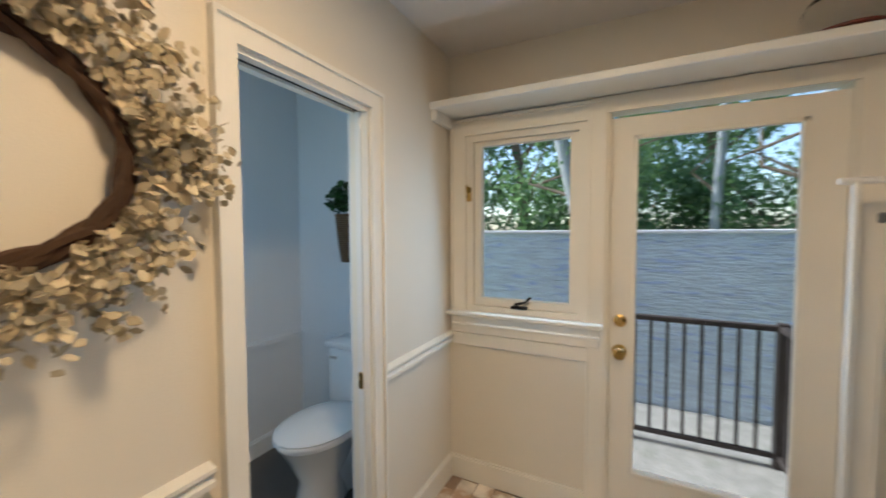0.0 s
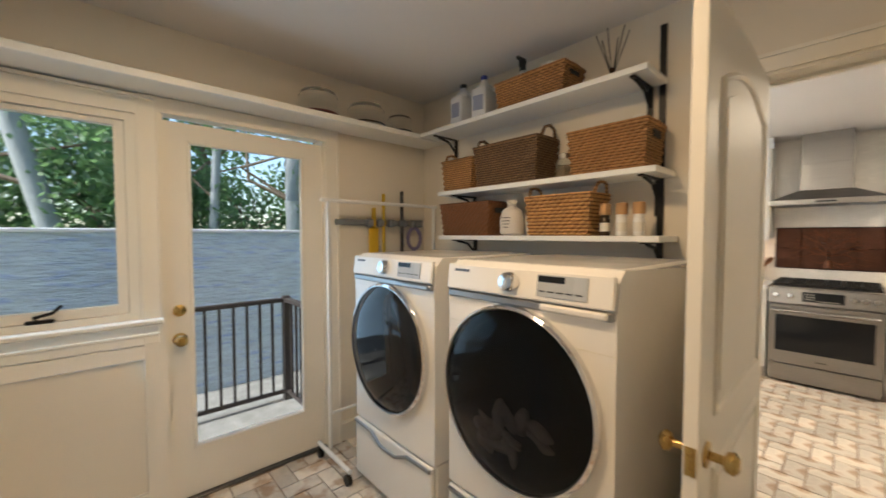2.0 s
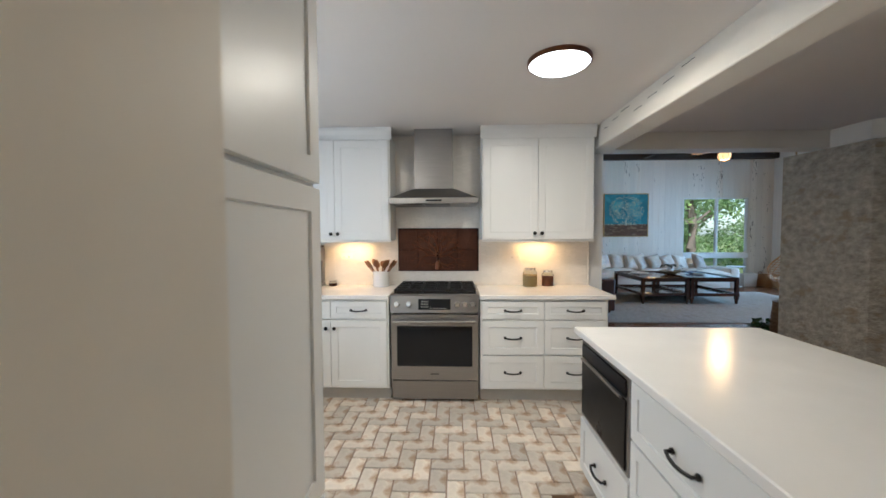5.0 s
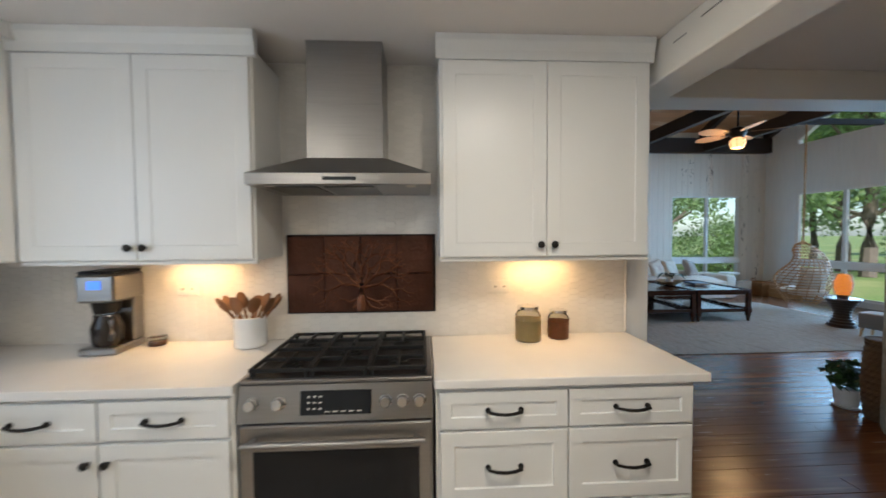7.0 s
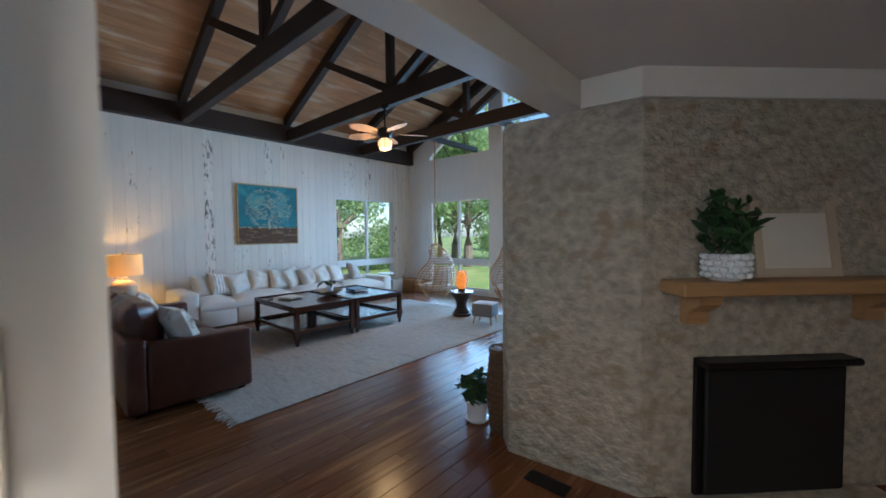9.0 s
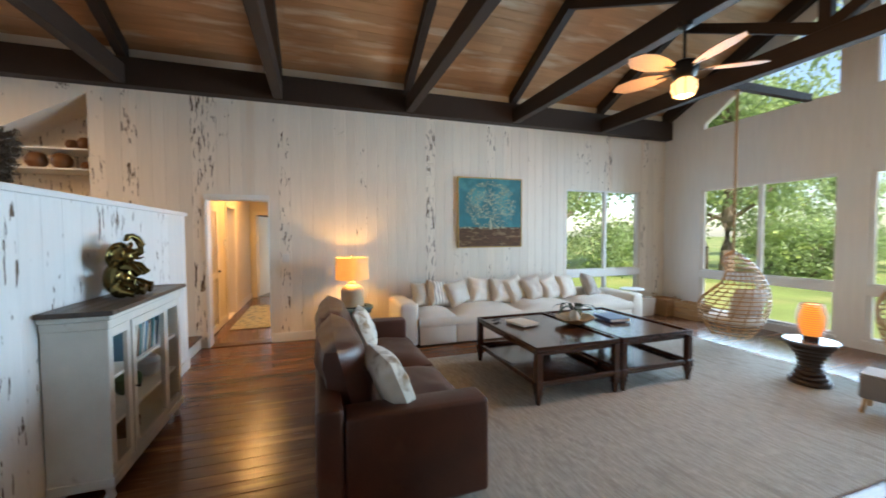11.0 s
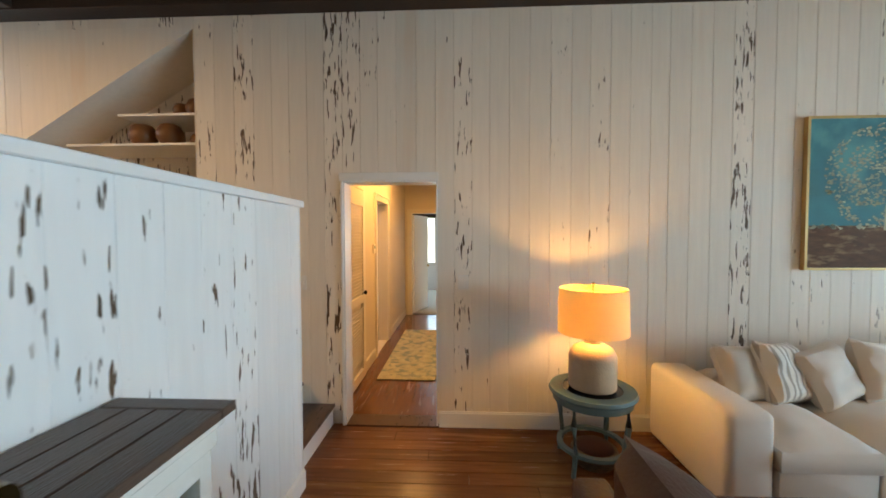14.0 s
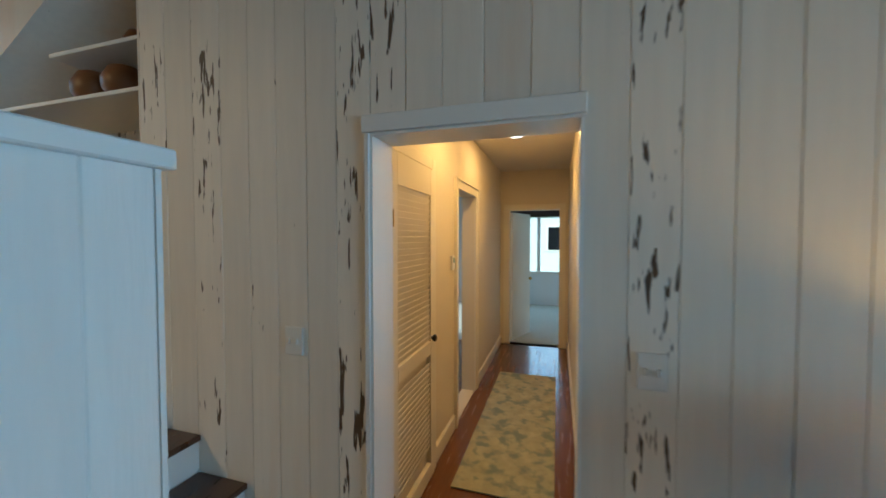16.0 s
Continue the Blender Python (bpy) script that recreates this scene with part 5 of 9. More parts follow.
# range
rg = thing("range_cooker", "stainless steel gas range with black grates and oven window", "range", at=pose(4.44, 0.188, 0, 0, 0, -90))
RW = 0.742
part("body", Shape().box(0.0, RW, 0.02, 0.60, 0.05, 0.905), STEEL, rg)
part("kick_panel", Shape().box(0.01, RW - 0.01, 0.0, 0.02, 0.025, 0.185, 0.004), STEEL, rg)
oven = part("oven_door", Shape().box(0.004, RW - 0.004, -0.022, 0.019, 0.195, 0.755, 0.006), STEEL, rg)
part("oven_window", Shape().box(0.055, RW - 0.055, -0.0255, -0.0215, 0.315, 0.655, 0.002), BLACKGLASS, oven, "black oven window")
part("oven_handle", Shape().cyl((0.03, -0.062, 0.70), (RW - 0.03, -0.062, 0.70), 0.013, n=14).box(0.05, 0.075, -0.062, -0.02, 0.69, 0.71, 0.004).box(RW - 0.075, RW - 0.05, -0.062, -0.02, 0.69, 0.71, 0.004), STEEL, oven, "steel bar handle", True)
part("badge", Shape().box(RW / 2 - 0.035, RW / 2 + 0.035, -0.0235, -0.0215, 0.245, 0.255), DARKSTEEL, oven, "small grey badge")
part("control_panel", Shape().prism([(-0.03, 0.77), (0.02, 0.77), (0.03, 0.905), (-0.004, 0.905)], "x", 0.0, RW), STEEL, rg)
pm = pose(0, -0.017, 0.838, -11)
part("display", Shape().box(0.235, 0.505, -0.0045, 0.004, -0.045, 0.045, 0.002), BLACKGLASS, rg, "black touch display", at=pm)
for k in range(9):
    part("print", Shape().box(0.262 + (k % 3) * 0.022, 0.272 + (k % 3) * 0.022, -0.0055, -0.0044, -0.024 + (k // 3) * 0.022, -0.018 + (k // 3) * 0.022), LABEL, rg, at=pm)
for k in range(5):
    part("print", Shape().box(0.33 + k * 0.03, 0.348 + k * 0.03, -0.0055, -0.0044, -0.034, -0.030), LABEL, rg, at=pm)
for x in (0.055, 0.155, 0.56, 0.625, 0.69):
    part("burner_knob", Shape().lathe([(0.026, 0.0), (0.026, 0.006), (0.022, 0.010), (0.020, 0.034), (0.017, 0.037)], 20), CHROME, rg, "steel burner knob", True, pm @ pose(x, 0.002, 0.0, 90))
part("cooktop", Shape().box(0.0, RW, 0.0, 0.60, 0.906, 0.922, 0.004), STEEL, rg)
part("cooktop_well", Shape().box(0.02, RW - 0.02, 0.02, 0.575, 0.9222, 0.926), IRON, rg)
for gx in range(3):
    x0 = 0.024 + gx * 0.232
    g = Shape()
    for x in (x0 + 0.006, x0 + 0.224):
        g.box(x - 0.006, x + 0.006, 0.025, 0.57, 0.944, 0.960, 0.002)
    for y in (0.028, 0.16, 0.298, 0.436, 0.567):
        g.box(x0, x0 + 0.23, y - 0.006, y + 0.006, 0.944, 0.960, 0.002)
    g.box(x0 + 0.109, x0 + 0.121, 0.028, 0.24, 0.946, 0.962, 0.002).box(x0 + 0.109, x0 + 0.121, 0.35, 0.567, 0.946, 0.962, 0.002)
    for x in (x0 + 0.012, x0 + 0.218):
        for y in (0.035, 0.56):
            g.box(x - 0.007, x + 0.007, y - 0.007, y + 0.007, 0.926, 0.946)
    part("grate", g, IRON, rg, "black cast iron grate")
    for y in ((0.15, 0.44) if gx != 1 else (0.30,)):
        part("burner", Shape().lathe([(0.05, 0.926), (0.05, 0.934), (0.036, 0.938), (0.036, 0.945), (0.03, 0.946)], 20, at=(x0 + 0.115, y, 0)), IRON, rg, "black burner cap", True)

# hood
hood = thing("range_hood", "stainless steel chimney range hood with lit underside", "range hood")
part("chimney", Shape().box(4.80, 5.048, -0.335, 0.02, 1.84, 2.394, 0.002), STEEL, hood)
part("chimney_sleeve", Shape().box(4.797, 5.048, -0.338, 0.023, 1.84, 2.10, 0.002), STEEL, hood)
cone = Shape()
lo = [cone.bm.verts.new(p) for p in ((4.60, 0.222, 1.745), (4.60, -0.558, 1.745), (5.048, -0.558, 1.745), (5.048, 0.222, 1.745))]
hi = [cone.bm.verts.new(p) for p in ((4.79, 0.03, 1.845), (4.79, -0.345, 1.845), (5.048, -0.345, 1.845), (5.048, 0.03, 1.845))]
for k in range(4):
    cone.bm.faces.new((lo[k], lo[(k + 1) % 4], hi[(k + 1) % 4], hi[k]))
cone.bm.faces.new(hi)
cone.bm.faces.new(lo[::-1])
part("canopy", cone, STEEL, hood)
part("lip", Shape().box(4.598, 5.048, -0.56, 0.224, 1.695, 1.746, 0.003), STEEL, hood)
part("button_strip", Shape().box(4.595, 4.599, -0.24, -0.10, 1.713, 1.728), BLACKGLASS, hood, "black button strip")
for y in (0.05, -0.20):
    part("filter", Shape().box(4.66, 4.98, y - 0.11, y + 0.11, 1.690, 1.6955), DARKSTEEL, hood, "metal grease filter")
for y in (0.14, -0.47):
    part("lamp_lens", Shape().cyl((4.66, y, 1.692), (4.66, y, 1.6955), 0.022, n=14), LABEL, hood)

# copper relief panel of eight tiles
cop = thing("copper_panel", "hammered copper tile panel with a tree in relief", "wall panel")
part("backing", Shape().box(5.040, 5.0495, -0.588, 0.214, 1.057, 1.484, 0.002), BLACK, cop)
for i in range(4):
    for j in range(2):
        y1 = 0.207 - i * 0.1955
        z0 = 1.064 + j * 0.207
        part("copper_tile", Shape().box(5.030, 5.041, y1 - 0.194, y1, z0, z0 + 0.205, 0.003), COPPER, cop)
br = random.Random(21)


def twig(p, ang, ln, r, depth, out):
    q = (p[0] + ln * math.cos(ang), p[1] + ln * math.sin(ang))
    if not (-0.57 < q[0] < 0.195 and 1.075 < q[1] < 1.465):
        return
    mid = ((p[0] + q[0]) / 2 + br.uniform(-0.01, 0.01), (p[1] + q[1]) / 2 + br.uniform(-0.008, 0.008))
    out.append(([p, mid, q], r))
    if depth:
        for s in (-1, 1):
            twig(q, ang + s * br.uniform(0.3, 0.7), ln * br.uniform(0.66, 0.82), r * 0.72, depth - 1, out)


tws = []
for a0 in (0.15, 0.7, 1.2, 1.57, 1.95, 2.45, 3.0):
    twig((-0.187, 1.20), a0, 0.10, 0.010, 4, tws)
for a0 in (3.4, 3.9, 5.4, 5.95):
    twig((-0.187, 1.14), a0, 0.07, 0.008, 3, tws)
rel = Shape()
for pts, r in tws:
    rel.tube([(5.031, u, v) for u, v in pts], r, 6, r * 0.75)
rel.tube([(5.031, -0.187, 1.075), (5.031, -0.185, 1.14), (5.031, -0.187, 1.22)], 0.034, 8, 0.018)
part("tree_relief", rel, COPPERHI, cop, "raised tree branches of rubbed copper", True)

# tiled splashback
tile = Shape()
for side, ya, yb, za, zb in (("l", 0.222, 1.79, 0.919, 1.365), ("r", -1.66, -0.590, 0.919, 1.365), ("m", -0.588, 0.220, 1.486, 2.39), ("m", -0.588, 0.220, 0.96, 1.055)):
    row = 0
    z = za + 0.016
    while z < zb - 0.012:
        y = ya + 0.034 + (0.0520 if row % 2 else 0)
        while y < yb - 0.030:
            pts = [(y + u, z + v) for u, v in ((-0.0325, 0), (-0.018, -0.0155), (0.018, -0.0155), (0.0325, 0), (0.018, 0.0155), (-0.018, 0.0155))]
            fr = [tile.bm.verts.new((5.0455, u, v)) for u, v in pts]
            bk = [tile.bm.verts.new((5.0500, u + (u - y) * 0.02, v + (v - z) * 0.02)) for u, v in pts]
            tile.bm.faces.new(fr)
            for k in range(6):
                tile.bm.faces.new((fr[k], bk[k], bk[(k + 1) % 6], fr[(k + 1) % 6]))
            y += 0.1040
        z += 0.0168
        row += 1
splash = single("splashback", Shape().box(5.0470, 5.0497, -1.66, 1.79, 0.9175, 2.39), GROUT, "cream grout bed of the hexagon tiled splashback", "splashback", kind="structure")
tagged(part("hex_tiles", tile, TILE, splash, "glossy white elongated hexagon tiles"), kind="stuff")
single("tile_edge_strip", Shape().box(5.036, 5.0499, -1.672, -1.661, 0.9175, 1.365, 0.002), TILE, "white edge trim at the end of the tiles", "trim")
for y, z in ((-0.945, 1.19), (0.735, 1.20)):
    o = thing("outlet", "white double wall outlet on the tiles", "outlet", "kitchen outlets")
    part("plate", Shape().box(5.040, 5.0454, y - 0.058, y + 0.058, z - 0.035, z + 0.035, 0.002), PLASTICW, o)
    for s in (-1, 1):
        soc = part("socket", Shape().box(5.0385, 5.0402, y + s * 0.024 - 0.017, y + s * 0.024 + 0.017, z - 0.014, z + 0.014, 0.003), PLASTICW, o)
        part("slot", Shape().box(5.0380, 5.0386, y + s * 0.024 - 0.006, y + s * 0.024 - 0.003, z - 0.006, z + 0.006).box(5.0380, 5.0386, y + s * 0.024 + 0.003, y + s * 0.024 + 0.006, z - 0.006, z + 0.006), INK, soc)

# worktop objects
CT = 0.9175
cof = thing("coffee_maker", "steel and black drip coffee maker with glass jug", "coffee maker", at=pose(4.925, 1.03, CT, 0, 0, -86))
part("base", Shape().box(-0.085, 0.085, -0.11, 0.11, 0, 0.035, 0.008), STEEL, cof)
part("column", Shape().box(-0.08, 0.08, 0.03, 0.11, 0.035, 0.37, 0.008), STEEL, cof)
part("head", Shape().box(-0.085, 0.085, -0.11, 0.11, 0.25, 0.385, 0.012), STEEL, cof)
part("top_lid", Shape().box(-0.08, 0.08, -0.10, 0.10, 0.3855, 0.40, 0.006), BLACK, cof)
part("screen", Shape().box(-0.03, 0.03, -0.1125, -0.1095, 0.315, 0.355), DISPLAY, cof, "lit blue clock display")
part("brew_basket", Shape().lathe([(0.05, 0.195), (0.062, 0.25)], 18, at=(0, -0.035, 0)), BLACK, cof, smooth=True)
jg = part("jug", Shape().lathe([(0.055, 0.037), (0.065, 0.06), (0.066, 0.12), (0.05, 0.17), (0.045, 0.185)], 20, at=(0, -0.035, 0)), MATS.get("coffee_glass") or mat("coffee_glass", (0.02, 0.016, 0.014), 0.06, vary=0.1, bump=0, rough_vary=0.02), cof, "dark glass coffee jug", True)
part("jug_handle", Shape().tube([(0.04, -0.075, 0.17), (0.075, -0.12, 0.165), (0.085, -0.13, 0.11), (0.05, -0.085, 0.07)], 0.009, 8), STEEL, jg, smooth=True)
part("power_cord", Shape().tube([(-0.08, 0.05, 0.08), (-0.12, 0.04, 0.10), (-0.13, 0.06, 0.16), (-0.09, 0.08, 0.20)], 0.004, 6), BLACK, cof, smooth=True)
kb = thing("knife_block", "pale wooden knife block with black handled knives", "knife block", at=pose(4.77, 1.59, CT, 0, 0, -35))
part("block", Shape().prism([(-0.06, 0.0), (0.07, 0.0), (0.09, 0.20), (-0.02, 0.11), (-0.06, 0.10)], "x", -0.06, 0.06), mat("pale_wood", (0.52, 0.33, 0.15), 0.5, vary=0.12, scale=6, stretch=(1, 1, 8)), kb)
for i in range(4):
    for j in range(3):
        x = -0.042 + i * 0.028
        p = Vector((x, -0.03 + j * 0.042, 0.10 + j * 0.035))
        part("knife_handle", Shape().cyl(p, p + Vector((0, -0.045, 0.085)), 0.010, n=8).cyl(p + Vector((0, -0.045, 0.085)), p + Vector((0, -0.048, 0.09)), 0.011, n=8), INK if (i + j) % 3 else STEEL, kb)
crock = thing("utensil_crock", "white ceramic crock full of wooden utensils", "crock", at=pose(4.945, 0.37, CT))
part("pot", Shape().lathe([(0.072, 0), (0.078, 0.006), (0.080, 0.15), (0.074, 0.152), (0.070, 0.13)], 26), PORCELAIN, crock, smooth=True)
rnd = random.Random(5)
for k in range(11):
    a = k * 0.6
    d = Vector((math.cos(a) * 0.50, math.sin(a) * 0.75, 1)).normalized()
    p = Vector((math.cos(a) * 0.03, math.sin(a) * 0.03, 0.08))
    u = Shape().cyl(p, p + d * 0.13, 0.006, n=7)
    u.ball(p + d * 0.165, 0.031, 0.031, 0.048, 12, 8, d.to_track_quat("Z", "Y").to_matrix().to_4x4() @ Matrix.Diagonal((1, 0.35, 1, 1)))
    part("utensil", u, MATS.get("utensil_wood") or mat("utensil_wood", (0.26, 0.12, 0.05), 0.6, vary=0.3, scale=20, per_object=0.4), crock, "brown wooden spoon")
cand = thing("candle_jar", "small low glass candle with copper wax", "candle", at=pose(4.985, 0.86, CT))
part("glass", Shape().lathe([(0.036, 0), (0.04, 0.005), (0.04, 0.045), (0.036, 0.046)], 18), JARGLASS, cand, smooth=True)
part("wax", Shape().lathe([(0.034, 0.003), (0.035, 0.025), (0.01, 0.026)], 16), COPPERHI, cand)


def storage_jar(at, r, h, fill, label):
    t = thing("storage_jar", label, "jar", "glass storage jars", at)
    part("glass", Shape().lathe([(r * 0.95, 0), (r, 0.008), (r, h * 0.70), (r * 0.86, h * 0.80), (r * 0.78, h * 0.84), (r * 0.80, h * 0.90)], 24), JARGLASS, t, smooth=True)
    part("contents", Shape().lathe([(r * 0.92, 0.005), (r * 0.94, 0.01), (r * 0.94, h * 0.58), (r * 0.3, h * 0.62)], 20), fill, t, "dry goods inside")
    part("lid", Shape().lathe([(r * 0.82, h * 0.895), (r * 0.84, h * 0.90), (r * 0.84, h * 0.985), (r * 0.70, h)], 24), CHROME, t, "steel screw lid", True)


storage_jar(pose(4.935, -1.075, CT), 0.068, 0.185, mat("yellow_grain", (0.50, 0.38, 0.16), 0.8, vary=0.15, scale=90, bump=0.5, bump_scale=220), "large glass jar of yellow grain with steel lid")
storage_jar(pose(4.965, -1.25, CT), 0.056, 0.155, mat("red_brown_spice", (0.22, 0.07, 0.025), 0.8, vary=0.6, scale=60, bump=0.6, bump_scale=120), "smaller glass jar of red-brown dry goods")
pot = thing("potted_plant", "snake plant in a terracotta pot on the worktop", "plant", at=pose(3.66, 1.42, CT))
part("pot", Shape().lathe([(0.06, 0), (0.085, 0.12), (0.095, 0.12), (0.095, 0.145), (0.08, 0.146)], 22), TERRACOTTA, pot, smooth=True)
for k in range(7):
    a = k * 0.95
    s = Shape()
    pts = [Vector((0.02 * math.cos(a) + 0.20 * f * f * math.cos(a), 0.02 * math.sin(a) + 0.20 * f * f * math.sin(a), 0.13 + 0.20 * f - 0.06 * f * f)) for f in (0, 0.25, 0.5, 0.75, 1)]
    side = Vector((-math.sin(a), math.cos(a), 0))
    for i in range(4):
        w0, w1 = (0.022, 0.03, 0.03, 0.02, 0.002)[i], (0.022, 0.03, 0.03, 0.02, 0.002)[i + 1]
        s.quad(pts[i] - side * w0, pts[i] + side * w0, pts[i + 1] + side * w1, pts[i + 1] - side * w1)
    part("leaf", s, LEAF, pot)
# kitchen window
kw = thing("window_2", "white painted kitchen window over the sink", "window", kind="structure")
casing(kw, "y", 1.80, 2.6, 3.92, 1.10, 1.88, 0.09, 0.022, True, PAINT_COOL, -1)
part("sash", pierced("y", 1.83, 1.88, 2.6, 3.92, 1.10, 1.88, [(2.65, 3.23, 1.15, 1.83), (3.29, 3.87, 1.15, 1.83)]), WHITE, kw)
for x0, x1 in ((2.648, 3.232), (3.288, 3.872)):
    pn = part("pane", Shape().box(x0, x1, 1.853, 1.857, 1.148, 1.832), GLASS, kw)
    pn.visible_shadow = False

# tall pantry
pan = thing("pantry_cabinet", "tall white shaker pantry cabinet beside the doorway", "cabinet", at=pose(1.752, 0.012, 0))
part("carcass", Shape().box(0, 0.555, 0.0, 0.62, 0.10, 2.33), WHITE, pan)
part("toe_kick", Shape().box(0.0, 0.555, 0.06, 0.62, 0, 0.10), MATS["toe_kick_grey"], pan)
for z0, z1 in ((0.115, 0.72), (0.735, 1.545), (1.56, 2.27)):
    shaker(pan, "door", 0.006, 0.549, z0, z1, 0.06)
part("crown", Shape().box(-0.0, 0.575, -0.04, 0.62, 2.331, 2.394, 0.01), WHITE, pan)

# island
isl = thing("kitchen_island", "white kitchen island with drawers and built-in microwave", "kitchen island")
part("carcass", Shape().box(1.86, 3.40, -1.98, -1.075, 0.11, 0.860), WHITE, isl)
part("toe_kick", Shape().box(1.90, 3.36, -1.92, -1.14, 0, 0.11), MATS["toe_kick_grey"], isl)


def island_front(x0, x1, z0, z1, handle=True):
    f = shaker(isl, "drawer_front", -(x1 - x0) / 2, (x1 - x0) / 2, z0, z1, 0.05)
    f.matrix_basis = pose((x0 + x1) / 2, -1.075, 0, 0, 0, 180)
    if handle:
        bar_handle(f, pose(0, -0.02, (z0 + z1) / 2))


island_front(2.82, 3.39, 0.125, 0.41)
for z0, z1 in ((0.125, 0.36), (0.37, 0.605), (0.615, 0.845)):
    island_front(2.10, 2.80, z0, z1)
island_front(1.87, 2.085, 0.125, 0.845, False)
mw = thing("microwave_drawer", "built-in steel and black glass microwave drawer", "microwave")
part("frame", Shape().box(2.825, 3.385, -1.083, -1.058, 0.43, 0.845, 0.004), STEEL, mw)
MWGLASS = mat("microwave_glass", (0.008, 0.008, 0.009), 0.3, vary=0.1, bump=0, spec=0.12)
part("door_glass", Shape().box(2.843, 3.367, -1.075, -1.052, 0.45, 0.745, 0.003), MWGLASS, mw, "black glass door")
part("control_strip", Shape().box(2.843, 3.367, -1.075, -1.052, 0.755, 0.83, 0.003), MWGLASS, mw, "black control strip")
part("handle", Shape().cyl((2.87, -1.044, 0.75), (3.34, -1.044, 0.75), 0.008, n=10), STEEL, mw, smooth=True)
single("island_worktop", Shape().box(1.80, 3.45, -2.05, -1.035, 0.861, 0.897, 0.004), QUARTZ, "white quartz top of the kitchen island", "worktop")
vent = thing("floor_register", "brown metal floor register set in the bricks", "vent")
part("frame", Shape().box(3.00, 3.32, -1.00, -0.88, 0.0, 0.008, 0.002), mat("register_brown", (0.12, 0.07, 0.035), 0.5, 0.4), vent)
for k in range(9):
    part("slat", Shape().box(3.02 + k * 0.032, 3.035 + k * 0.032, -0.985, -0.895, 0.0082, 0.0095), INK, vent)
cl = thing("ceiling_light", "round flush LED ceiling light with thin copper rim", "ceiling light", at=pose(3.475, -0.945, 2.395))
part("rim", Shape().lathe([(0.175, 0), (0.175, -0.022), (0.165, -0.025)], 36, cap=False), COPPERHI, cl, smooth=True)
part("diffuser", Shape().lathe([(0.165, -0.023), (0.15, -0.034), (0.05, -0.038)], 36), GLOWDISC, cl, "lit white diffuser", True)
# added copy, out of view, as a fixture for the back fill
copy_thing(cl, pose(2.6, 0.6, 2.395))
for y in (0.64, -1.15):
    u = thing("cabinet_light", "slim lit strip light under the wall cabinet", "light", "under-cabinet lights")
    part("housing", Shape().box(4.86, 5.0, y - 0.14, y + 0.14, 1.358, 1.3695), WHITE, u)
    part("lens", Shape().box(4.88, 4.98, y - 0.12, y + 0.12, 1.3545, 1.358), GLOWWARM, u, "lit warm lens")
crack = Shape().box(2.6, 2.9, -1.6395, -1.6385, 2.37, 2.374)
for k in range(7):
    x = 3.4 + k * 0.19
    crack.box(x, x + random.uniform(0.05, 0.14), -1.6396, -1.6385, 2.36 - 0.02 * (k % 4), 2.364 - 0.02 * (k % 4))
single("beam_checks", crack, INK, "dark drying cracks along the painted beam", "crack", kind="structure")

# ---------------------------------------------------------------- fireplace
fp = Shape().prism([(5.50, -3.88), (4.70, -3.97), (3.65, -5.02), (3.4, -5.3), (3.4, -6.58), (5.62, -6.58), (5.62, -4.0)], "z", 0.0, 2.23)
structure("chimney_breast", fp, STONE, "rough grey-tan coral stone chimney breast", "fireplace wall")
structure("chimney_crown", Shape().prism([(5.03, -3.90), (4.70, -3.935), (3.62, -5.0), (3.55, -5.3), (5.03, -5.3)], "z", 2.231, 2.394), TRIM, "white painted crown trim over the stone", "trim")
# local: x runs along the slanted face away from the corner, y points out of the stone
fm = Matrix.Translation((4.70, -3.97, 0)) @ Matrix(((-0.7071, -0.7071, 0, 0), (-0.7071, 0.7071, 0, 0), (0, 0, 1, 0), (0, 0, 0, 1)))
mantel = thing("mantel_shelf", "oak mantel shelf on carved corbels", "mantel", at=fm)
part("shelf", Shape().box(0.10, 1.45, 0.002, 0.20, 1.17, 1.245, 0.008), OAK, mantel)
for x in (0.22, 1.25):
    part("corbel", Shape().prism([(0.002, 1.169), (0.16, 1.169), (0.15, 1.12), (0.07, 1.07), (0.06, 1.0), (0.002, 1.0)], "x", x, x + 0.12), OAK, mantel)
fire = thing("fireplace_insert", "black fireplace opening with a mesh screen", "fireplace", at=fm)
part("surround", Shape().box(0.30, 1.20, 0.002, 0.03, 0.0, 0.80, 0.005), BLACK, fire)
part("screen", Shape().box(0.34, 1.16, 0.03, 0.06, 0.03, 0.74, 0.01), IRON, fire)
part("hood_lip", Shape().box(0.30, 1.20, 0.002, 0.12, 0.76, 0.80, 0.01), BLACK, fire)
single("hearth", Shape().box(0.15, 1.4, 0.002, 0.42, 0.0, 0.02, 0.004), STONE, "flush grey stone hearth slab", "hearth", at=fm)
mp = thing("mantel_plant", "green leafy plant in a white scaled ceramic pot", "plant", at=fm @ pose(0.40, 0.10, 1.2455))
part("pot", Shape().lathe([(0.07, 0), (0.095, 0.03), (0.10, 0.14), (0.085, 0.142)], 22), PORCELAIN, mp, smooth=True)
for i in range(4):
    for j in range(12):
        a = (j + 0.5 * (i % 2)) * math.pi / 6
        part("scale", Shape().ball(((0.098) * math.cos(a), 0.098 * math.sin(a), 0.03 + i * 0.032), 0.022, 0.022, 0.018, 8, 6), PORCELAIN, mp, smooth=True)
tagged(part("foliage", leaf_clump((0, 0, 0.30), 110, (0.17, 0.12, 0.17), 0.06, 9, 0.35), LEAF, mp, "pointed green leaves"), kind="stuff")
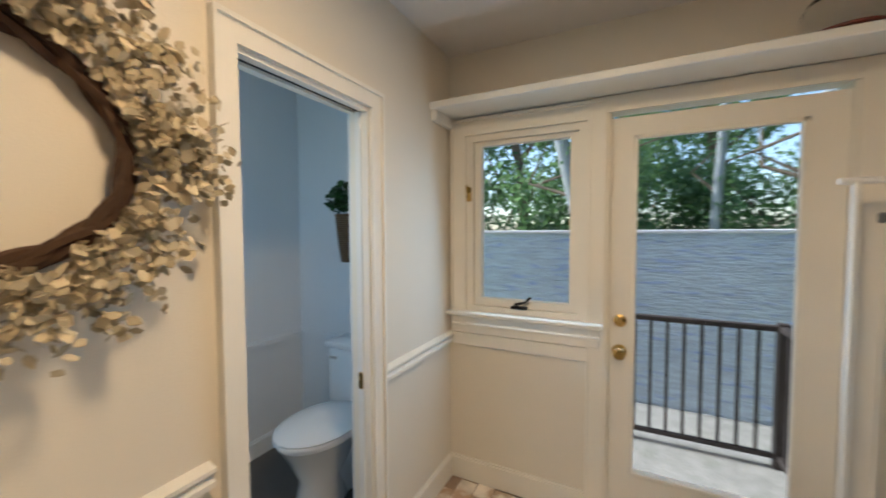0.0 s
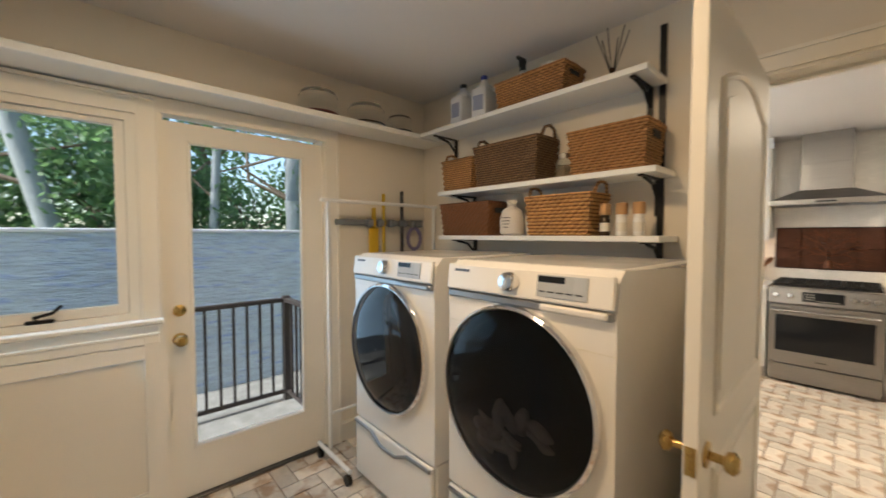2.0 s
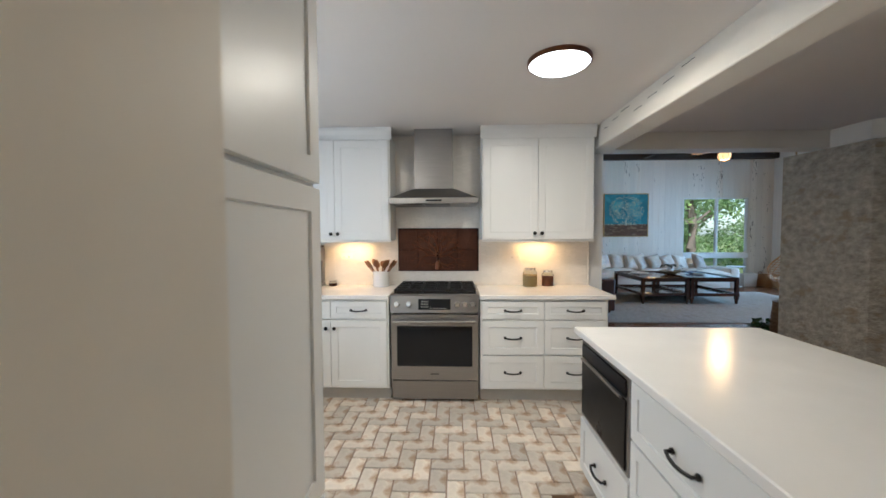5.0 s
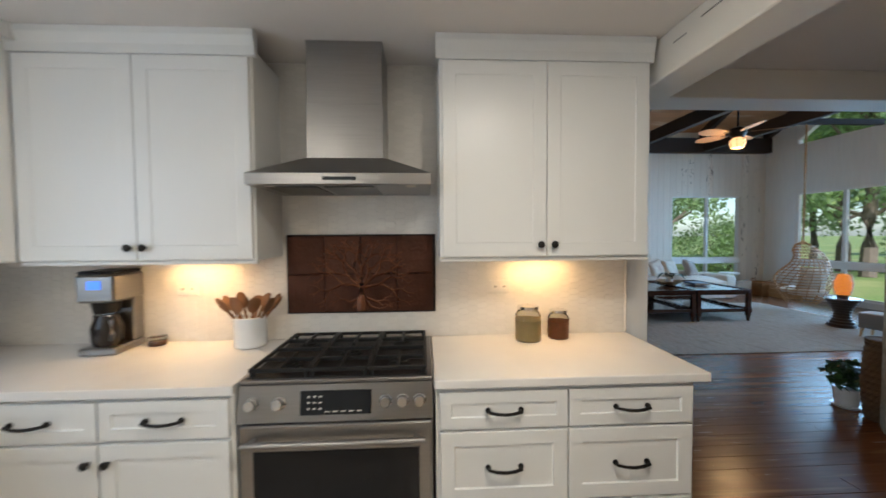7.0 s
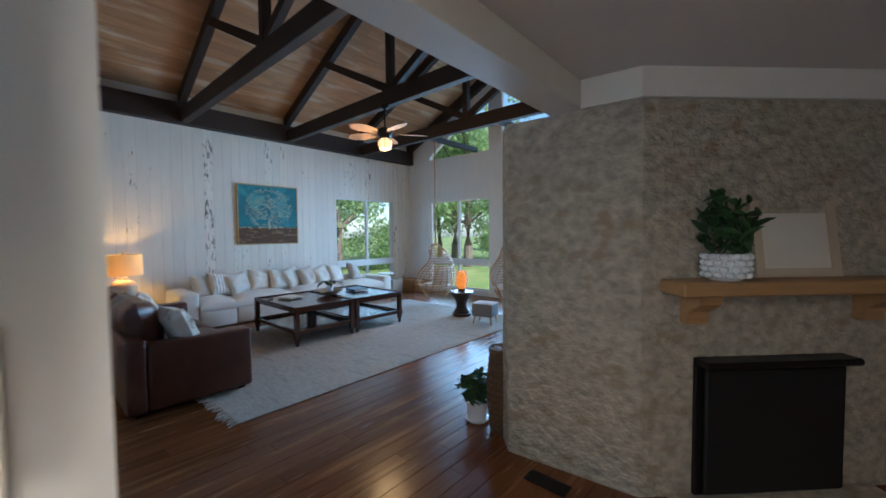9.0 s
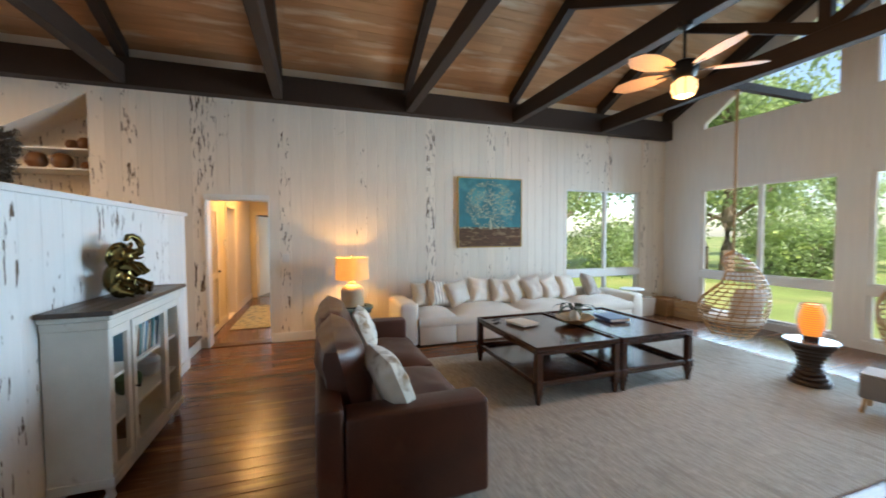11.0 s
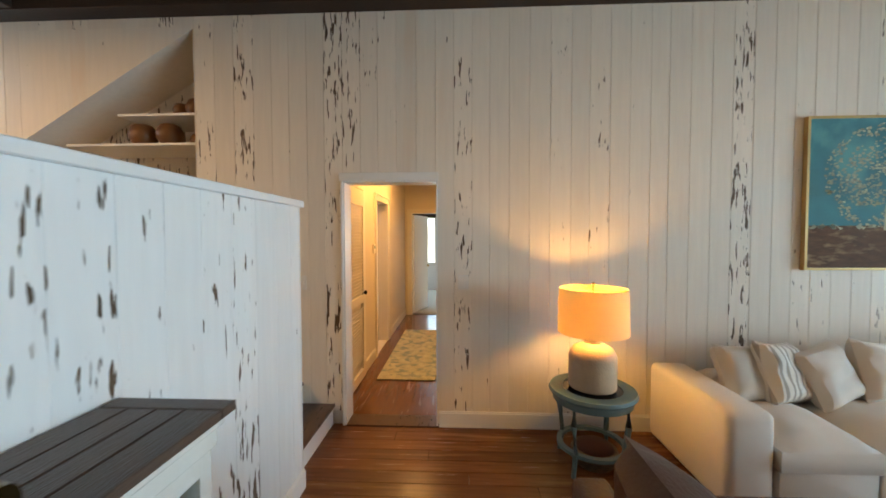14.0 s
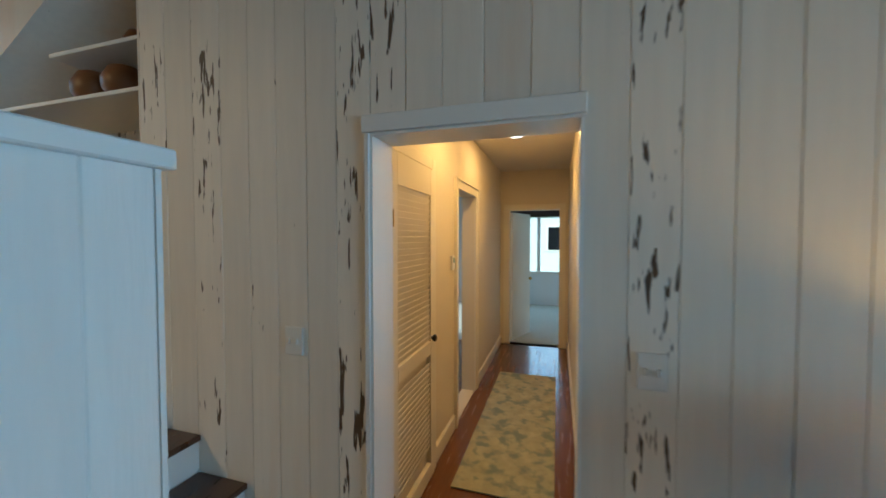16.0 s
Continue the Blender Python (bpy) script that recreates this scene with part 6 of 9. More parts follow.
fr = thing("picture_frame", "pale wooden frame standing on the mantel", "picture frame", at=fm @ pose(0.62, 0.04, 1.2455, 8))
part("frame", pierced("y", 0, 0.02, 0, 0.50, 0, 0.62, [(0.05, 0.45, 0.05, 0.57)]), mat("pale_frame", (0.55, 0.45, 0.33), 0.6), fr)
part("picture", Shape().box(0.05, 0.45, 0.004, 0.010, 0.05, 0.57), LINEN, fr)
rv = thing("floor_vent", "dark metal floor vent in the boards", "vent")
part("grille", Shape().box(5.02, 5.28, -3.80, -3.69, 0.0, 0.008, 0.002), BLACK, rv)

# ---------------------------------------------------------------- living room: timber
plate = Shape().box(11.76, 11.928, -9.055, 3.595, 3.435, 3.78, 0.004)
structure("wall_plate_far", plate, BEAM, "heavy dark stained timber wall plate", "beam")
structure("wall_plate_near", Shape().box(5.205, 5.36, -9.055, 3.595, 3.435, 3.78, 0.004), BEAM, "heavy dark stained timber wall plate", "beam")
structure("ridge_beam", Shape().box(RIDGE - 0.07, RIDGE + 0.07, -9.055, 3.595, RIDGE_Z - 0.30, RIDGE_Z - 0.03), BEAM, "dark stained ridge beam", "beam")
for y in (1.90, 0.05, -1.75, -3.63, -5.49, -7.35):
    tr = thing("roof_truss", "dark stained timber roof truss with king post", "roof truss", "living room trusses", pose(0, y, 0))
    part("tie_beam", Shape().box(5.22, 11.90, -0.06, 0.06, 3.45, 3.69, 0.006), BEAM, tr)
    for s in (-1, 1):
        xe = RIDGE + s * 3.36
        part("rafter", Shape().prism([(RIDGE, RIDGE_Z - 0.01), (xe, roof_z(xe) - 0.01), (xe, roof_z(xe) - 0.20), (RIDGE, RIDGE_Z - 0.20)], "y", -0.055, 0.055), BEAM, tr)
        xm = RIDGE + s * 1.72
        zm = roof_z(xm) - 0.16
        dx, dz = xm - (RIDGE + s * 0.05), zm - 3.72
        ln = math.hypot(dx, dz)
        part("brace", Shape().box(0, ln, -0.045, 0.045, -0.06, 0.06, 0.004, m=Matrix.Translation((RIDGE + s * 0.05, 0, 3.72)) @ Matrix.Rotation(-math.atan2(dz, dx), 4, "Y")), BEAM, tr)
    part("king_post", Shape().box(RIDGE - 0.055, RIDGE + 0.055, -0.052, 0.052, 3.69, RIDGE_Z - 0.15, 0.004), BEAM, tr)
for s in (-1, 1):
    xe = RIDGE + s * 3.36
    structure("gable_rafter_" + ("east" if s > 0 else "west"), Shape().prism([(RIDGE, RIDGE_Z - 0.005), (xe, roof_z(xe) - 0.005), (xe, roof_z(xe) - 0.24), (RIDGE, RIDGE_Z - 0.24)], "y", -9.055, -8.94), BEAM, "dark stained rafter against the gable wall", "beam")

# baseboards and door trim
strip("baseboard_far", "x", 11.928, -9.05, -1.60, 0, 0.12, -1, 0.016, "white painted baseboard under the cypress boards", "baseboard", WHITE)
strip("baseboard_low_wall", "y", -0.778, 5.2, 11.13, 0, 0.11, -1, 0.014, "white painted baseboard of the half wall", "baseboard", WHITE)
hd = thing("hall_door_trim", "white painted casing of the hall doorway", "trim", kind="structure")
part("jamb", Shape().box(11.915, 12.10, -0.816, -0.804, 0, 2.05), WHITE, hd)
part("jamb", Shape().box(11.915, 12.10, -1.590, -1.578, 0, 2.05), WHITE, hd)
part("head", Shape().box(11.915, 12.10, -1.590, -0.804, 2.045, 2.056), WHITE, hd)
part("side_casing", Shape().box(11.908, 11.93, -0.804, -0.782, 0, 2.056, 0.003), WHITE, hd)
part("head_casing", Shape().box(11.905, 11.93, -1.597, -0.772, 2.057, 2.125, 0.003), WHITE, hd)
part("threshold", Shape().box(11.90, 12.10, -1.60, -0.815, -0.004, 0.012, 0.004), STEPWOOD, hd, "dark wooden threshold")

# windows
def tall_window(name, axis, face, a0, a1, z0, z1, rail0, rail1, mull, label, out):
    w = thing(name, label, "window", kind="structure")
    f0, f1 = sorted((face - out * 0.10, face - out * 0.03))
    holes = []
    cuts = [a0] + mull + [a1]
    for u, v in zip(cuts, cuts[1:]):
        holes.append((u + 0.03, v - 0.03, z0 + 0.03, rail0))
        holes.append((u + 0.03, v - 0.03, rail1, z1 - 0.03))
    part("window_frame", pierced(axis, f0, f1, a0, a1, z0, z1, holes), WHITE, w)
    for u, v, lo, hi in holes:
        s = Shape()
        m = (f0 + f1) / 2
        wall_box(s, axis, m - 0.002, m + 0.002, u - 0.005, v + 0.005, lo - 0.005, hi + 0.005)
        p = part("pane", s, GLASS, w)
        p.visible_shadow = False
    s = Shape()
    g0, g1 = sorted((face - out * 0.02, face + out * 0.04))
    wall_box(s, axis, g0, g1, a0 - 0.03, a1 + 0.03, z0 - 0.035, z0, )
    part("sill", s, WHITE, w)
    s = Shape()
    h0, h1 = sorted((face - out * 0.03, face + out * 0.015))
    wall_box(s, axis, h0, h1, a0, a1, rail0 + 0.02, rail1 - 0.02)
    part("rail_moulding", s, WHITE, w)
    return w


tall_window("window_3", "y", -9.06, 9.21, 11.15, 0.13, 2.37, 0.72, 0.88, [10.18], "white framed double window with a low rail onto the garden", 1)
tall_window("window_4", "y", -9.06, 7.62, 8.88, 0.13, 2.37, 0.72, 0.88, [], "white framed picture window with a low rail onto the garden", 1)
tall_window("window_5", "y", -9.06, 6.02, 7.30, 0.13, 2.37, 0.72, 0.88, [], "white framed picture window with a low rail onto the garden", 1)
tall_window("window_6", "x", 11.93, -8.41, -6.66, 0.25, 2.39, 0.72, 0.88, [-7.585], "white framed double window behind the couch", -1)
tall_window("window_7", "x", 11.93, 2.35, 3.45, 2.05, 2.86, 2.2, 2.25, [], "white framed window of the raised landing", -1)
for k, (a, b) in enumerate(WINDOWS):
    w = thing("window_%d" % (8 + k), "white framed clerestory window following the roof slope", "window", kind="structure")
    xs = [a, b] if not a < 8.55 < b else [a, 8.55, b]
    top = [(x, pane_top(x) if pane_top(x) > 3.46 else 3.461) for x in xs]
    pts = [(a, 3.46), (b, 3.46)] + top[::-1]
    p = part("pane", Shape().prism(pts, "y", -9.132, -9.128), GLASS, w)
    p.visible_shadow = False
    ring = [(u, -9.10, v) for u, v in pts]
    fsh = Shape()
    for (x0, _, z0), (x1, _, z1) in zip(ring, ring[1:] + ring[:1]):
        ln = math.hypot(x1 - x0, z1 - z0)
        if ln > 0.02:
            fsh.box(0, ln, -0.03, 0.03, -0.022, 0.022, m=Matrix.Translation((x0, -9.10, z0)) @ Matrix.Rotation(-math.atan2(z1 - z0, x1 - x0), 4, "Y"))
    part("window_frame", fsh, WHITE, w)

# ---------------------------------------------------------------- soft things
def cushion(w, h, t, seed=0, nu=14, nv=14, pinch=0.5):
    """A stuffed square cushion, standing in x-z, thickness along y."""
    s = Shape()
    rnd = random.Random(seed)
    off = Vector((rnd.uniform(0, 50), 0, 0))
    grid = {}
    for side in (-1, 1):
        for i in range(nu + 1):
            for j in range(nv + 1):
                u, v = 2 * i / nu - 1, 2 * j / nv - 1
                if side > 0 and (abs(u) == 1 or abs(v) == 1):
                    grid[side, i, j] = grid[-1, i, j]
                    continue
                bulge = ((1 - u ** 4) * (1 - v ** 4)) ** 0.5
                pull = 1 - 0.06 * pinch * ((1 - u * u) * (v * v))
                pull2 = 1 - 0.06 * pinch * ((1 - v * v) * (u * u))
                nz = noise.noise(Vector((u * 2.2, v * 2.2, side)) + off) * 0.12 * t
                co = Vector((u * w / 2 * pull2, side * (t / 2 * bulge + nz * bulge), h / 2 + v * h / 2 * pull))
                grid[side, i, j] = s.bm.verts.new(co)
    for side in (-1, 1):
        for i in range(nu):
            for j in range(nv):
                f = [grid[side, i, j], grid[side, i + 1, j], grid[side, i + 1, j + 1], grid[side, i, j + 1]]
                s.bm.faces.new(f if side < 0 else f[::-1])
    return s


def pad(x0, x1, y0, y1, z0, z1, seed=0, crown=0.03, n=12):
    """A seat cushion: a rounded block with a soft, uneven crown."""
    s = Shape()
    s.box(x0, x1, y0, y1, z0, z1)
    bmesh.ops.subdivide_edges(s.bm, edges=s.bm.edges, cuts=n, use_grid_fill=True)
    off = Vector((seed * 7.3, seed * 3.1, 0))
    cx, cy, hx, hy = (x0 + x1) / 2, (y0 + y1) / 2, (x1 - x0) / 2, (y1 - y0) / 2
    for v in s.bm.verts:
        u, w = (v.co.x - cx) / hx, (v.co.y - cy) / hy
        f = (1 - u ** 4) * (1 - w ** 4)
        k = (v.co.z - z0) / (z1 - z0)
        v.co.z += k * (crown * f - 0.35 * (z1 - z0) * (1 - f) * 0.6) + k * 0.012 * noise.noise(v.co * 5 + off) + k * 0.010 * noise.noise(v.co * 13 + off)
        sw = 0.012 * math.sin(math.pi * k)
        v.co.x += u * sw
        v.co.y += w * sw
    return s


# leather sofa
so = thing("leather_sofa", "dark brown leather sofa with worn loose cushions", "sofa", at=pose(9.14, -2.69, 0))
part("base", Shape().box(-0.955, 0.955, -0.46, 0.337, 0.055, 0.27, 0.02, 2), LEATHER, so, smooth=True)
for s in (-1, 1):
    part("arm", Shape().box(s * 1.06 - 0.10, s * 1.06 + 0.10, -0.48, 0.336, 0.05, 0.605, 0.025, 3), LEATHER, so, smooth=True)
part("back_frame", Shape().box(-1.16, 1.16, 0.34, 0.48, 0.05, 0.66, 0.025, 3), LEATHER, so, smooth=True)
for k in range(2):
    x0 = -0.95 + k * 0.955
    part("seat_cushion", pad(x0, x0 + 0.945, -0.49, 0.22, 0.275, 0.45, k + 1, 0.035), LEATHER, so, smooth=True)
    part("back_cushion", cushion(0.95, 0.55, 0.30, k + 11), LEATHER, so, smooth=True, at=pose(x0 + 0.475, 0.235, 0.40, -14))
for sx in (-1, 1):
    for sy in (-0.40, 0.38):
        part("foot", Shape().box(sx * 1.05 - 0.03, sx * 1.05 + 0.03, sy - 0.03, sy + 0.03, 0, 0.05), DARKWOOD, so)
FUR = mat("cream_hide", (0.76, 0.70, 0.60), 0.95, vary=0.15, scale=8, bump=0.5, bump_scale=160, sheen=0.3, second=(0.32, 0.22, 0.12), second_scale=9, second_size=0.54)
for x, rz, sd in ((8.30, 8, 31), (9.62, -10, 32)):
    pl = thing("throw_pillow", "cream hide throw pillow with brown markings on the sofa", "pillow", "sofa throw pillows", pose(x, -2.72, 0.475, -22, 0, rz))
    part("cover", cushion(0.48, 0.40, 0.17, sd), FUR, pl, smooth=True)

# white sectional couch
PILL = [(-3.78, "oat", LINEN2), (-4.02, "striped", None), (-4.38, "plain", LINEN), (-4.70, "cross", LINEN), (-5.06, "plain", LINEN), (-5.42, "plain", LINEN), (-5.72, "taupe", LINEN2), (-6.06, "cross", LINEN), (-6.36, "plain", LINEN), (-6.85, "taupe", TAUPE)]
co = thing("sectional_couch", "long cream linen modular couch along the wall", "couch")
part("arm", Shape().box(10.97, 11.86, -3.55, -3.28, 0.02, 0.605, 0.05, 3), LINEN, co, smooth=True)
part("arm", Shape().box(10.97, 11.86, -7.52, -7.28, 0.02, 0.53, 0.05, 3), LINEN, co, smooth=True)
ys = [-3.555, -4.10, -5.16, -6.22, -7.275]
for k, (a, b) in enumerate(zip(ys, ys[1:])):
    part("base", Shape().box(10.965, 11.86, b + 0.004, a - 0.004, 0.02, 0.275, 0.015, 2), LINEN, co, smooth=True)
    part("seat_cushion", pad(10.955, 11.62, b + 0.006, a - 0.006, 0.278, 0.43, k + 20, 0.06), LINEN, co, smooth=True)
    part("back_cushion", pad(11.62, 11.86, b + 0.01, a - 0.01, 0.278, 0.545, k + 40, 0.04), LINEN, co, smooth=True)
stripe = mat("striped_linen", (0.70, 0.64, 0.56), 0.9, vary=0.06, bump=0.3, bump_scale=200)
_w = stripe.node_tree.nodes.new("ShaderNodeTexWave")
_w.bands_direction = "X"
_w.inputs["Scale"].default_value = 5.0
_m = stripe.node_tree.nodes.new("ShaderNodeMix")
_m.data_type = "RGBA"
_m.inputs[6].default_value, _m.inputs[7].default_value = (0.70, 0.64, 0.56, 1), (0.36, 0.31, 0.26, 1)
_r = stripe.node_tree.nodes.new("ShaderNodeMapRange")
_r.inputs[1].default_value, _r.inputs[2].default_value = 0.62, 0.72
_c = stripe.node_tree.nodes.new("ShaderNodeTexCoord")
stripe.node_tree.links.new(_c.outputs["Object"], _w.inputs["Vector"])
stripe.node_tree.links.new(_w.outputs["Fac"], _r.inputs[0])
stripe.node_tree.links.new(_r.outputs[0], _m.inputs[0])
stripe.node_tree.links.new(_m.outputs[2], stripe.node_tree.nodes["Principled BSDF"].inputs["Base Color"])
rnd = random.Random(12)
for k, (y, kind, m) in enumerate(PILL):
    lab = {"oat": "oat linen throw pillow on the couch", "striped": "striped cream throw pillow on the couch", "plain": "plain cream throw pillow on the couch", "cross": "cream throw pillow with crossed tape on the couch", "taupe": "taupe throw pillow leaning on the couch back"}[kind]
    pl = thing("throw_pillow", lab, "pillow", "couch pillows", pose(11.44 + rnd.uniform(-0.03, 0.04), y, 0.445, -19 - rnd.uniform(0, 8), rnd.uniform(-13, 13), -90 + rnd.uniform(14, 32)))
    sz = rnd.uniform(0.43, 0.47)
    part("cover", cushion(sz, sz * 0.95, 0.19, k + 60, pinch=1.6), m or stripe, pl, smooth=True)
    if kind == "cross":
        part("tape", Shape().tube([(-0.17, -0.045, 0.06), (0, -0.085, 0.19), (0.17, -0.045, 0.32)], 0.009, 6).tube([(0.17, -0.045, 0.06), (0, -0.085, 0.19), (-0.17, -0.045, 0.32)], 0.009, 6), LINEN2, pl, "applied tape", True)

# rug
rug = thing("area_rug", "large woven jute rug with tufted fringe", "rug")
rs = Shape()
nx, ny = 70, 100
gv = [[rs.bm.verts.new((7.32 + 3.15 * i / nx + 0.012 * noise.noise(Vector((j * 0.15, 0, i))), -7.50 + 4.70 * j / ny, 0.010 + 0.004 * noise.noise(Vector((i * 0.6, j * 0.9, 0))))) for j in range(ny + 1)] for i in range(nx + 1)]
for i in range(nx):
    for j in range(ny):
        rs.bm.faces.new((gv[i][j], gv[i + 1][j], gv[i + 1][j + 1], gv[i][j + 1]))
part("weave", rs, RUG, rug)
part("edge", Shape().box(7.325, 10.465, -7.495, -2.805, 0.0005, 0.006), RUG, rug)
fg = Shape()
for k in range(120):
    x = 7.33 + 3.12 * k / 120
    for y, s in ((-2.80, 1), (-7.50, -1)):
        fg.tube([(x, y, 0.010), (x + random.uniform(-0.015, 0.015), y + s * 0.04, 0.008), (x + random.uniform(-0.03, 0.03), y + s * random.uniform(0.06, 0.10), 0.005)], 0.005, 4)
tagged(part("fringe", fg, LINEN2, rug, "cream yarn fringe"), kind="stuff")


# coffee tables
def coffee_table(at, label):
    t = thing("coffee_table", label, "coffee table", "pair of coffee tables", at)
    lx, ly, H = 0.665, 0.465, 0.515
    part("tabletop", Shape().box(-lx, lx, -ly, ly, H - 0.035, H, 0.006), DARKWOOD, t)
    rim = Shape()
    for x0, x1, y0, y1 in ((-lx, lx, -ly, -ly + 0.025), (-lx, lx, ly - 0.025, ly), (-lx, -lx + 0.025, -ly + 0.025, ly - 0.025), (lx - 0.025, lx, -ly + 0.025, ly - 0.025)):
        rim.box(x0, x1, y0, y1, H + 0.0005, H + 0.016, 0.003)
    part("rim", rim, DARKWOOD, t)
    part("apron", Shape().box(-lx + 0.03, lx - 0.03, -ly + 0.03, ly - 0.03, H - 0.075, H - 0.036, 0.004), DARKWOOD, t)
    part("lower_shelf", Shape().box(-lx + 0.03, lx - 0.03, -ly + 0.03, ly - 0.03, 0.15, 0.175, 0.004), DARKWOOD, t)
    st = Shape()
    for x0, x1, y0, y1 in ((-lx + 0.03, lx - 0.03, -ly + 0.008, -ly + 0.04), (-lx + 0.03, lx - 0.03, ly - 0.04, ly - 0.008), (-lx + 0.008, -lx + 0.04, -ly + 0.04, ly - 0.04), (lx - 0.04, lx - 0.008, -ly + 0.04, ly - 0.04)):
        st.box(x0, x1, y0, y1, 0.176, 0.215, 0.004)
    part("shelf_rail", st, DARKWOOD, t)
    for sx in (-1, 1):
        for sy in (-1, 1):
            px, py = sx * (lx - 0.032), sy * (ly - 0.032)
            lg = Shape().box(px - 0.032, px + 0.032, py - 0.032, py + 0.032, 0.09, H - 0.036, 0.005)
            lg.lathe([(0.022, 0.0), (0.026, 0.03), (0.034, 0.09)], 10, at=(px, py, 0))
            lg.box(px - 0.040, px + 0.040, py - 0.040, py + 0.040, 0.14, 0.22, 0.006)
            part("leg", lg, DARKWOOD, t)
    return t


coffee_table(pose(9.55, -4.54, 0.011), "dark mahogany coffee table with rimmed top and lower shelf")
coffee_table(pose(9.55, -5.50, 0.011), "second dark mahogany coffee table set beside the first")
TT = 0.5275
bowl = thing("driftwood_bowl", "carved driftwood bowl holding dark succulent leaves", "bowl", at=pose(9.56, -5.00, TT + 0.014))
bs = Shape().lathe([(0.06, 0), (0.12, 0.01), (0.20, 0.055), (0.22, 0.075), (0.19, 0.07), (0.10, 0.03)], 22)
for v in bs.bm.verts:
    v.co += Vector((noise.noise(v.co * 9), noise.noise(v.co * 9 + Vector((9, 0, 0))), noise.noise(v.co * 9 + Vector((0, 9, 0))))) * 0.025
part("wood", bs, mat("driftwood", (0.34, 0.24, 0.12), 0.7, vary=0.4, scale=10, bump=0.4, bump_scale=40), bowl, smooth=True)
part("vase", Shape().lathe([(0.035, 0.02), (0.06, 0.07), (0.05, 0.13), (0.03, 0.15), (0.035, 0.16)], 18), PORCELAIN, bowl, "small white pot", True)
for k in range(7):
    a = k * 0.9
    c = Vector((math.cos(a), math.sin(a), 0))
    pts = [c * 0.02 + Vector((0, 0, 0.14)), c * 0.10 + Vector((0, 0, 0.21)), c * 0.20 + Vector((0, 0, 0.20)), c * 0.27 + Vector((0, 0, 0.13))]
    side = Vector((-c.y, c.x, 0))
    s = Shape()
    for i, (w0, w1) in enumerate(((0.012, 0.030), (0.030, 0.032), (0.032, 0.006))):
        s.quad(pts[i] - side * w0, pts[i] + side * w0, pts[i + 1] + side * w1, pts[i + 1] - side * w1)
    part("leaf", s, LEAFDARK, bowl, smooth=True)
for at, w, d, h, c, lb in ((pose(9.76, -4.44, TT + 0.012, 0, 0, 12), 0.30, 0.24, 0.022, LABEL, "large pale book lying on the coffee table"), (pose(9.60, -5.56, TT + 0.012, 0, 0, -8), 0.34, 0.26, 0.035, mat("blue_cover", (0.05, 0.09, 0.20), 0.4), "large blue book lying on the coffee table")):
    bk = thing("book", lb, "book", "coffee table books", at)
    part("cover", Shape().box(-w / 2, w / 2, -d / 2, d / 2, 0, 0.003).box(-w / 2, w / 2, -d / 2, d / 2, h - 0.003, h).box(-w / 2, w / 2, d / 2 - 0.004, d / 2, 0.003, h - 0.003), c, bk)
    part("pages", Shape().box(-w / 2 + 0.006, w / 2 - 0.006, -d / 2 + 0.005, d / 2 - 0.005, 0.003, h - 0.003), LABEL, bk)
rem = thing("remote_control", "black remote control on the coffee table", "remote control", at=pose(9.98, -4.22, TT + 0.012, 0, 0, 30))
part("body", Shape().box(-0.022, 0.022, -0.07, 0.07, 0, 0.016, 0.005), INK, rem)

# side table, lamp
st = thing("side_table", "round worn teal side table with inset glass top", "side table", at=pose(11.47, -2.70, 0))
part("ring_top", Shape().lathe([(0.20, 0.505), (0.285, 0.505), (0.295, 0.52), (0.285, 0.540), (0.20, 0.540), (0.20, 0.505)], 40, cap=False), TEAL, st, smooth=True)
part("glass_top", Shape().lathe([(0.205, 0.528), (0.205, 0.534)], 32), BLACKGLASS, st, "inset dark glass")
part("apron", Shape().lathe([(0.25, 0.455), (0.265, 0.455), (0.265, 0.504), (0.25, 0.504)], 40, cap=False), TEAL, st, smooth=True)
part("stretcher", Shape().lathe([(0.20, 0.13), (0.235, 0.13), (0.235, 0.155), (0.20, 0.155), (0.20, 0.13)], 36, cap=False), TEAL, st, smooth=True)
for k in range(4):
    a = math.pi / 4 + k * math.pi / 2
    c = Vector((math.cos(a), math.sin(a), 0))
    part("leg", Shape().tube([c * 0.245 + Vector((0, 0, 0.50)), c * 0.25 + Vector((0, 0, 0.35)), c * 0.225 + Vector((0, 0, 0.15)), c * 0.25 + Vector((0, 0, 0.0))], 0.024, 8, 0.016), TEAL, st, smooth=True)
la = thing("table_lamp", "ribbed cream ceramic table lamp with glowing drum shade", "table lamp", at=pose(11.47, -2.70, 0.5405))
prof = [(0.12, 0.0), (0.155, 0.008)]
for k in range(24):
    z = 0.012 + k * 0.0092
    prof.append((0.158 + (0.0025 if k % 2 else 0), z))
prof += [(0.153, 0.245), (0.130, 0.282), (0.085, 0.305), (0.06, 0.318), (0.055, 0.345), (0.03, 0.352)]
part("base", Shape().lathe(prof, 36), mat("cream_ceramic", (0.54, 0.37, 0.23), 0.55, vary=0.1, scale=20, bump=0.2, bump_scale=80), la, smooth=True)
part("foot", Shape().lathe([(0.10, -0.0), (0.10, 0.004)], 24), INK, la)
part("stem", Shape().cyl((0, 0, 0.34), (0, 0, 0.72), 0.006, n=8).ball((0, 0, 0.725), 0.012, 0.012, 0.016, 10, 8), BRASS, la, "brass stem and finial", True)
bulbm = mat("lit_bulb", (1.0, 0.62, 0.25), 0.5, vary=0, bump=0, emit=10.0)
part("bulb", Shape().ball((0, 0, 0.535), 0.022, 0.022, 0.03, 12, 8), bulbm, la, "lit bulb", True)
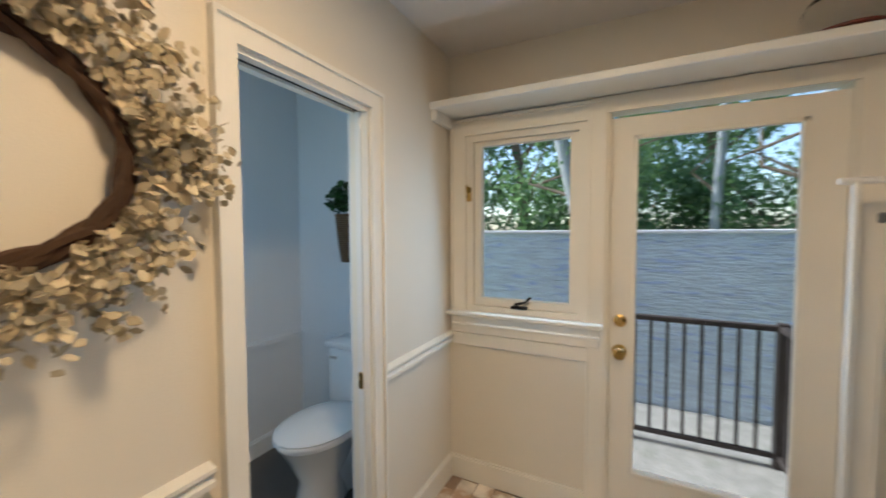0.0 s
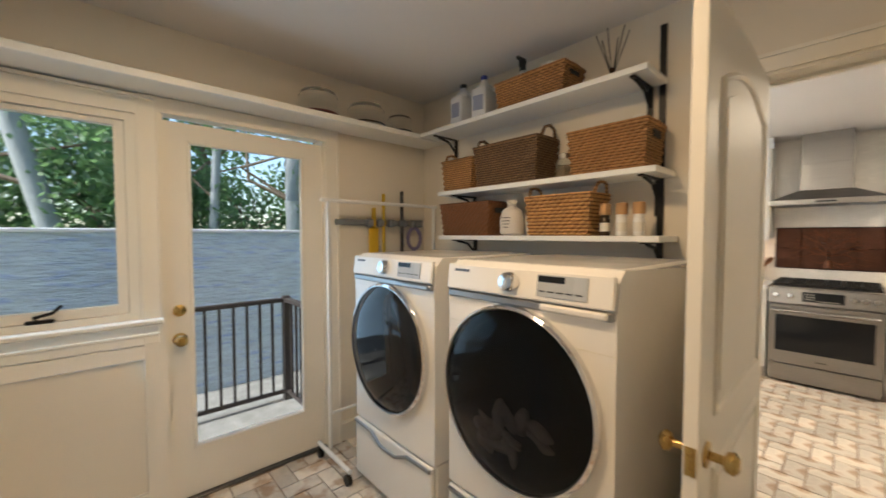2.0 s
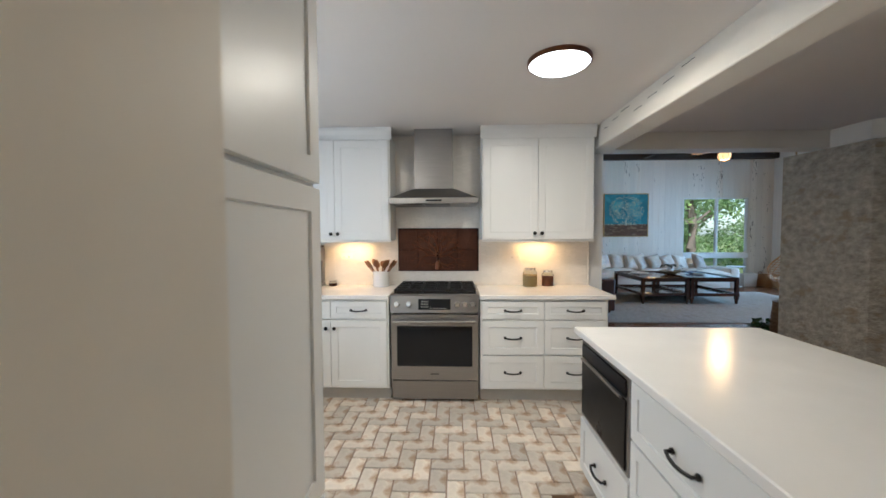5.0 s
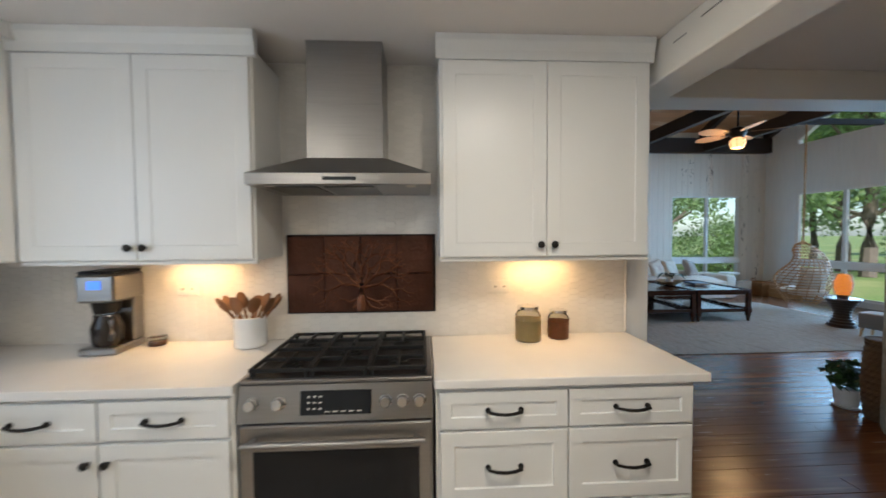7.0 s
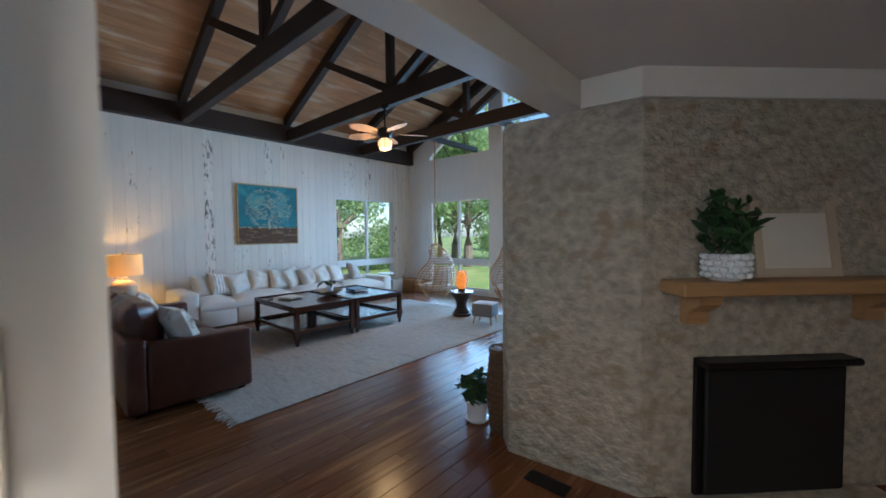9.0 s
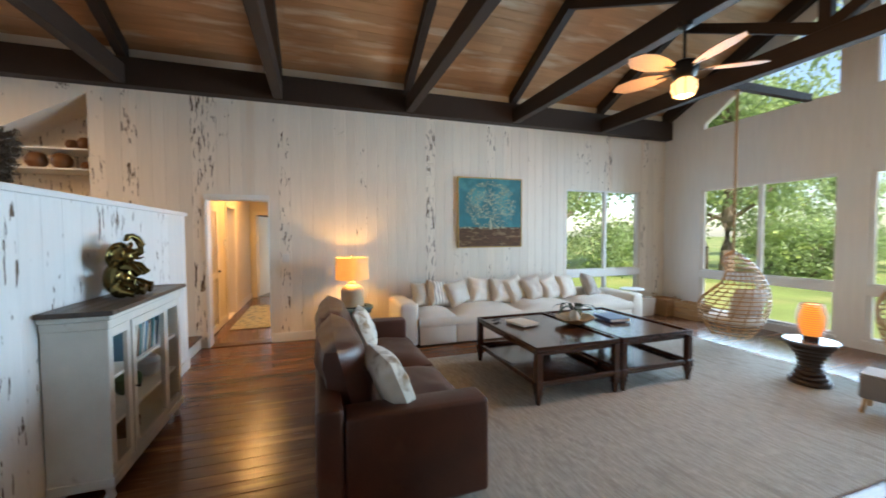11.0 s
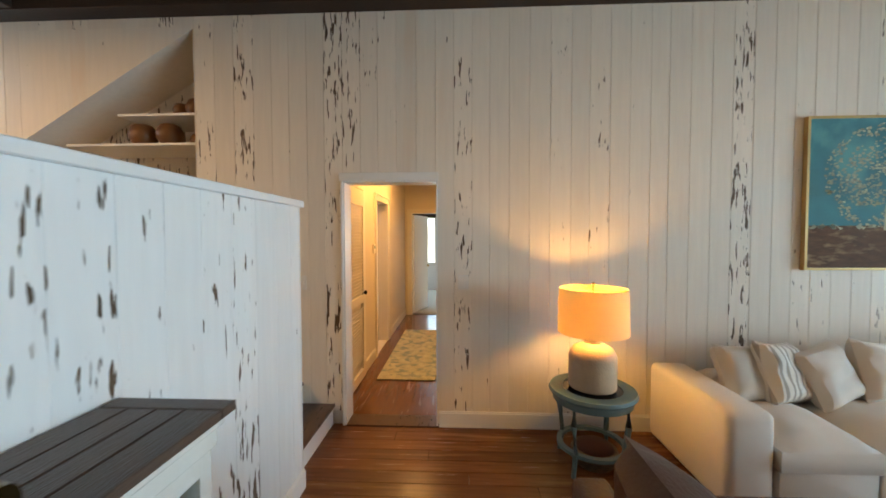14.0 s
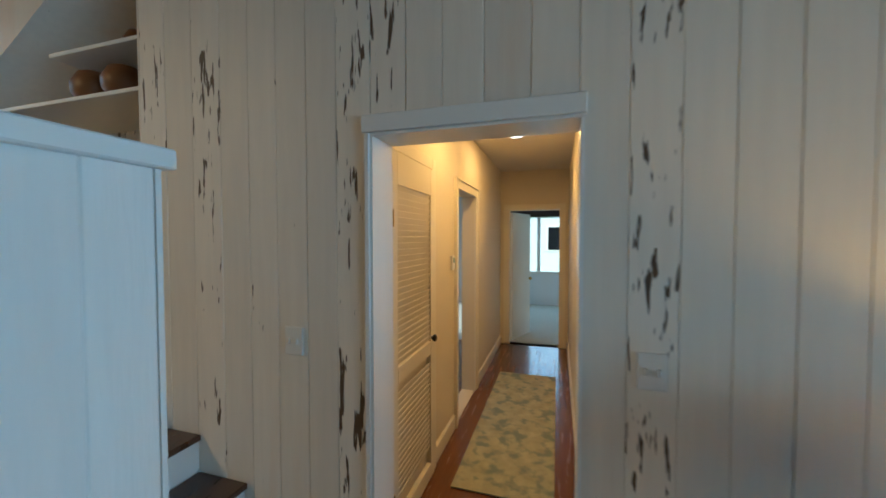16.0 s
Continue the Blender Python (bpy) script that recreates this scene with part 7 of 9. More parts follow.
shade_m = mat("linen_shade", (0.90, 0.74, 0.42), 0.9, vary=0.03, scale=40, bump=0.2, bump_scale=300)
_nt = shade_m.node_tree
_tr = _nt.nodes.new("ShaderNodeBsdfTranslucent")
_tr.inputs[0].default_value = (1.0, 0.80, 0.42, 1)
_mx = _nt.nodes.new("ShaderNodeMixShader")
_mx.inputs[0].default_value = 0.42
_nt.links.new(_nt.nodes["Principled BSDF"].outputs[0], _mx.inputs[1])
_nt.links.new(_tr.outputs[0], _mx.inputs[2])
_nt.links.new(_mx.outputs[0], _nt.nodes["Material Output"].inputs[0])
part("shade", Shape().lathe([(0.235, 0.388), (0.228, 0.695), (0.225, 0.695), (0.232, 0.388), (0.235, 0.388)], 44, cap=False), shade_m, la, "glowing cream linen drum shade", True)
sp = Shape()
for k in range(3):
    a = k * 2.094
    sp.cyl((0, 0, 0.68), (0.227 * math.cos(a), 0.227 * math.sin(a), 0.69), 0.003, n=6)
part("spider", sp, BRASS, la)
leash = thing("floor_basket", "dark woven basket under the side table", "basket", at=pose(11.47, -2.72, 0.0))
part("body", Shape().lathe([(0.12, 0), (0.15, 0.03), (0.16, 0.10), (0.15, 0.115)], 24), BASKET2, leash, smooth=True)
part("throw", Shape().ball((0.0, 0.0, 0.115), 0.13, 0.13, 0.05, 16, 8), mat("brown_throw", (0.10, 0.035, 0.02), 0.9, vary=0.3), leash, smooth=True)

# painting
pic = thing("painting", "framed canvas of a pale tree on teal over brown field", "painting", at=pose(0, -0.3808, 0.1155) @ Matrix.Diagonal((1, 0.925, 0.94, 1)))
part("frame", pierced("x", 11.885, 11.928, -5.735, -4.42, 1.29, 2.56, [(-5.715, -4.44, 1.31, 2.54)]), mat("gilt_frame", (0.50, 0.34, 0.13), 0.4, 0.4, vary=0.1), pic, "thin gilt wooden frame")
part("canvas", Shape().box(11.895, 11.925, -5.716, -4.439, 1.309, 2.541), mat("teal_canvas", (0.045, 0.23, 0.27), 0.7, vary=0.35, scale=4, bump=0.3, bump_scale=80, second=(0.11, 0.36, 0.38), second_scale=2, second_size=0.56), pic, "teal painted sky")
part("painted_field", Shape().box(11.8935, 11.8948, -5.714, -4.441, 1.311, 1.66), mat("umber_paint", (0.13, 0.065, 0.035), 0.8, vary=0.5, scale=9, stretch=(1, 1, 3), bump=0.3, bump_scale=60, second=(0.26, 0.17, 0.09), second_scale=6, second_size=0.55), pic, "brown painted field")
tre = Shape()
rnd = random.Random(3)
for k in range(1500):
    a = rnd.uniform(0, 6.28)
    r = 0.51 * rnd.random() ** 0.55
    y, z = -5.08 + r * math.cos(a) * 1.02, 2.06 + r * math.sin(a) * 0.86
    if noise.noise(Vector((y * 7, z * 7, 2))) < -0.30:
        continue
    s = rnd.uniform(0.005, 0.016)
    tre.quad(*[(11.8928, y + s * math.cos(b + a), z + 0.7 * s * math.sin(b + a)) for b in (0, 1.2, 2.3, 3.4, 4.5, 5.5)])
tre.prism([(-5.105, 1.62), (-5.055, 1.62), (-5.068, 1.85), (-5.092, 1.85)], "x", 11.8926, 11.893)
for k in range(40):
    y = rnd.uniform(-5.7, -4.46)
    tre.quad(*[(11.8928, y + 0.03 * math.cos(b), 1.65 + rnd.uniform(-0.02, 0.02) + 0.008 * math.sin(b)) for b in (0, 1.6, 3.1, 4.7)])
tagged(part("painted_tree", tre, mat("pale_gold_paint", (0.46, 0.47, 0.34), 0.7, vary=0.25, per_island=0.40, bump=0.1), pic, "pale gold dabs of the tree"), kind="stuff")

# display cabinet
cab = thing("display_cabinet", "cream painted glazed display cabinet with dark plank top", "cabinet")
X0, X1, Y0, Y1 = 8.66, 9.82, -1.09, -0.785
CR = mat("worn_cream_paint", (0.74, 0.71, 0.64), 0.5, vary=0.1, scale=8, bump=0.1, bump_scale=60, second=(0.42, 0.36, 0.28), second_scale=9, second_size=0.68)
part("side_panel", Shape().box(X0, X0 + 0.03, Y0, Y1, 0.10, 1.06, 0.003), CR, cab)
part("side_panel", Shape().box(X1 - 0.03, X1, Y0, Y1, 0.10, 1.06, 0.003), CR, cab)
part("back_panel", Shape().box(X0 + 0.03, X1 - 0.03, Y1 - 0.015, Y1, 0.10, 1.06), CR, cab)
part("bottom", Shape().box(X0 + 0.03, X1 - 0.03, Y0, Y1 - 0.015, 0.12, 0.15), CR, cab)
for z in (0.42, 0.70):
    part("shelf", Shape().box(X0 + 0.032, X1 - 0.032, Y0 + 0.02, Y1 - 0.017, z, z + 0.018), CR, cab)
part("cornice", Shape().box(X0 - 0.012, X1 + 0.012, Y0 - 0.012, Y1, 1.02, 1.075, 0.006).box(X0 - 0.026, X1 + 0.026, Y0 - 0.026, Y1, 1.075, 1.105, 0.006), CR, cab)
PL = mat("dark_plank_top", (0.095, 0.062, 0.046), 0.36, vary=0.35, scale=4, stretch=(1, 12, 4), bump=0.3, bump_scale=20, per_object=0.15)
for a, b in ((Y0 - 0.045, -1.035), (-1.032, -0.955), (-0.952, -0.875), (-0.872, Y1)):
    part("top_plank", Shape().box(X0 - 0.04 + 0.06, X1 + 0.04 - 0.06, a, b, 1.106, 1.133, 0.003), PL, cab)
for x0, x1 in ((X0 - 0.045, X0 + 0.018), (X1 - 0.018, X1 + 0.045)):
    part("top_end", Shape().box(x0, x1, Y0 - 0.045, Y1, 1.106, 1.134, 0.003), PL, cab)
splits = [X0, 8.93, 9.50, X1]
for k, (a, b) in enumerate(zip(splits, splits[1:])):
    fr_ = part("door" if k == 1 else "side_light", pierced("y", Y0 - 0.001 - (0.008 if k == 1 else 0), Y0 + 0.022, a + 0.004, b - 0.004, 0.155, 1.018, [(a + 0.05, b - 0.05, 0.21, 0.965)]), CR, cab)
    g = part("glass", Shape().box(a + 0.045, b - 0.045, Y0 + 0.006, Y0 + 0.009, 0.205, 0.97), GLASS, fr_)
    g.visible_shadow = False
    if k == 1:
        round_knob(fr_, pose(a + 0.028, Y0 - 0.009, 0.58), 0.011, BLACK, "small dark knob")
part("plinth", Shape().box(X0 - 0.008, X1 + 0.008, Y0 - 0.010, Y1, 0.095, 0.152, 0.004), CR, cab)
for x in (X0 + 0.03, X1 - 0.03):
    for y in (Y0 + 0.03, Y1 - 0.03):
        part("foot", Shape().lathe([(0.016, 0), (0.028, 0.03), (0.020, 0.06), (0.03, 0.095)], 12, at=(x, y, 0)), CR, cab)
rnd = random.Random(14)
x = 9.06
k = 0
BOOKC = [mat("book_blue", (0.10, 0.22, 0.32), 0.6), mat("book_cream", (0.60, 0.54, 0.42), 0.6), mat("book_brown", (0.22, 0.10, 0.05), 0.6), mat("book_teal", (0.08, 0.24, 0.26), 0.6), mat("book_white", (0.68, 0.66, 0.62), 0.6)]
BOOKN = ["blue", "cream", "brown", "teal", "white"]
while x < 9.46:
    w = rnd.uniform(0.018, 0.04)
    h = rnd.uniform(0.18, 0.25)
    bk = thing("book", "%s hardback book leaning on the cabinet shelf" % BOOKN[k % 5], "book", "books in the display cabinet", pose(x, -0.96, 0.719, 0, 14 if k % 4 < 3 else 6))
    part("cover", Shape().box(0, 0.003, -0.08, 0.08, 0, h).box(w - 0.003, w, -0.08, 0.08, 0, h).box(0.003, w - 0.003, -0.08, -0.077, 0, h), BOOKC[k % 5], bk)
    part("pages", Shape().box(0.003, w - 0.003, -0.076, 0.076, 0.003, h - 0.004), LABEL, bk)
    x += w + 0.012
    k += 1
for x, z, c, lb in ((8.78, 0.719, TERRACOTTA, "small terracotta pot inside the cabinet"), (8.80, 0.439, PORCELAIN, "white bowl inside the cabinet"), (9.25, 0.439, LEAF, "green glazed pot inside the cabinet"), (9.62, 0.439, PORCELAIN, "white ceramic jar inside the cabinet"), (9.2, 0.151, BASKET2, "dark basket inside the cabinet")):
    single("pot" if "pot" in lb else "bowl" if "bowl" in lb else "jar" if "jar" in lb else "basket", Shape().lathe([(0.05, 0), (0.085, 0.05), (0.09, 0.11), (0.06, 0.15), (0.05, 0.15)], 20), c, lb, "pot", smooth=True, at=pose(x, -0.93, z + 0.0005))

# brass elephant statue
el = Shape()
el.ball((-0.02, 0, 0.135), 0.095, 0.085, 0.125, 28, 20, pose(0, 0, 0, 0, 12, 0))
el.ball((0.02, 0, 0.285), 0.062, 0.058, 0.070, 24, 16)
el.ball((0.055, 0, 0.300), 0.040, 0.040, 0.042, 20, 14)
for s in (-1, 1):
    # wide flaring ear, folded like a shell, with a rolled rim
    tilt = pose(0.0, s * 0.112, 0.300, s * -8, 10, s * 22)
    el.ball((0, 0, 0), 0.012, 0.092, 0.082, 22, 16, tilt)
    el.tube([tilt @ Vector((0.012, s * 0.092 * math.cos(q), 0.082 * math.sin(q))) for q in [math.radians(d) for d in range(-110, 151, 20)]], 0.014, 8, 0.009)
    el.tube([tilt @ Vector((0.016, s * 0.064 * math.cos(q), 0.054 * math.sin(q))) for q in [math.radians(d) for d in range(-30, 131, 20)]], 0.009, 8, 0.005)
    el.tube([tilt @ Vector((0.014, s * (0.02 + 0.02 * k), -0.05 - 0.016 * k)) for k in range(4)], 0.018, 8, 0.006)
    # hind leg stretched forward with a flat round sole
    el.tube([(0.0, s * 0.055, 0.085), (0.08, s * 0.078, 0.075), (0.145, s * 0.085, 0.046)], 0.046, 14, 0.036)
    el.cyl((0.140, s * 0.085, 0.046), (0.162, s * 0.086, 0.043), 0.042, 0.040, 18)
    # raised foreleg
    el.tube([(0.03, s * 0.066, 0.215), (0.085, s * 0.085, 0.205), (0.120, s * 0.088, 0.160)], 0.036, 14, 0.025)
    el.cyl((0.116, s * 0.088, 0.166), (0.128, s * 0.088, 0.146), 0.030, 0.028, 16)
    el.tube([(0.075, s * 0.028, 0.275), (0.105, s * 0.034, 0.262), (0.125, s * 0.034, 0.275)], 0.010, 8, 0.003)
el.tube([(0.075, 0, 0.300), (0.112, 0, 0.318), (0.122, -0.006, 0.362), (0.105, -0.016, 0.405), (0.078, -0.040, 0.428), (0.060, -0.068, 0.425), (0.055, -0.080, 0.405)], 0.034, 14, 0.017)
el.ball((0.055, -0.081, 0.402), 0.020, 0.020, 0.012, 12, 8)
# calf sitting beside the mother
el.ball((0.03, -0.145, 0.058), 0.062, 0.056, 0.060, 22, 16)
el.ball((0.055, -0.150, 0.135), 0.042, 0.040, 0.040, 20, 14)
el.tube([(0.085, -0.150, 0.135), (0.112, -0.155, 0.120), (0.120, -0.160, 0.088), (0.106, -0.165, 0.070)], 0.020, 10, 0.010)
for s in (-1, 1):
    el.ball((0.045, -0.150 + s * 0.062, 0.148), 0.010, 0.040, 0.038, 14, 10, pose(0, 0, 0, 0, 10, s * 24))
    el.tube([(0.045, -0.145 + s * 0.04, 0.05), (0.095, -0.145 + s * 0.058, 0.034), (0.125, -0.145 + s * 0.060, 0.026)], 0.026, 10, 0.022)
    el.tube([(0.06, -0.148 + s * 0.035, 0.10), (0.10, -0.148 + s * 0.042, 0.085), (0.115, -0.148 + s * 0.040, 0.060)], 0.018, 10, 0.013)
for v in el.bm.verts:
    v.co += Vector((noise.noise(v.co * 30), noise.noise(v.co * 30 + Vector((4, 0, 0))), noise.noise(v.co * 30 + Vector((0, 4, 0))))) * 0.003
single("elephant_statue", el, mat("dark_brass", (0.24, 0.17, 0.06), 0.20, 0.95, vary=0.45, scale=9, bump=0.1, bump_scale=60), "shiny dark brass statue of a seated elephant", "statue", smooth=True, at=pose(9.27, -0.92, 1.1345, 0, 0, -84) @ Matrix.Diagonal((0.94, 0.94, 0.98, 1)))

# plant behind the half wall
fern = thing("dried_topiary", "bushy dark dried topiary on the landing stand", "plant", at=pose(9.04, -0.34, 0))
part("stand", Shape().box(-0.17, 0.17, -0.13, 0.17, 0.0, 1.70, 0.01), PAINT, fern)
part("pot", Shape().lathe([(0.09, 1.70), (0.12, 1.82)], 20), BASKET2, fern, smooth=True)
bushy = Shape()
rnd = random.Random(40)
for k in range(6500):
    z = rnd.uniform(-0.20, 0.20)
    rad = (0.115 + 0.068 * (z + 0.20) / 0.40) * (1.0 + 0.10 * noise.noise(Vector((z * 14, k * 0.01, 3)))) * math.sqrt(rnd.uniform(0.25, 1.0))
    if z > 0.15:
        rad *= rnd.uniform(0.5, 1.0)
    a = rnd.uniform(0, 2 * math.pi)
    c = Vector((rad * math.cos(a), rad * math.sin(a), 2.0 + z + rnd.gauss(0, 0.012)))
    q = Euler((rnd.uniform(-1, 1), rnd.uniform(-1, 1), rnd.uniform(0, 6.3))).to_matrix()
    size = rnd.uniform(0.008, 0.016)
    bushy.quad(*[q @ Vector(p) * size + c for p in ((-1, 0, 0), (0, -0.5, 0.12), (1, 0, -0.1), (0, 0.5, 0.12))])
tagged(part("foliage", bushy, mat("dry_topiary", (0.12, 0.085, 0.058), 0.9, vary=0.5, scale=20, per_island=0.5), fern, "dense dark dried leaves"), kind="stuff")

# steps to the landing
stairs = thing("stairs", "short flight of dark treads with white risers", "stairs", kind="structure")
for k in range(5):
    y = -0.695 + 0.27 * k
    if k < 4:
        part("tread", Shape().box(11.135, 11.925, y - 0.02, y + 0.27, 0.18 * (k + 1) - 0.03, 0.18 * (k + 1), 0.006), STEPWOOD, stairs)
    part("riser", Shape().box(11.14, 11.925, y, y + 0.018, 0.18 * k, 0.18 * (k + 1) - 0.031), WHITE, stairs)
part("stringer", Shape().prism([(-0.67, 0.0), (0.40, 0.0), (0.40, 0.75)], "x", 11.915, 11.926), WHITE, stairs)

# niche under the sloping soffit
nb = Shape()
nb.box(12.45, 12.50, 0.40, 2.10, 1.95, 3.45)
nb.box(11.96, 12.45, 0.40, 0.46, 1.95, 3.45).box(11.96, 12.45, 2.0, 2.06, 1.95, 3.45).box(11.96, 12.45, 0.46, 2.0, 1.95, 2.05)
structure("wall_niche", nb, PECKY, "whitewashed lining of the wall niche")
structure("niche_soffit", Shape().prism([(0.46, 3.34), (2.0, 2.425), (2.0, 3.45), (0.46, 3.45)], "x", 11.93, 12.45), PECKY, "sloping boarded soffit over the niche", "wall")
for z, y0, y1 in ((2.40, 0.465, 1.62), (2.65, 0.465, 1.15)):
    structure("niche_shelf_low" if z < 2.5 else "niche_shelf_high", Shape().box(11.94, 12.44, y0, y1, z - 0.022, z, 0.003), WHITE, "white painted shelf in the niche", "shelf")
WD = mat("turned_wood", (0.20, 0.085, 0.03), 0.4, vary=0.3, scale=8, bump=0.05)
for y, z, r, lb in ((1.06, 2.4, 0.11, "turned wooden bowl on the niche shelf"), (0.81, 2.4, 0.11, "turned wooden bowl on the niche shelf"), (0.56, 2.4, 0.06, "small wooden box on the niche shelf"), (0.70, 2.65, 0.07, "wooden bowl on the upper niche shelf"), (0.56, 2.65, 0.09, "dark wooden vase on the upper niche shelf")):
    single("wooden_bowl", Shape().lathe([(r * 0.5, 0), (r * 0.95, r * 0.6), (r, r * 1.1), (r * 0.7, r * 1.7), (r * 0.5, r * 1.8)], 22), WD, lb, "bowl", "niche bowls", True, pose(12.10, y, z + 0.0005))
# switches
for y, z, lb in ((-0.438, 1.21, "white light switch plate above the steps"), (-1.80, 1.22, "white light switch plate on the cypress boards")):
    sw = thing("light_switch", lb, "switch", "wall switches")
    part("plate", Shape().box(11.916, 11.9275, y - 0.045, y + 0.045, z - 0.06, z + 0.06, 0.003), PLASTICW, sw)
    for s in (-1, 1):
        part("toggle", Shape().box(11.905, 11.916, y + s * 0.02 - 0.005, y + s * 0.02 + 0.005, z - 0.012, z + 0.012, 0.002), PLASTICW, sw)

# ceiling fan
fan = thing("ceiling_fan", "dark ceiling fan with pale palm-leaf blades and lit lamp", "ceiling fan", at=pose(8.60, -5.41, 0))
part("canopy", Shape().lathe([(0.065, 3.445), (0.06, 3.41), (0.03, 3.39)], 20), BLACK, fan, smooth=True)
part("rod", Shape().cyl((0, 0, 3.10), (0, 0, 3.41), 0.013, n=10), BLACK, fan)
part("motor", Shape().lathe([(0.05, 3.12), (0.11, 3.09), (0.12, 3.03), (0.09, 2.97), (0.06, 2.95)], 26), BLACK, fan, smooth=True)
blm = mat("palm_blade", (0.36, 0.22, 0.13), 0.6, vary=0.15, scale=10, stretch=(1, 12, 1), bump=0.2, bump_scale=30)
for k in range(5):
    a = math.radians(72 * k + 20)
    b = part("blade", Shape().prism([(0.17, -0.05), (0.30, -0.095), (0.45, -0.11), (0.58, -0.085), (0.66, 0.0), (0.58, 0.085), (0.45, 0.11), (0.30, 0.095), (0.17, 0.05)], "z", -0.004, 0.004), blm, fan, "pale leaf-shaped blade", at=pose(0, 0, 3.03, 0, 0, 72 * k + 20) @ pose(0, 0, 0, 12))
    part("blade_arm", Shape().box(0.09, 0.24, -0.014, 0.014, -0.010, -0.0045, 0.002), BLACK, b)
part("lamp_cage", Shape().lathe([(0.07, 2.95), (0.10, 2.92), (0.105, 2.86), (0.08, 2.80), (0.03, 2.785)], 22), mat("lit_fan_glass", (1.0, 0.58, 0.22), 0.5, vary=0, bump=0, emit=1.1), fan, "glowing caged lamp glass", True)
cg = Shape()
for k in range(8):
    a = k * math.pi / 4
    cg.tube([(r * math.cos(a), r * math.sin(a), z) for r, z in ((0.075, 2.95), (0.108, 2.92), (0.113, 2.86), (0.088, 2.795), (0.03, 2.775))], 0.004, 5)
part("wire_cage", cg, BLACK, fan)


# hanging egg chairs
def egg_chair(at, hook_z, label):
    t = thing("hanging_chair", label, "hanging chair", "rattan egg chairs", at)
    H, W = 1.16, 0.41
    def at_uv(u, v):
        # u: 0 bottom .. 1 top; v: angle over the open-fronted shell (0 front left .. 1 front right)
        r = W * (math.sin(math.pi * min(1, 0.10 + 0.92 * u)) ** 0.6)
        gap = 35 + 85 * min(1, max(0, (u - 0.22) / 0.45)) * min(1, (1.06 - u) / 0.25)
        a = math.radians(gap + (360 - 2 * gap) * v) - math.pi / 2
        return Vector((r * math.cos(a), -r * 0.95 * math.sin(a) * -1, 0.0 + H * u))
    frame_s = Shape()
    for v in (0.0, 1.0):
        frame_s.tube([at_uv(u / 14, v) for u in range(15)], 0.017, 8)
    part("frame", frame_s, RATTAN, t, smooth=True)
    for i in range(1, 22):
        u = i / 22
        v0, v1 = (0.0, 1.0)
        part("cane_ring", Shape().tube([at_uv(u, v0 + (v1 - v0) * j / 18) for j in range(19)], 0.0085, 5), RATTAN, t, smooth=True)
    for j in range(1, 12):
        part("cane_rib", Shape().tube([at_uv(u / 14, j / 12) for u in range(15)], 0.008, 5), RATTAN, t, smooth=True)
    part("seat_cushion", Shape().ball((0, 0.02, 0.24), 0.34, 0.33, 0.09, 20, 12), LINEN, t, "cream seat cushion", True)
    part("back_cushion", cushion(0.48, 0.42, 0.16, 77), LINEN, t, "cream back cushion", True, pose(0, 0.16, 0.28, -16))
    part("rope", Shape().cyl((0, 0, H - 0.02), (0, 0, hook_z), 0.016, n=8), mat("jute_rope", (0.42, 0.28, 0.15), 0.9, vary=0.2, bump=0.4, bump_scale=100) if "jute_rope" not in MATS else MATS["jute_rope"], t, "thick jute rope")
    return t


egg_chair(pose(9.56, -7.56, 0.16, 0, 0, 80), 3.30, "rattan egg hanging chair turned sideways on a rope")
egg_chair(pose(7.86, -7.85, 0.22, 0, 0, 200), 3.24, "rattan egg hanging chair facing the room with cushion")
for x in (9.56, 7.86):
    single("hook_beam", Shape().box(x - 0.04, x + 0.04, -9.05, -7.42, 3.46, 3.56), BEAM, "short dark timber carrying the chair rope", "beam", kind="structure")

# hourglass side table with the orange lamp
ht = thing("hourglass_table", "dark carved hourglass side table", "side table", at=pose(8.43, -7.02, 0.011))
hp = [(0.17, 0.0)]
for k in range(9):
    z = 0.01 + k * 0.042
    r = 0.175 - 0.085 * math.sin(math.pi * (k + 0.5) / 9)
    hp += [(r, z), (r + 0.012, z + 0.012), (r + 0.012, z + 0.030), (r, z + 0.042)]
hp += [(0.20, 0.395), (0.205, 0.425)]
part("body", Shape().lathe(hp, 28), mat("carved_dark", (0.05, 0.028, 0.018), 0.45, vary=0.3), ht, smooth=False)
part("tabletop", Shape().lathe([(0.215, 0.4255), (0.22, 0.435), (0.215, 0.445)], 32), mat("pewter_top", (0.30, 0.30, 0.31), 0.25, 0.6), ht, smooth=True)
ol = thing("lantern_lamp", "glowing orange slatted bamboo lamp", "table lamp", at=pose(8.43, -7.02, 0.457))
part("base", Shape().lathe([(0.07, 0), (0.07, 0.04), (0.05, 0.05)], 20), DARKWOOD, ol, smooth=True)
part("glow_core", Shape().lathe([(0.07, 0.055), (0.095, 0.15), (0.095, 0.25), (0.06, 0.36), (0.05, 0.37)], 20), mat("orange_glow", (1.0, 0.30, 0.035), 0.7, vary=0.05, bump=0, emit=0.8), ol, "lit orange core", True)
for k in range(15):
    z = 0.055 + k * 0.0225
    r = 0.085 + 0.035 * math.sin(math.pi * (k + 1) / 16)
    part("bamboo_ring", Shape().tube([(r * math.cos(a), r * math.sin(a), z) for a in [j * math.pi / 12 for j in range(24)]], 0.0055, 5, closed=True), RATTAN, ol)
fs_ = thing("footstool", "small grey upholstered stool with pale wooden legs", "stool", at=pose(7.75, -6.80, 0.011, 0, 0, 12))
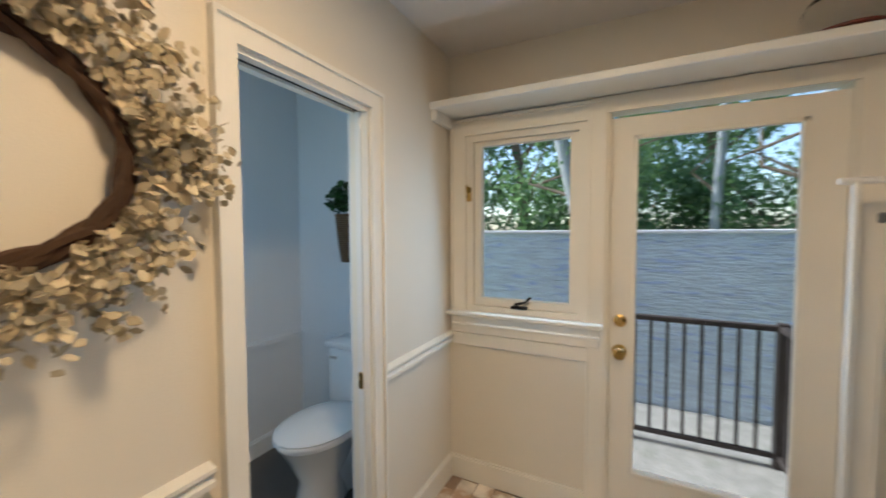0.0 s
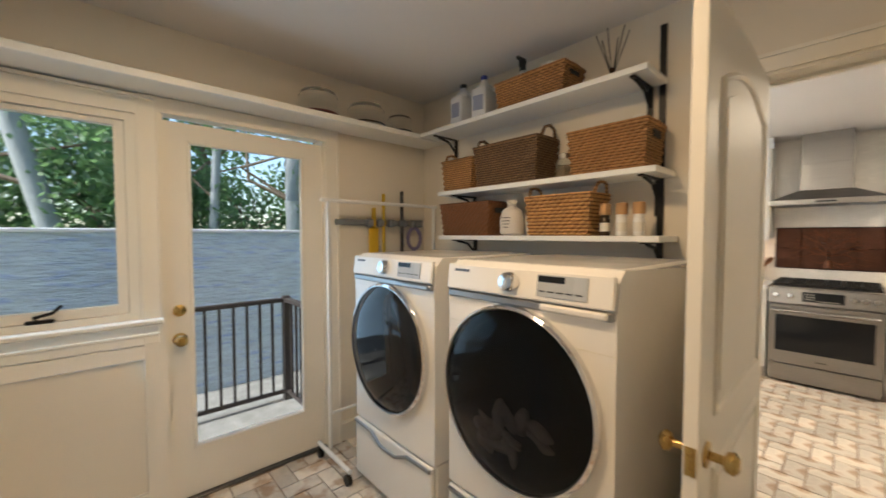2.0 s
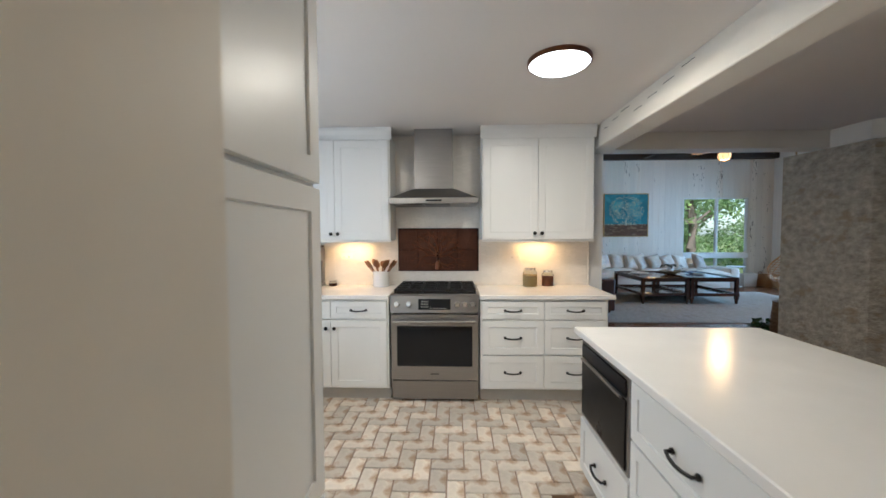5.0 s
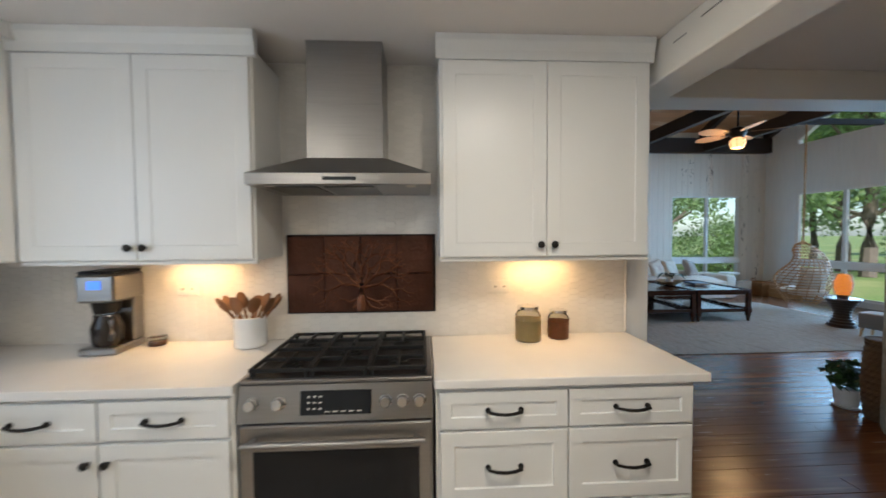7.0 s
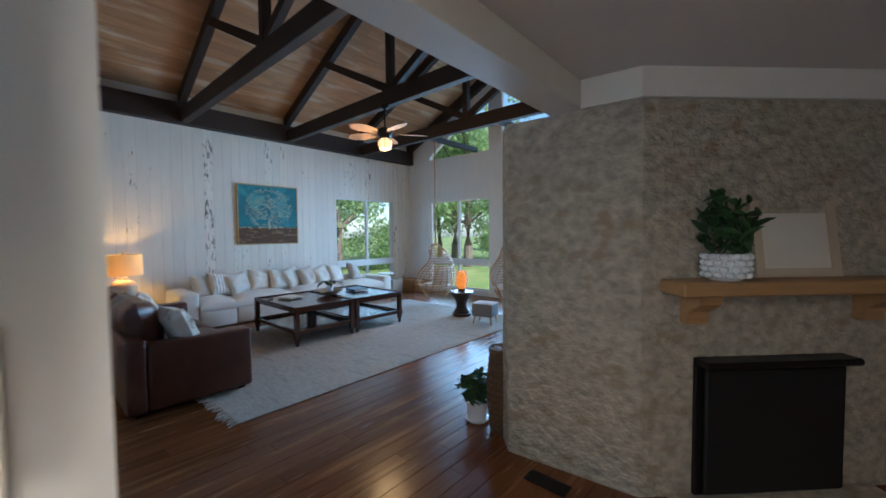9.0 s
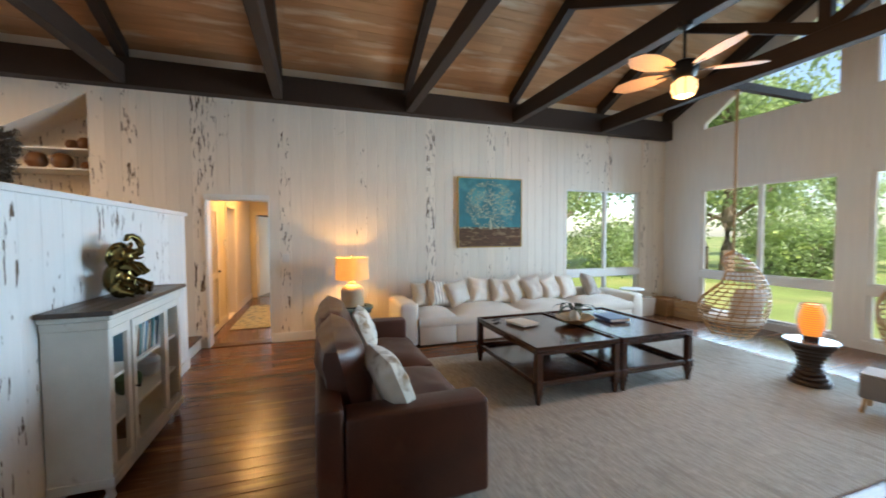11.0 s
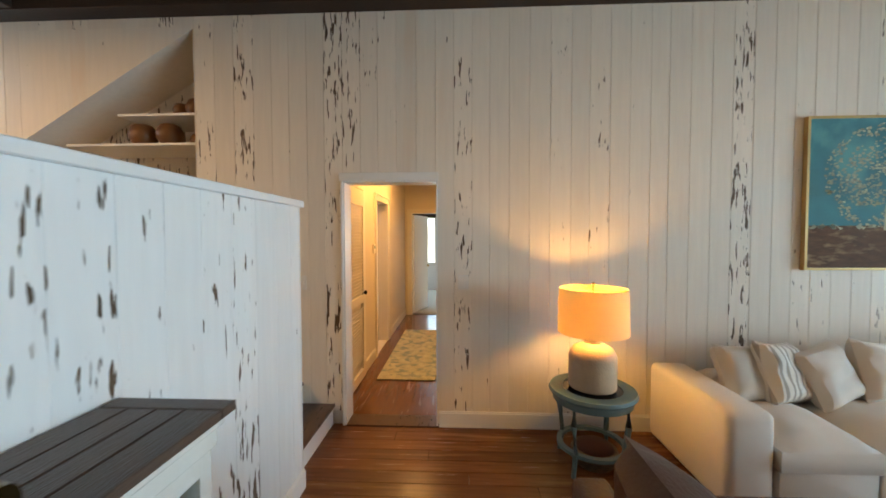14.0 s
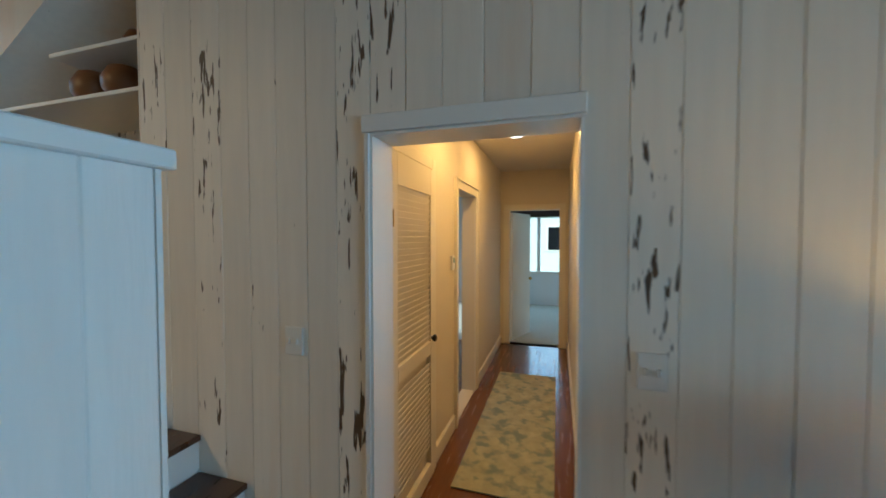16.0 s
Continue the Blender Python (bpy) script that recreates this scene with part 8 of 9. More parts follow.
part("seat", Shape().box(-0.18, 0.18, -0.15, 0.15, 0.13, 0.33, 0.02, 3), mat("grey_felt", (0.22, 0.22, 0.23), 0.95, vary=0.1, bump=0.3, bump_scale=200), fs_, smooth=True)
part("seat_top", Shape().box(-0.18, 0.18, -0.15, 0.15, 0.3305, 0.345, 0.006), mat("pale_felt", (0.52, 0.50, 0.48), 0.95, vary=0.08, bump=0.3, bump_scale=200), fs_)
for sx in (-1, 1):
    for sy in (-1, 1):
        part("leg", Shape().cyl((sx * 0.14, sy * 0.11, 0.13), (sx * 0.16, sy * 0.13, 0.0), 0.018, 0.012, n=10), MATS["pale_wood"], fs_, smooth=True)
# crates and baskets in the corner
for x, y, w, d, h, c, lb in ((11.62, -8.15, 0.34, 0.34, 0.32, LINEN2, "pale canvas storage basket by the windows"), (11.50, -8.60, 0.42, 0.36, 0.30, BASKET, "woven brown storage basket by the windows"), (11.02, -8.72, 0.46, 0.34, 0.28, OAK, "wooden crate by the windows")):
    if c is OAK:
        cr = thing("wooden_crate", lb, "crate", at=pose(x, y, 0))
        for k in range(3):
            z0 = 0.01 + k * 0.095
            part("slat", Shape().box(-w / 2, w / 2, -d / 2, -d / 2 + 0.014, z0, z0 + 0.08, 0.002), OAK, cr)
            part("slat", Shape().box(-w / 2, w / 2, d / 2 - 0.014, d / 2, z0, z0 + 0.08, 0.002), OAK, cr)
            part("slat", Shape().box(-w / 2, -w / 2 + 0.014, -d / 2 + 0.014, d / 2 - 0.014, z0, z0 + 0.08, 0.002), OAK, cr)
            part("slat", Shape().box(w / 2 - 0.014, w / 2, -d / 2 + 0.014, d / 2 - 0.014, z0, z0 + 0.08, 0.002), OAK, cr)
        part("bottom", Shape().box(-w / 2 + 0.014, w / 2 - 0.014, -d / 2 + 0.014, d / 2 - 0.014, 0, 0.012), OAK, cr)
    else:
        basket(pose(x, y, 0), w, d, h, c, lb, "loops", "corner baskets")
tray = thing("round_tray", "small round side stand with a white vase", "side stand", at=pose(11.45, -7.75, 0))
part("top", Shape().lathe([(0.20, 0.52), (0.21, 0.53), (0.20, 0.545)], 26), WHITE, tray, smooth=True)
part("post", Shape().cyl((0, 0, 0.02), (0, 0, 0.52), 0.02, n=12), WHITE, tray)
part("foot", Shape().lathe([(0.15, 0), (0.15, 0.015), (0.03, 0.025)], 22), WHITE, tray, smooth=True)

# console with the big plant, baskets by the stone
con = thing("console_table", "black carved console table by the stone wall", "console table")
part("tabletop", Shape().prism([(5.64, -6.30), (5.64, -5.35), (5.95, -5.30), (6.28, -5.45), (6.34, -5.80), (6.20, -6.15), (5.95, -6.32)], "z", 0.78, 0.84), mat("polished_black", (0.02, 0.02, 0.022), 0.1, vary=0.1, bump=0, coat=0.5), con)
part("pedestal", Shape().lathe([(0.20, 0.0), (0.22, 0.05), (0.10, 0.22), (0.15, 0.40), (0.16, 0.55), (0.12, 0.66), (0.24, 0.779)], 26, at=(5.95, -5.80, 0)), BLACK, con, smooth=True)
bp = thing("potted_plant", "tall dark-leaved plant in a round brown pot", "plant", at=pose(5.97, -5.70, 0.8405))
part("pot", Shape().lathe([(0.13, 0), (0.17, 0.03), (0.19, 0.26), (0.175, 0.262), (0.16, 0.22)], 26), mat("brown_pot", (0.20, 0.11, 0.06), 0.7, vary=0.2), bp, smooth=True)
for k in range(9):
    a = k * 0.74 + 0.3
    c = Vector((math.cos(a), math.sin(a), 0))
    top = c * (0.20 + 0.06 * (k % 3)) + Vector((0, 0, 0.50 + 0.12 * (k % 4)))
    part("stem", Shape().tube([c * 0.03 + Vector((0, 0, 0.22)), c * 0.08 + Vector((0, 0, 0.42)), top], 0.009, 6, 0.006), LEAFDARK, bp)
    side = Vector((-c.y, c.x, 0))
    pts = [top, top + c * 0.12 + Vector((0, 0, 0.05)), top + c * 0.26 + Vector((0, 0, 0.02)), top + c * 0.40 + Vector((0, 0, -0.10))]
    s = Shape()
    for i, (w0, w1) in enumerate(((0.02, 0.075), (0.075, 0.07), (0.07, 0.005))):
        s.quad(pts[i] - side * w0, pts[i] + side * w0, pts[i + 1] + side * w1, pts[i + 1] - side * w1)
    part("leaf", s, LEAFDARK, bp, smooth=True)
tb = thing("tall_basket", "tall ribbed wicker floor basket", "basket", at=pose(5.68, -4.10, 0) @ Matrix.Diagonal((0.66, 0.66, 0.92, 1)))
part("body", Shape().lathe([(0.13, 0)] + [(0.15 + 0.012 * (k % 2) + 0.035 * math.sin(math.pi * k / 26), 0.01 + k * 0.026) for k in range(26)] + [(0.14, 0.69)], 28), BASKET2, tb, smooth=True)
part("rim", Shape().tube([(0.155 * math.cos(a), 0.155 * math.sin(a), 0.685) for a in [j * math.pi / 12 for j in range(24)]], 0.014, 6, closed=True), BASKET2, tb, smooth=True)
fp_ = thing("potted_plant", "small green plant in a white pot on the floor", "plant", at=pose(5.93, -4.10, 0))
part("pot", Shape().lathe([(0.07, 0), (0.08, 0.05), (0.09, 0.16), (0.08, 0.162)], 20), PORCELAIN, fp_, smooth=True)
part("saucer", Shape().lathe([(0.085, 0), (0.10, 0.02), (0.09, 0.021)], 20), PORCELAIN, fp_, smooth=True)
tagged(part("foliage", leaf_clump((0, 0, 0.28), 150, (0.16, 0.16, 0.13), 0.05, 19, 0.5), LEAF, fp_, "broad green leaves"), kind="stuff")

# ---------------------------------------------------------------- hall
hl = thing("hall_door", "cream louvred hall closet door with dark knob", "door")
louvre_leaf(hl, 12.36, 13.03, -0.695, -0.662, 0.012, 2.105, (0.95, 1.93), (0.20, 0.80))
round_knob(hl, pose(12.98, -0.695, 0.97), 0.024, BLACK, "dark round knob")
for z in (0.25, 1.75):
    part("hinge", Shape().cyl((12.358, -0.698, z - 0.045), (12.358, -0.698, z + 0.045), 0.007, n=8), BRASS, hl, "brass hinge")
ht_ = thing("hall_trim", "cream casing of the hall doors", "trim", kind="structure")
part("side_casing", Shape().box(12.28, 12.352, -0.685, -0.66, 0, 2.19, 0.004), TRIM, ht_)
part("side_casing", Shape().box(13.038, 13.11, -0.685, -0.66, 0, 2.19, 0.004), TRIM, ht_)
part("head_casing", Shape().box(12.352, 13.038, -0.685, -0.66, 2.112, 2.19, 0.004), TRIM, ht_)
casing(ht_, "y", -0.66, 13.76, 14.50, 0.0, 2.08, 0.075, 0.02, out=-1)
casing(ht_, "x", 16.4, -1.53, -0.80, 0.0, 2.06, 0.075, 0.02, out=-1)
strip("baseboard_hall", "y", -0.66, 14.60, 16.38, 0, 0.12, -1, 0.015, "cream hall baseboard", "baseboard")
strip("baseboard_hall_near", "y", -0.66, 13.12, 13.66, 0, 0.12, -1, 0.015, "cream hall baseboard", "baseboard")
strip("baseboard_hall_right", "y", -1.66, 12.1, 16.38, 0, 0.12, 1, 0.015, "cream hall baseboard", "baseboard")
sd = thing("side_door", "cream panel door ajar in the hall", "door")
part("leaf", Shape().box(13.78, 13.82, -0.52, 0.18, 0.01, 2.07, 0.003), TRIM, sd)
fdr = thing("bedroom_door", "cream panel door folded open into the far room", "door", at=pose(16.54, -0.81, 0, 0, 0, -18))
part("leaf", Shape().box(0, 0.72, -0.02, 0.02, 0.01, 2.04, 0.003), TRIM, fdr)
part("knob", Shape().ball((0.66, -0.05, 0.95), 0.028, 0.028, 0.028, 12, 8).cyl((0.66, -0.05, 0.95), (0.66, -0.018, 0.95), 0.01, n=8), BRASS, fdr, smooth=True)
th = thing("thermostat", "white wall thermostat in the hall", "thermostat")
part("body", Shape().box(13.55, 13.62, -0.685, -0.66, 1.38, 1.50, 0.006), PLASTICW, th)
part("screen", Shape().box(13.562, 13.608, -0.6865, -0.685, 1.44, 1.48), BOOKC[3], th)
run = thing("runner_rug", "pale green and cream faded runner rug", "rug")
rr = Shape()
gv = [[rr.bm.verts.new((12.92 + 2.21 * i / 60, -1.50 + 0.655 * j / 14, 0.010 + 0.002 * noise.noise(Vector((i * 0.5, j * 0.7, 3))))) for j in range(15)] for i in range(61)]
for i in range(60):
    for j in range(14):
        rr.bm.faces.new((gv[i][j], gv[i + 1][j], gv[i + 1][j + 1], gv[i][j + 1]))
part("weave", rr, mat("runner_wool", (0.46, 0.46, 0.37), 0.95, vary=0.35, scale=9, bump=0.6, bump_scale=120, second=(0.20, 0.26, 0.26), second_scale=8, second_size=0.50), run)
part("edge", Shape().box(12.925, 15.125, -1.497, -0.848, -0.003, 0.006), MATS["runner_wool"], run)
rl = thing("recessed_light", "round recessed ceiling downlight in the hall", "ceiling light", at=pose(14.38, -1.10, 2.66))
part("trim_ring", Shape().lathe([(0.06, 0), (0.09, -0.006), (0.09, 0)], 24, cap=False), WHITE, rl, smooth=True)
part("lens", Shape().lathe([(0.075, -0.004), (0.06, -0.008)], 24), GLOWDISC, rl, "lit lens")
# second downlight, added out of view above the hall fill
copy_thing(rl, pose(13.2, -1.15, 2.66))
fw = thing("window_11", "white framed window of the far room", "window", kind="structure")
part("frame", pierced("x", 20.03, 20.09, -2.2, 0.1, 0.75, 2.3, [(-2.14, -1.10, 0.81, 2.24), (-1.02, 0.04, 0.81, 2.24)]), WHITE, fw)
part("valance", Shape().box(19.90, 19.98, -2.3, 0.2, 2.15, 2.32, 0.01), BEAM, fw, "dark window valance")
for a, b in ((-2.145, -1.095), (-1.025, 0.045)):
    p = part("pane", Shape().box(20.058, 20.062, a, b, 0.805, 2.245), GLASS, fw)
    p.visible_shadow = False
# added pendant, out of view, as a fixture for the landing fill
ld = thing("pendant_light", "added opal glass pendant over the landing, out of view", "pendant light", at=pose(9.4, 2.2, 0))
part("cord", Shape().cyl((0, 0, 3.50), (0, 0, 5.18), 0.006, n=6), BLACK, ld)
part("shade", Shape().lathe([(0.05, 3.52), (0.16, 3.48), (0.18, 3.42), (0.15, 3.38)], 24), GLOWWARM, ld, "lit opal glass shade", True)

# ---------------------------------------------------------------- outdoors
porch = Shape().box(-1.6, 1.6, 2.12, 3.595, -0.24, -0.03, 0.006)
structure("porch_slab", porch, mat("porch_concrete", (0.27, 0.265, 0.25), 0.85, vary=0.3, scale=9, bump=0.6, bump_scale=40, second=(0.20, 0.20, 0.18), second_scale=5, second_size=0.55), "weathered concrete porch slab", "porch")
RAILING = mat("weathered_railing", (0.055, 0.045, 0.042), 0.55, 0.3, vary=0.25, scale=14)
rl_ = thing("porch_railing", "dark brown-grey iron porch railing with square bars", "railing")
part("top_rail", Shape().box(-1.5, 0.86, 2.935, 2.985, 0.83, 0.865, 0.004), RAILING, rl_)
part("bottom_rail", Shape().box(-1.5, 0.84, 2.945, 2.975, 0.03, 0.06, 0.003), RAILING, rl_)
part("top_rail", Shape().box(0.81, 0.86, 2.13, 2.935, 0.83, 0.865, 0.004), RAILING, rl_)
part("bottom_rail", Shape().box(0.82, 0.85, 2.13, 2.945, 0.03, 0.06, 0.003), RAILING, rl_)
part("post", Shape().box(0.805, 0.865, 2.93, 2.99, -0.03, 0.88, 0.004), RAILING, rl_)
bar_me = finish("bar", Shape().box(-0.009, 0.009, -0.009, 0.009, 0.06, 0.83), RAILING)
for k in range(24):
    ob = new("bar", bar_me)
    ob.parent, ob.location = rl_, (-1.45 + k * 0.0985, 2.96, 0)
for k in range(7):
    ob = new("bar", bar_me)
    ob.parent, ob.location = rl_, (0.835, 2.24 + k * 0.10, 0)
gw = Shape().box(-14, 14, 3.60, 3.80, -0.3, 1.43)
structure("garden_wall", gw, STUCCO, "rough pale stucco garden wall", "garden wall")
structure("garden_wall_cap", Shape().box(-14, 14, 3.58, 3.82, 1.43, 1.46, 0.005), mat("wall_cap", (0.75, 0.76, 0.78), 0.8, vary=0.08), "white cap of the garden wall", "garden wall")


def tree_mesh(seed, h, trunk_r, crown, leaves, size, lean=0.0):
    """Trunk with limbs, and a crown of many small leaves gathered in clumps."""
    rnd = random.Random(seed)
    wood = Shape()
    pts = [Vector((lean * h * (k / 6) ** 1.3 + 0.10 * rnd.uniform(-1, 1) * (k > 0), 0.10 * rnd.uniform(-1, 1) * (k > 0), h * 0.72 * k / 6)) for k in range(7)]
    wood.tube(pts, trunk_r, 9, trunk_r * 0.45)
    tips = []
    for k in range(9):
        i = 2 + k % 5
        a = rnd.uniform(0, 6.28)
        d = Vector((math.cos(a), math.sin(a), rnd.uniform(0.25, 0.9))).normalized()
        ln = crown * rnd.uniform(0.6, 1.0)
        p = pts[i]
        q, r = p + d * ln * 0.5 + Vector((0, 0, 0.1)), p + d * ln + Vector((0, 0, 0.35 * ln))
        wood.tube([p, q, r], trunk_r * 0.35, 6, trunk_r * 0.1)
        tips += [q, r]
    lv = Shape()
    top = pts[-1]
    clumps = [t + Vector((rnd.uniform(-1, 1), rnd.uniform(-1, 1), rnd.uniform(-0.6, 0.8))) * crown * 0.28 for t in tips for _ in range(2)]
    clumps += [top + Vector((rnd.gauss(0, 0.42) * crown, rnd.gauss(0, 0.42) * crown, rnd.uniform(-0.4, 1.0) * crown * 0.55)) for _ in range(16)]
    for _ in range(leaves):
        c = rnd.choice(clumps)
        p = c + Vector((rnd.gauss(0, 1), rnd.gauss(0, 1), rnd.gauss(0, 0.7))) * crown * 0.15
        q = Euler((rnd.uniform(-1.3, 1.3), rnd.uniform(-1.3, 1.3), rnd.uniform(0, 6.3))).to_matrix()
        s = size * rnd.uniform(0.6, 1.4)
        lv.quad(*[q @ Vector(v) * s + p for v in ((-1, 0, 0), (0, -0.5, 0.12), (1, 0, 0), (0, 0.5, 0.12))])
    return wood, lv


def tree(name, label, at, seed, h, r, crown, leaves, size, leaf, lean=0.0, category="tree", group="garden trees"):
    t = thing(name, label, category, group, at)
    w, l = tree_mesh(seed, h, r, crown, leaves, size, lean)
    part("trunk", w, BARK, t, smooth=True)
    tagged(part("crown", l, leaf, t, "many small leaves"), kind="stuff")
    return t


def bush(label, at, seed, spread, n, size, leaf, reach=1.9):
    t = thing("bush", label, "bush", "garden bushes", at)
    rnd = random.Random(seed)
    st = Shape()
    for _ in range(7):
        st.tube([(0, 0, 0), (rnd.uniform(-0.4, 0.4) * spread[0], rnd.uniform(-0.4, 0.4) * spread[1], spread[2]), (rnd.uniform(-0.8, 0.8) * spread[0], rnd.uniform(-0.8, 0.8) * spread[1], spread[2] * 1.7)], 0.03, 5, 0.01)
    part("stems", st, BARK, t)
    s = Shape()
    cl = [Vector((rnd.uniform(-1, 1) * spread[0], rnd.uniform(-1, 1) * spread[1], rnd.uniform(0.10, reach) * spread[2])) for _ in range(44)]
    for _ in range(n):
        c = rnd.choice(cl) + Vector((rnd.gauss(0, 0.22) * spread[0], rnd.gauss(0, 0.22) * spread[1], rnd.gauss(0, 0.22) * spread[2]))
        c.z = max(c.z, 0.02)
        q = Euler((rnd.uniform(-1.2, 1.2), rnd.uniform(-1.2, 1.2), rnd.uniform(0, 6.3))).to_matrix()
        k = size * rnd.uniform(0.6, 1.4)
        s.quad(*[q @ Vector(v) * k + c for v in ((-1, 0, 0), (0, -0.45, 0.1), (1, 0, 0), (0, 0.45, 0.1))])
    tagged(part("foliage", s, leaf, t, "many small leaves"), kind="stuff")
    return t


GZ = -0.25
# behind the garden wall
ta = tree("tree", "tall leaning pale-trunked tree hung with creepers", pose(-3.0, 12.0, GZ), 1, 11, 0.20, 2.8, 9000, 0.105, TREEDARK, -0.08)
tb_ = tree("tree", "tall straight tree with dark broad crown", pose(6.2, 12.5, GZ), 2, 10, 0.24, 3.0, 9000, 0.105, TREEDARK, 0.03)
for x, y, rz, sc in ((-7.5, 13, 40, ta), (-0.5, 17, 100, tb_), (2.6, 14.5, 10, ta), (10.8, 14, 200, tb_), (10.5, 12, 77, ta), (-10, 13, 300, tb_)):
    copy_thing(sc, pose(x, y, GZ, 0, 0, rz))
b1_ = bush("dense dark green bush behind the garden wall", pose(-3.4, 9.6, GZ), 5, (2.1, 1.0, 1.7), 9000, 0.085, TREEDARK)
for x, y, rz in ((-0.2, 10.2, 70), (2.9, 9.8, 130), (6.0, 10.2, 210), (-7, 9.8, 15), (9.2, 10, 260)):
    copy_thing(b1_, pose(x, y, GZ, 0, 0, rz))
# garden beyond the gable windows and far wall
tc = tree("tree", "large spreading garden tree with light green leaves", pose(16.4, -17.5, GZ), 7, 9.5, 0.26, 3.2, 9000, 0.115, TREELEAF)
td = tree("tree", "slender garden tree with light green leaves", pose(18.6, -24.0, GZ), 8, 8.5, 0.20, 2.8, 8000, 0.11, TREELEAF)
for x, y, rz, src in ((-9.0, -26, 50, tc), (22.5, -22, 120, td), (18.5, -19, 200, tc), (21.0, -12.5, 10, td), (19.5, -8.2, 90, tc), (26, -15, 60, tc), (-6.5, -21, 260, td), (21.5, -36, 310, tc), (17.6, -10.3, 35, td)):
    copy_thing(src, pose(x, y, GZ, 0, 0, rz))
for x, y, rz, src in ((21.0, 6.5, 70, tc), (24.0, 11.0, 160, td), (19.5, 10.0, 240, tc)):
    copy_thing(src, pose(x, y, GZ, 0, 0, rz))
b2_ = bush("rounded light green garden bush", pose(9.0, -29.0, GZ), 15, (1.9, 1.1, 1.1), 7000, 0.085, TREELEAF)
for x, y, rz in ((12.4, -27.5, 60), (5.8, -31.0, 20), (2.2, -30.0, 150), (15.6, -21.2, 230), (19.2, -14.4, 110), (20.6, -10.3, 10), (20.2, -6.4, 190), (-1.5, -29, 300), (8.2, -33, 45), (16.8, -22.6, 140), (24.5, -9, 260), (11.5, -32.5, 30), (14.5, -31, 80), (18.5, -29, 190)):
    copy_thing(b2_, pose(x, y, GZ, 0, 0, rz))
pth = structure("garden_path", Shape().box(3.0, 13.2, -11.2, -9.25, -0.3, -0.235, 0.004), mat("terrace_stone", (0.40, 0.40, 0.42), 0.8, vary=0.2, scale=5, bump=0.3), "pale stone terrace outside the windows", "terrace")
# neighbouring house seen through the far bedroom
nh = thing("neighbour_house", "pale blue-white house with dark windows", "house", at=pose(30, -2.0, GZ))
part("wall", Shape().box(0, 6, -7, 7, 0, 3.4), mat("siding", (0.70, 0.78, 0.84), 0.7, vary=0.05, scale=3, stretch=(1, 1, 12), bump=0.3, bump_scale=30), nh)
part("roof", Shape().prism([(-8, 3.3), (8, 3.3), (8, 3.55), (0, 5.2), (-8, 3.55)], "x", -0.5, 6.5), mat("shingles", (0.55, 0.57, 0.60), 0.9, vary=0.2, scale=8), nh)
for y in (-4.5, -1.5, 0.6, 2.4, 5):
    w = part("window", Shape().box(-0.04, 0.0, y - 0.45, y + 0.45, 1.2, 2.5), WHITE, nh)
    part("pane", Shape().box(-0.06, -0.041, y - 0.36, y + 0.36, 1.29, 2.41), BLACKGLASS, w)

# bare trunks close behind the garden wall, wound with creepers
PALE = mat("pale_bark", (0.30, 0.32, 0.34), 0.9, vary=0.25, scale=5, stretch=(3, 3, 1), bump=0.6, bump_scale=12)
for x0, y0, x1, r, sd, lb in ((-0.55, 8.0, -2.35, 0.17, 31, "pale leaning tree trunk wound with creeper"), (2.85, 8.0, 2.75, 0.20, 32, "pale upright tree trunk behind the wall"), (1.3, 8.6, 1.7, 0.10, 33, "slim tree trunk behind the wall")):
    t = thing("bare_tree", lb, "tree", "bare trees behind the wall")
    pts = [Vector((x0 + (x1 - x0) * f, y0 + 0.1 * math.sin(5 * f), GZ + 8.0 * f)) for f in (0, 0.15, 0.3, 0.45, 0.6, 0.8, 1.0)]
    part("trunk", Shape().tube(pts, r, 12, r * 0.6), PALE, t, smooth=True)
    rnd = random.Random(sd)
    limb = Shape()
    for k in range(5):
        p = pts[2 + k % 4]
        limb.tube([p, p + Vector((rnd.uniform(-1, 1), 0.2, rnd.uniform(0.3, 0.8))), p + Vector((rnd.uniform(-2.2, 2.2), 0.4, rnd.uniform(0.8, 1.9)))], r * 0.3, 6, 0.015)
    part("limbs", limb, BARK, t)
    vine = Shape()
    for k in range(420):
        f = rnd.random()
        c = Vector((x0 + (x1 - x0) * f + 0.22 + rnd.gauss(0, 0.12), y0 - r * 0.8 + rnd.gauss(0, 0.06), GZ + 8.0 * f))
        q = Euler((rnd.uniform(-1.2, 1.2), rnd.uniform(-1.2, 1.2), rnd.uniform(0, 6.3))).to_matrix()
        vine.quad(*[q @ Vector(v) * rnd.uniform(0.05, 0.09) + c for v in ((-1, 0, 0), (0, -0.5, 0.1), (1, 0, 0), (0, 0.5, 0.1))])
    tagged(part("creeper", vine, TREEDARK, t, "dark creeper leaves"), kind="stuff")

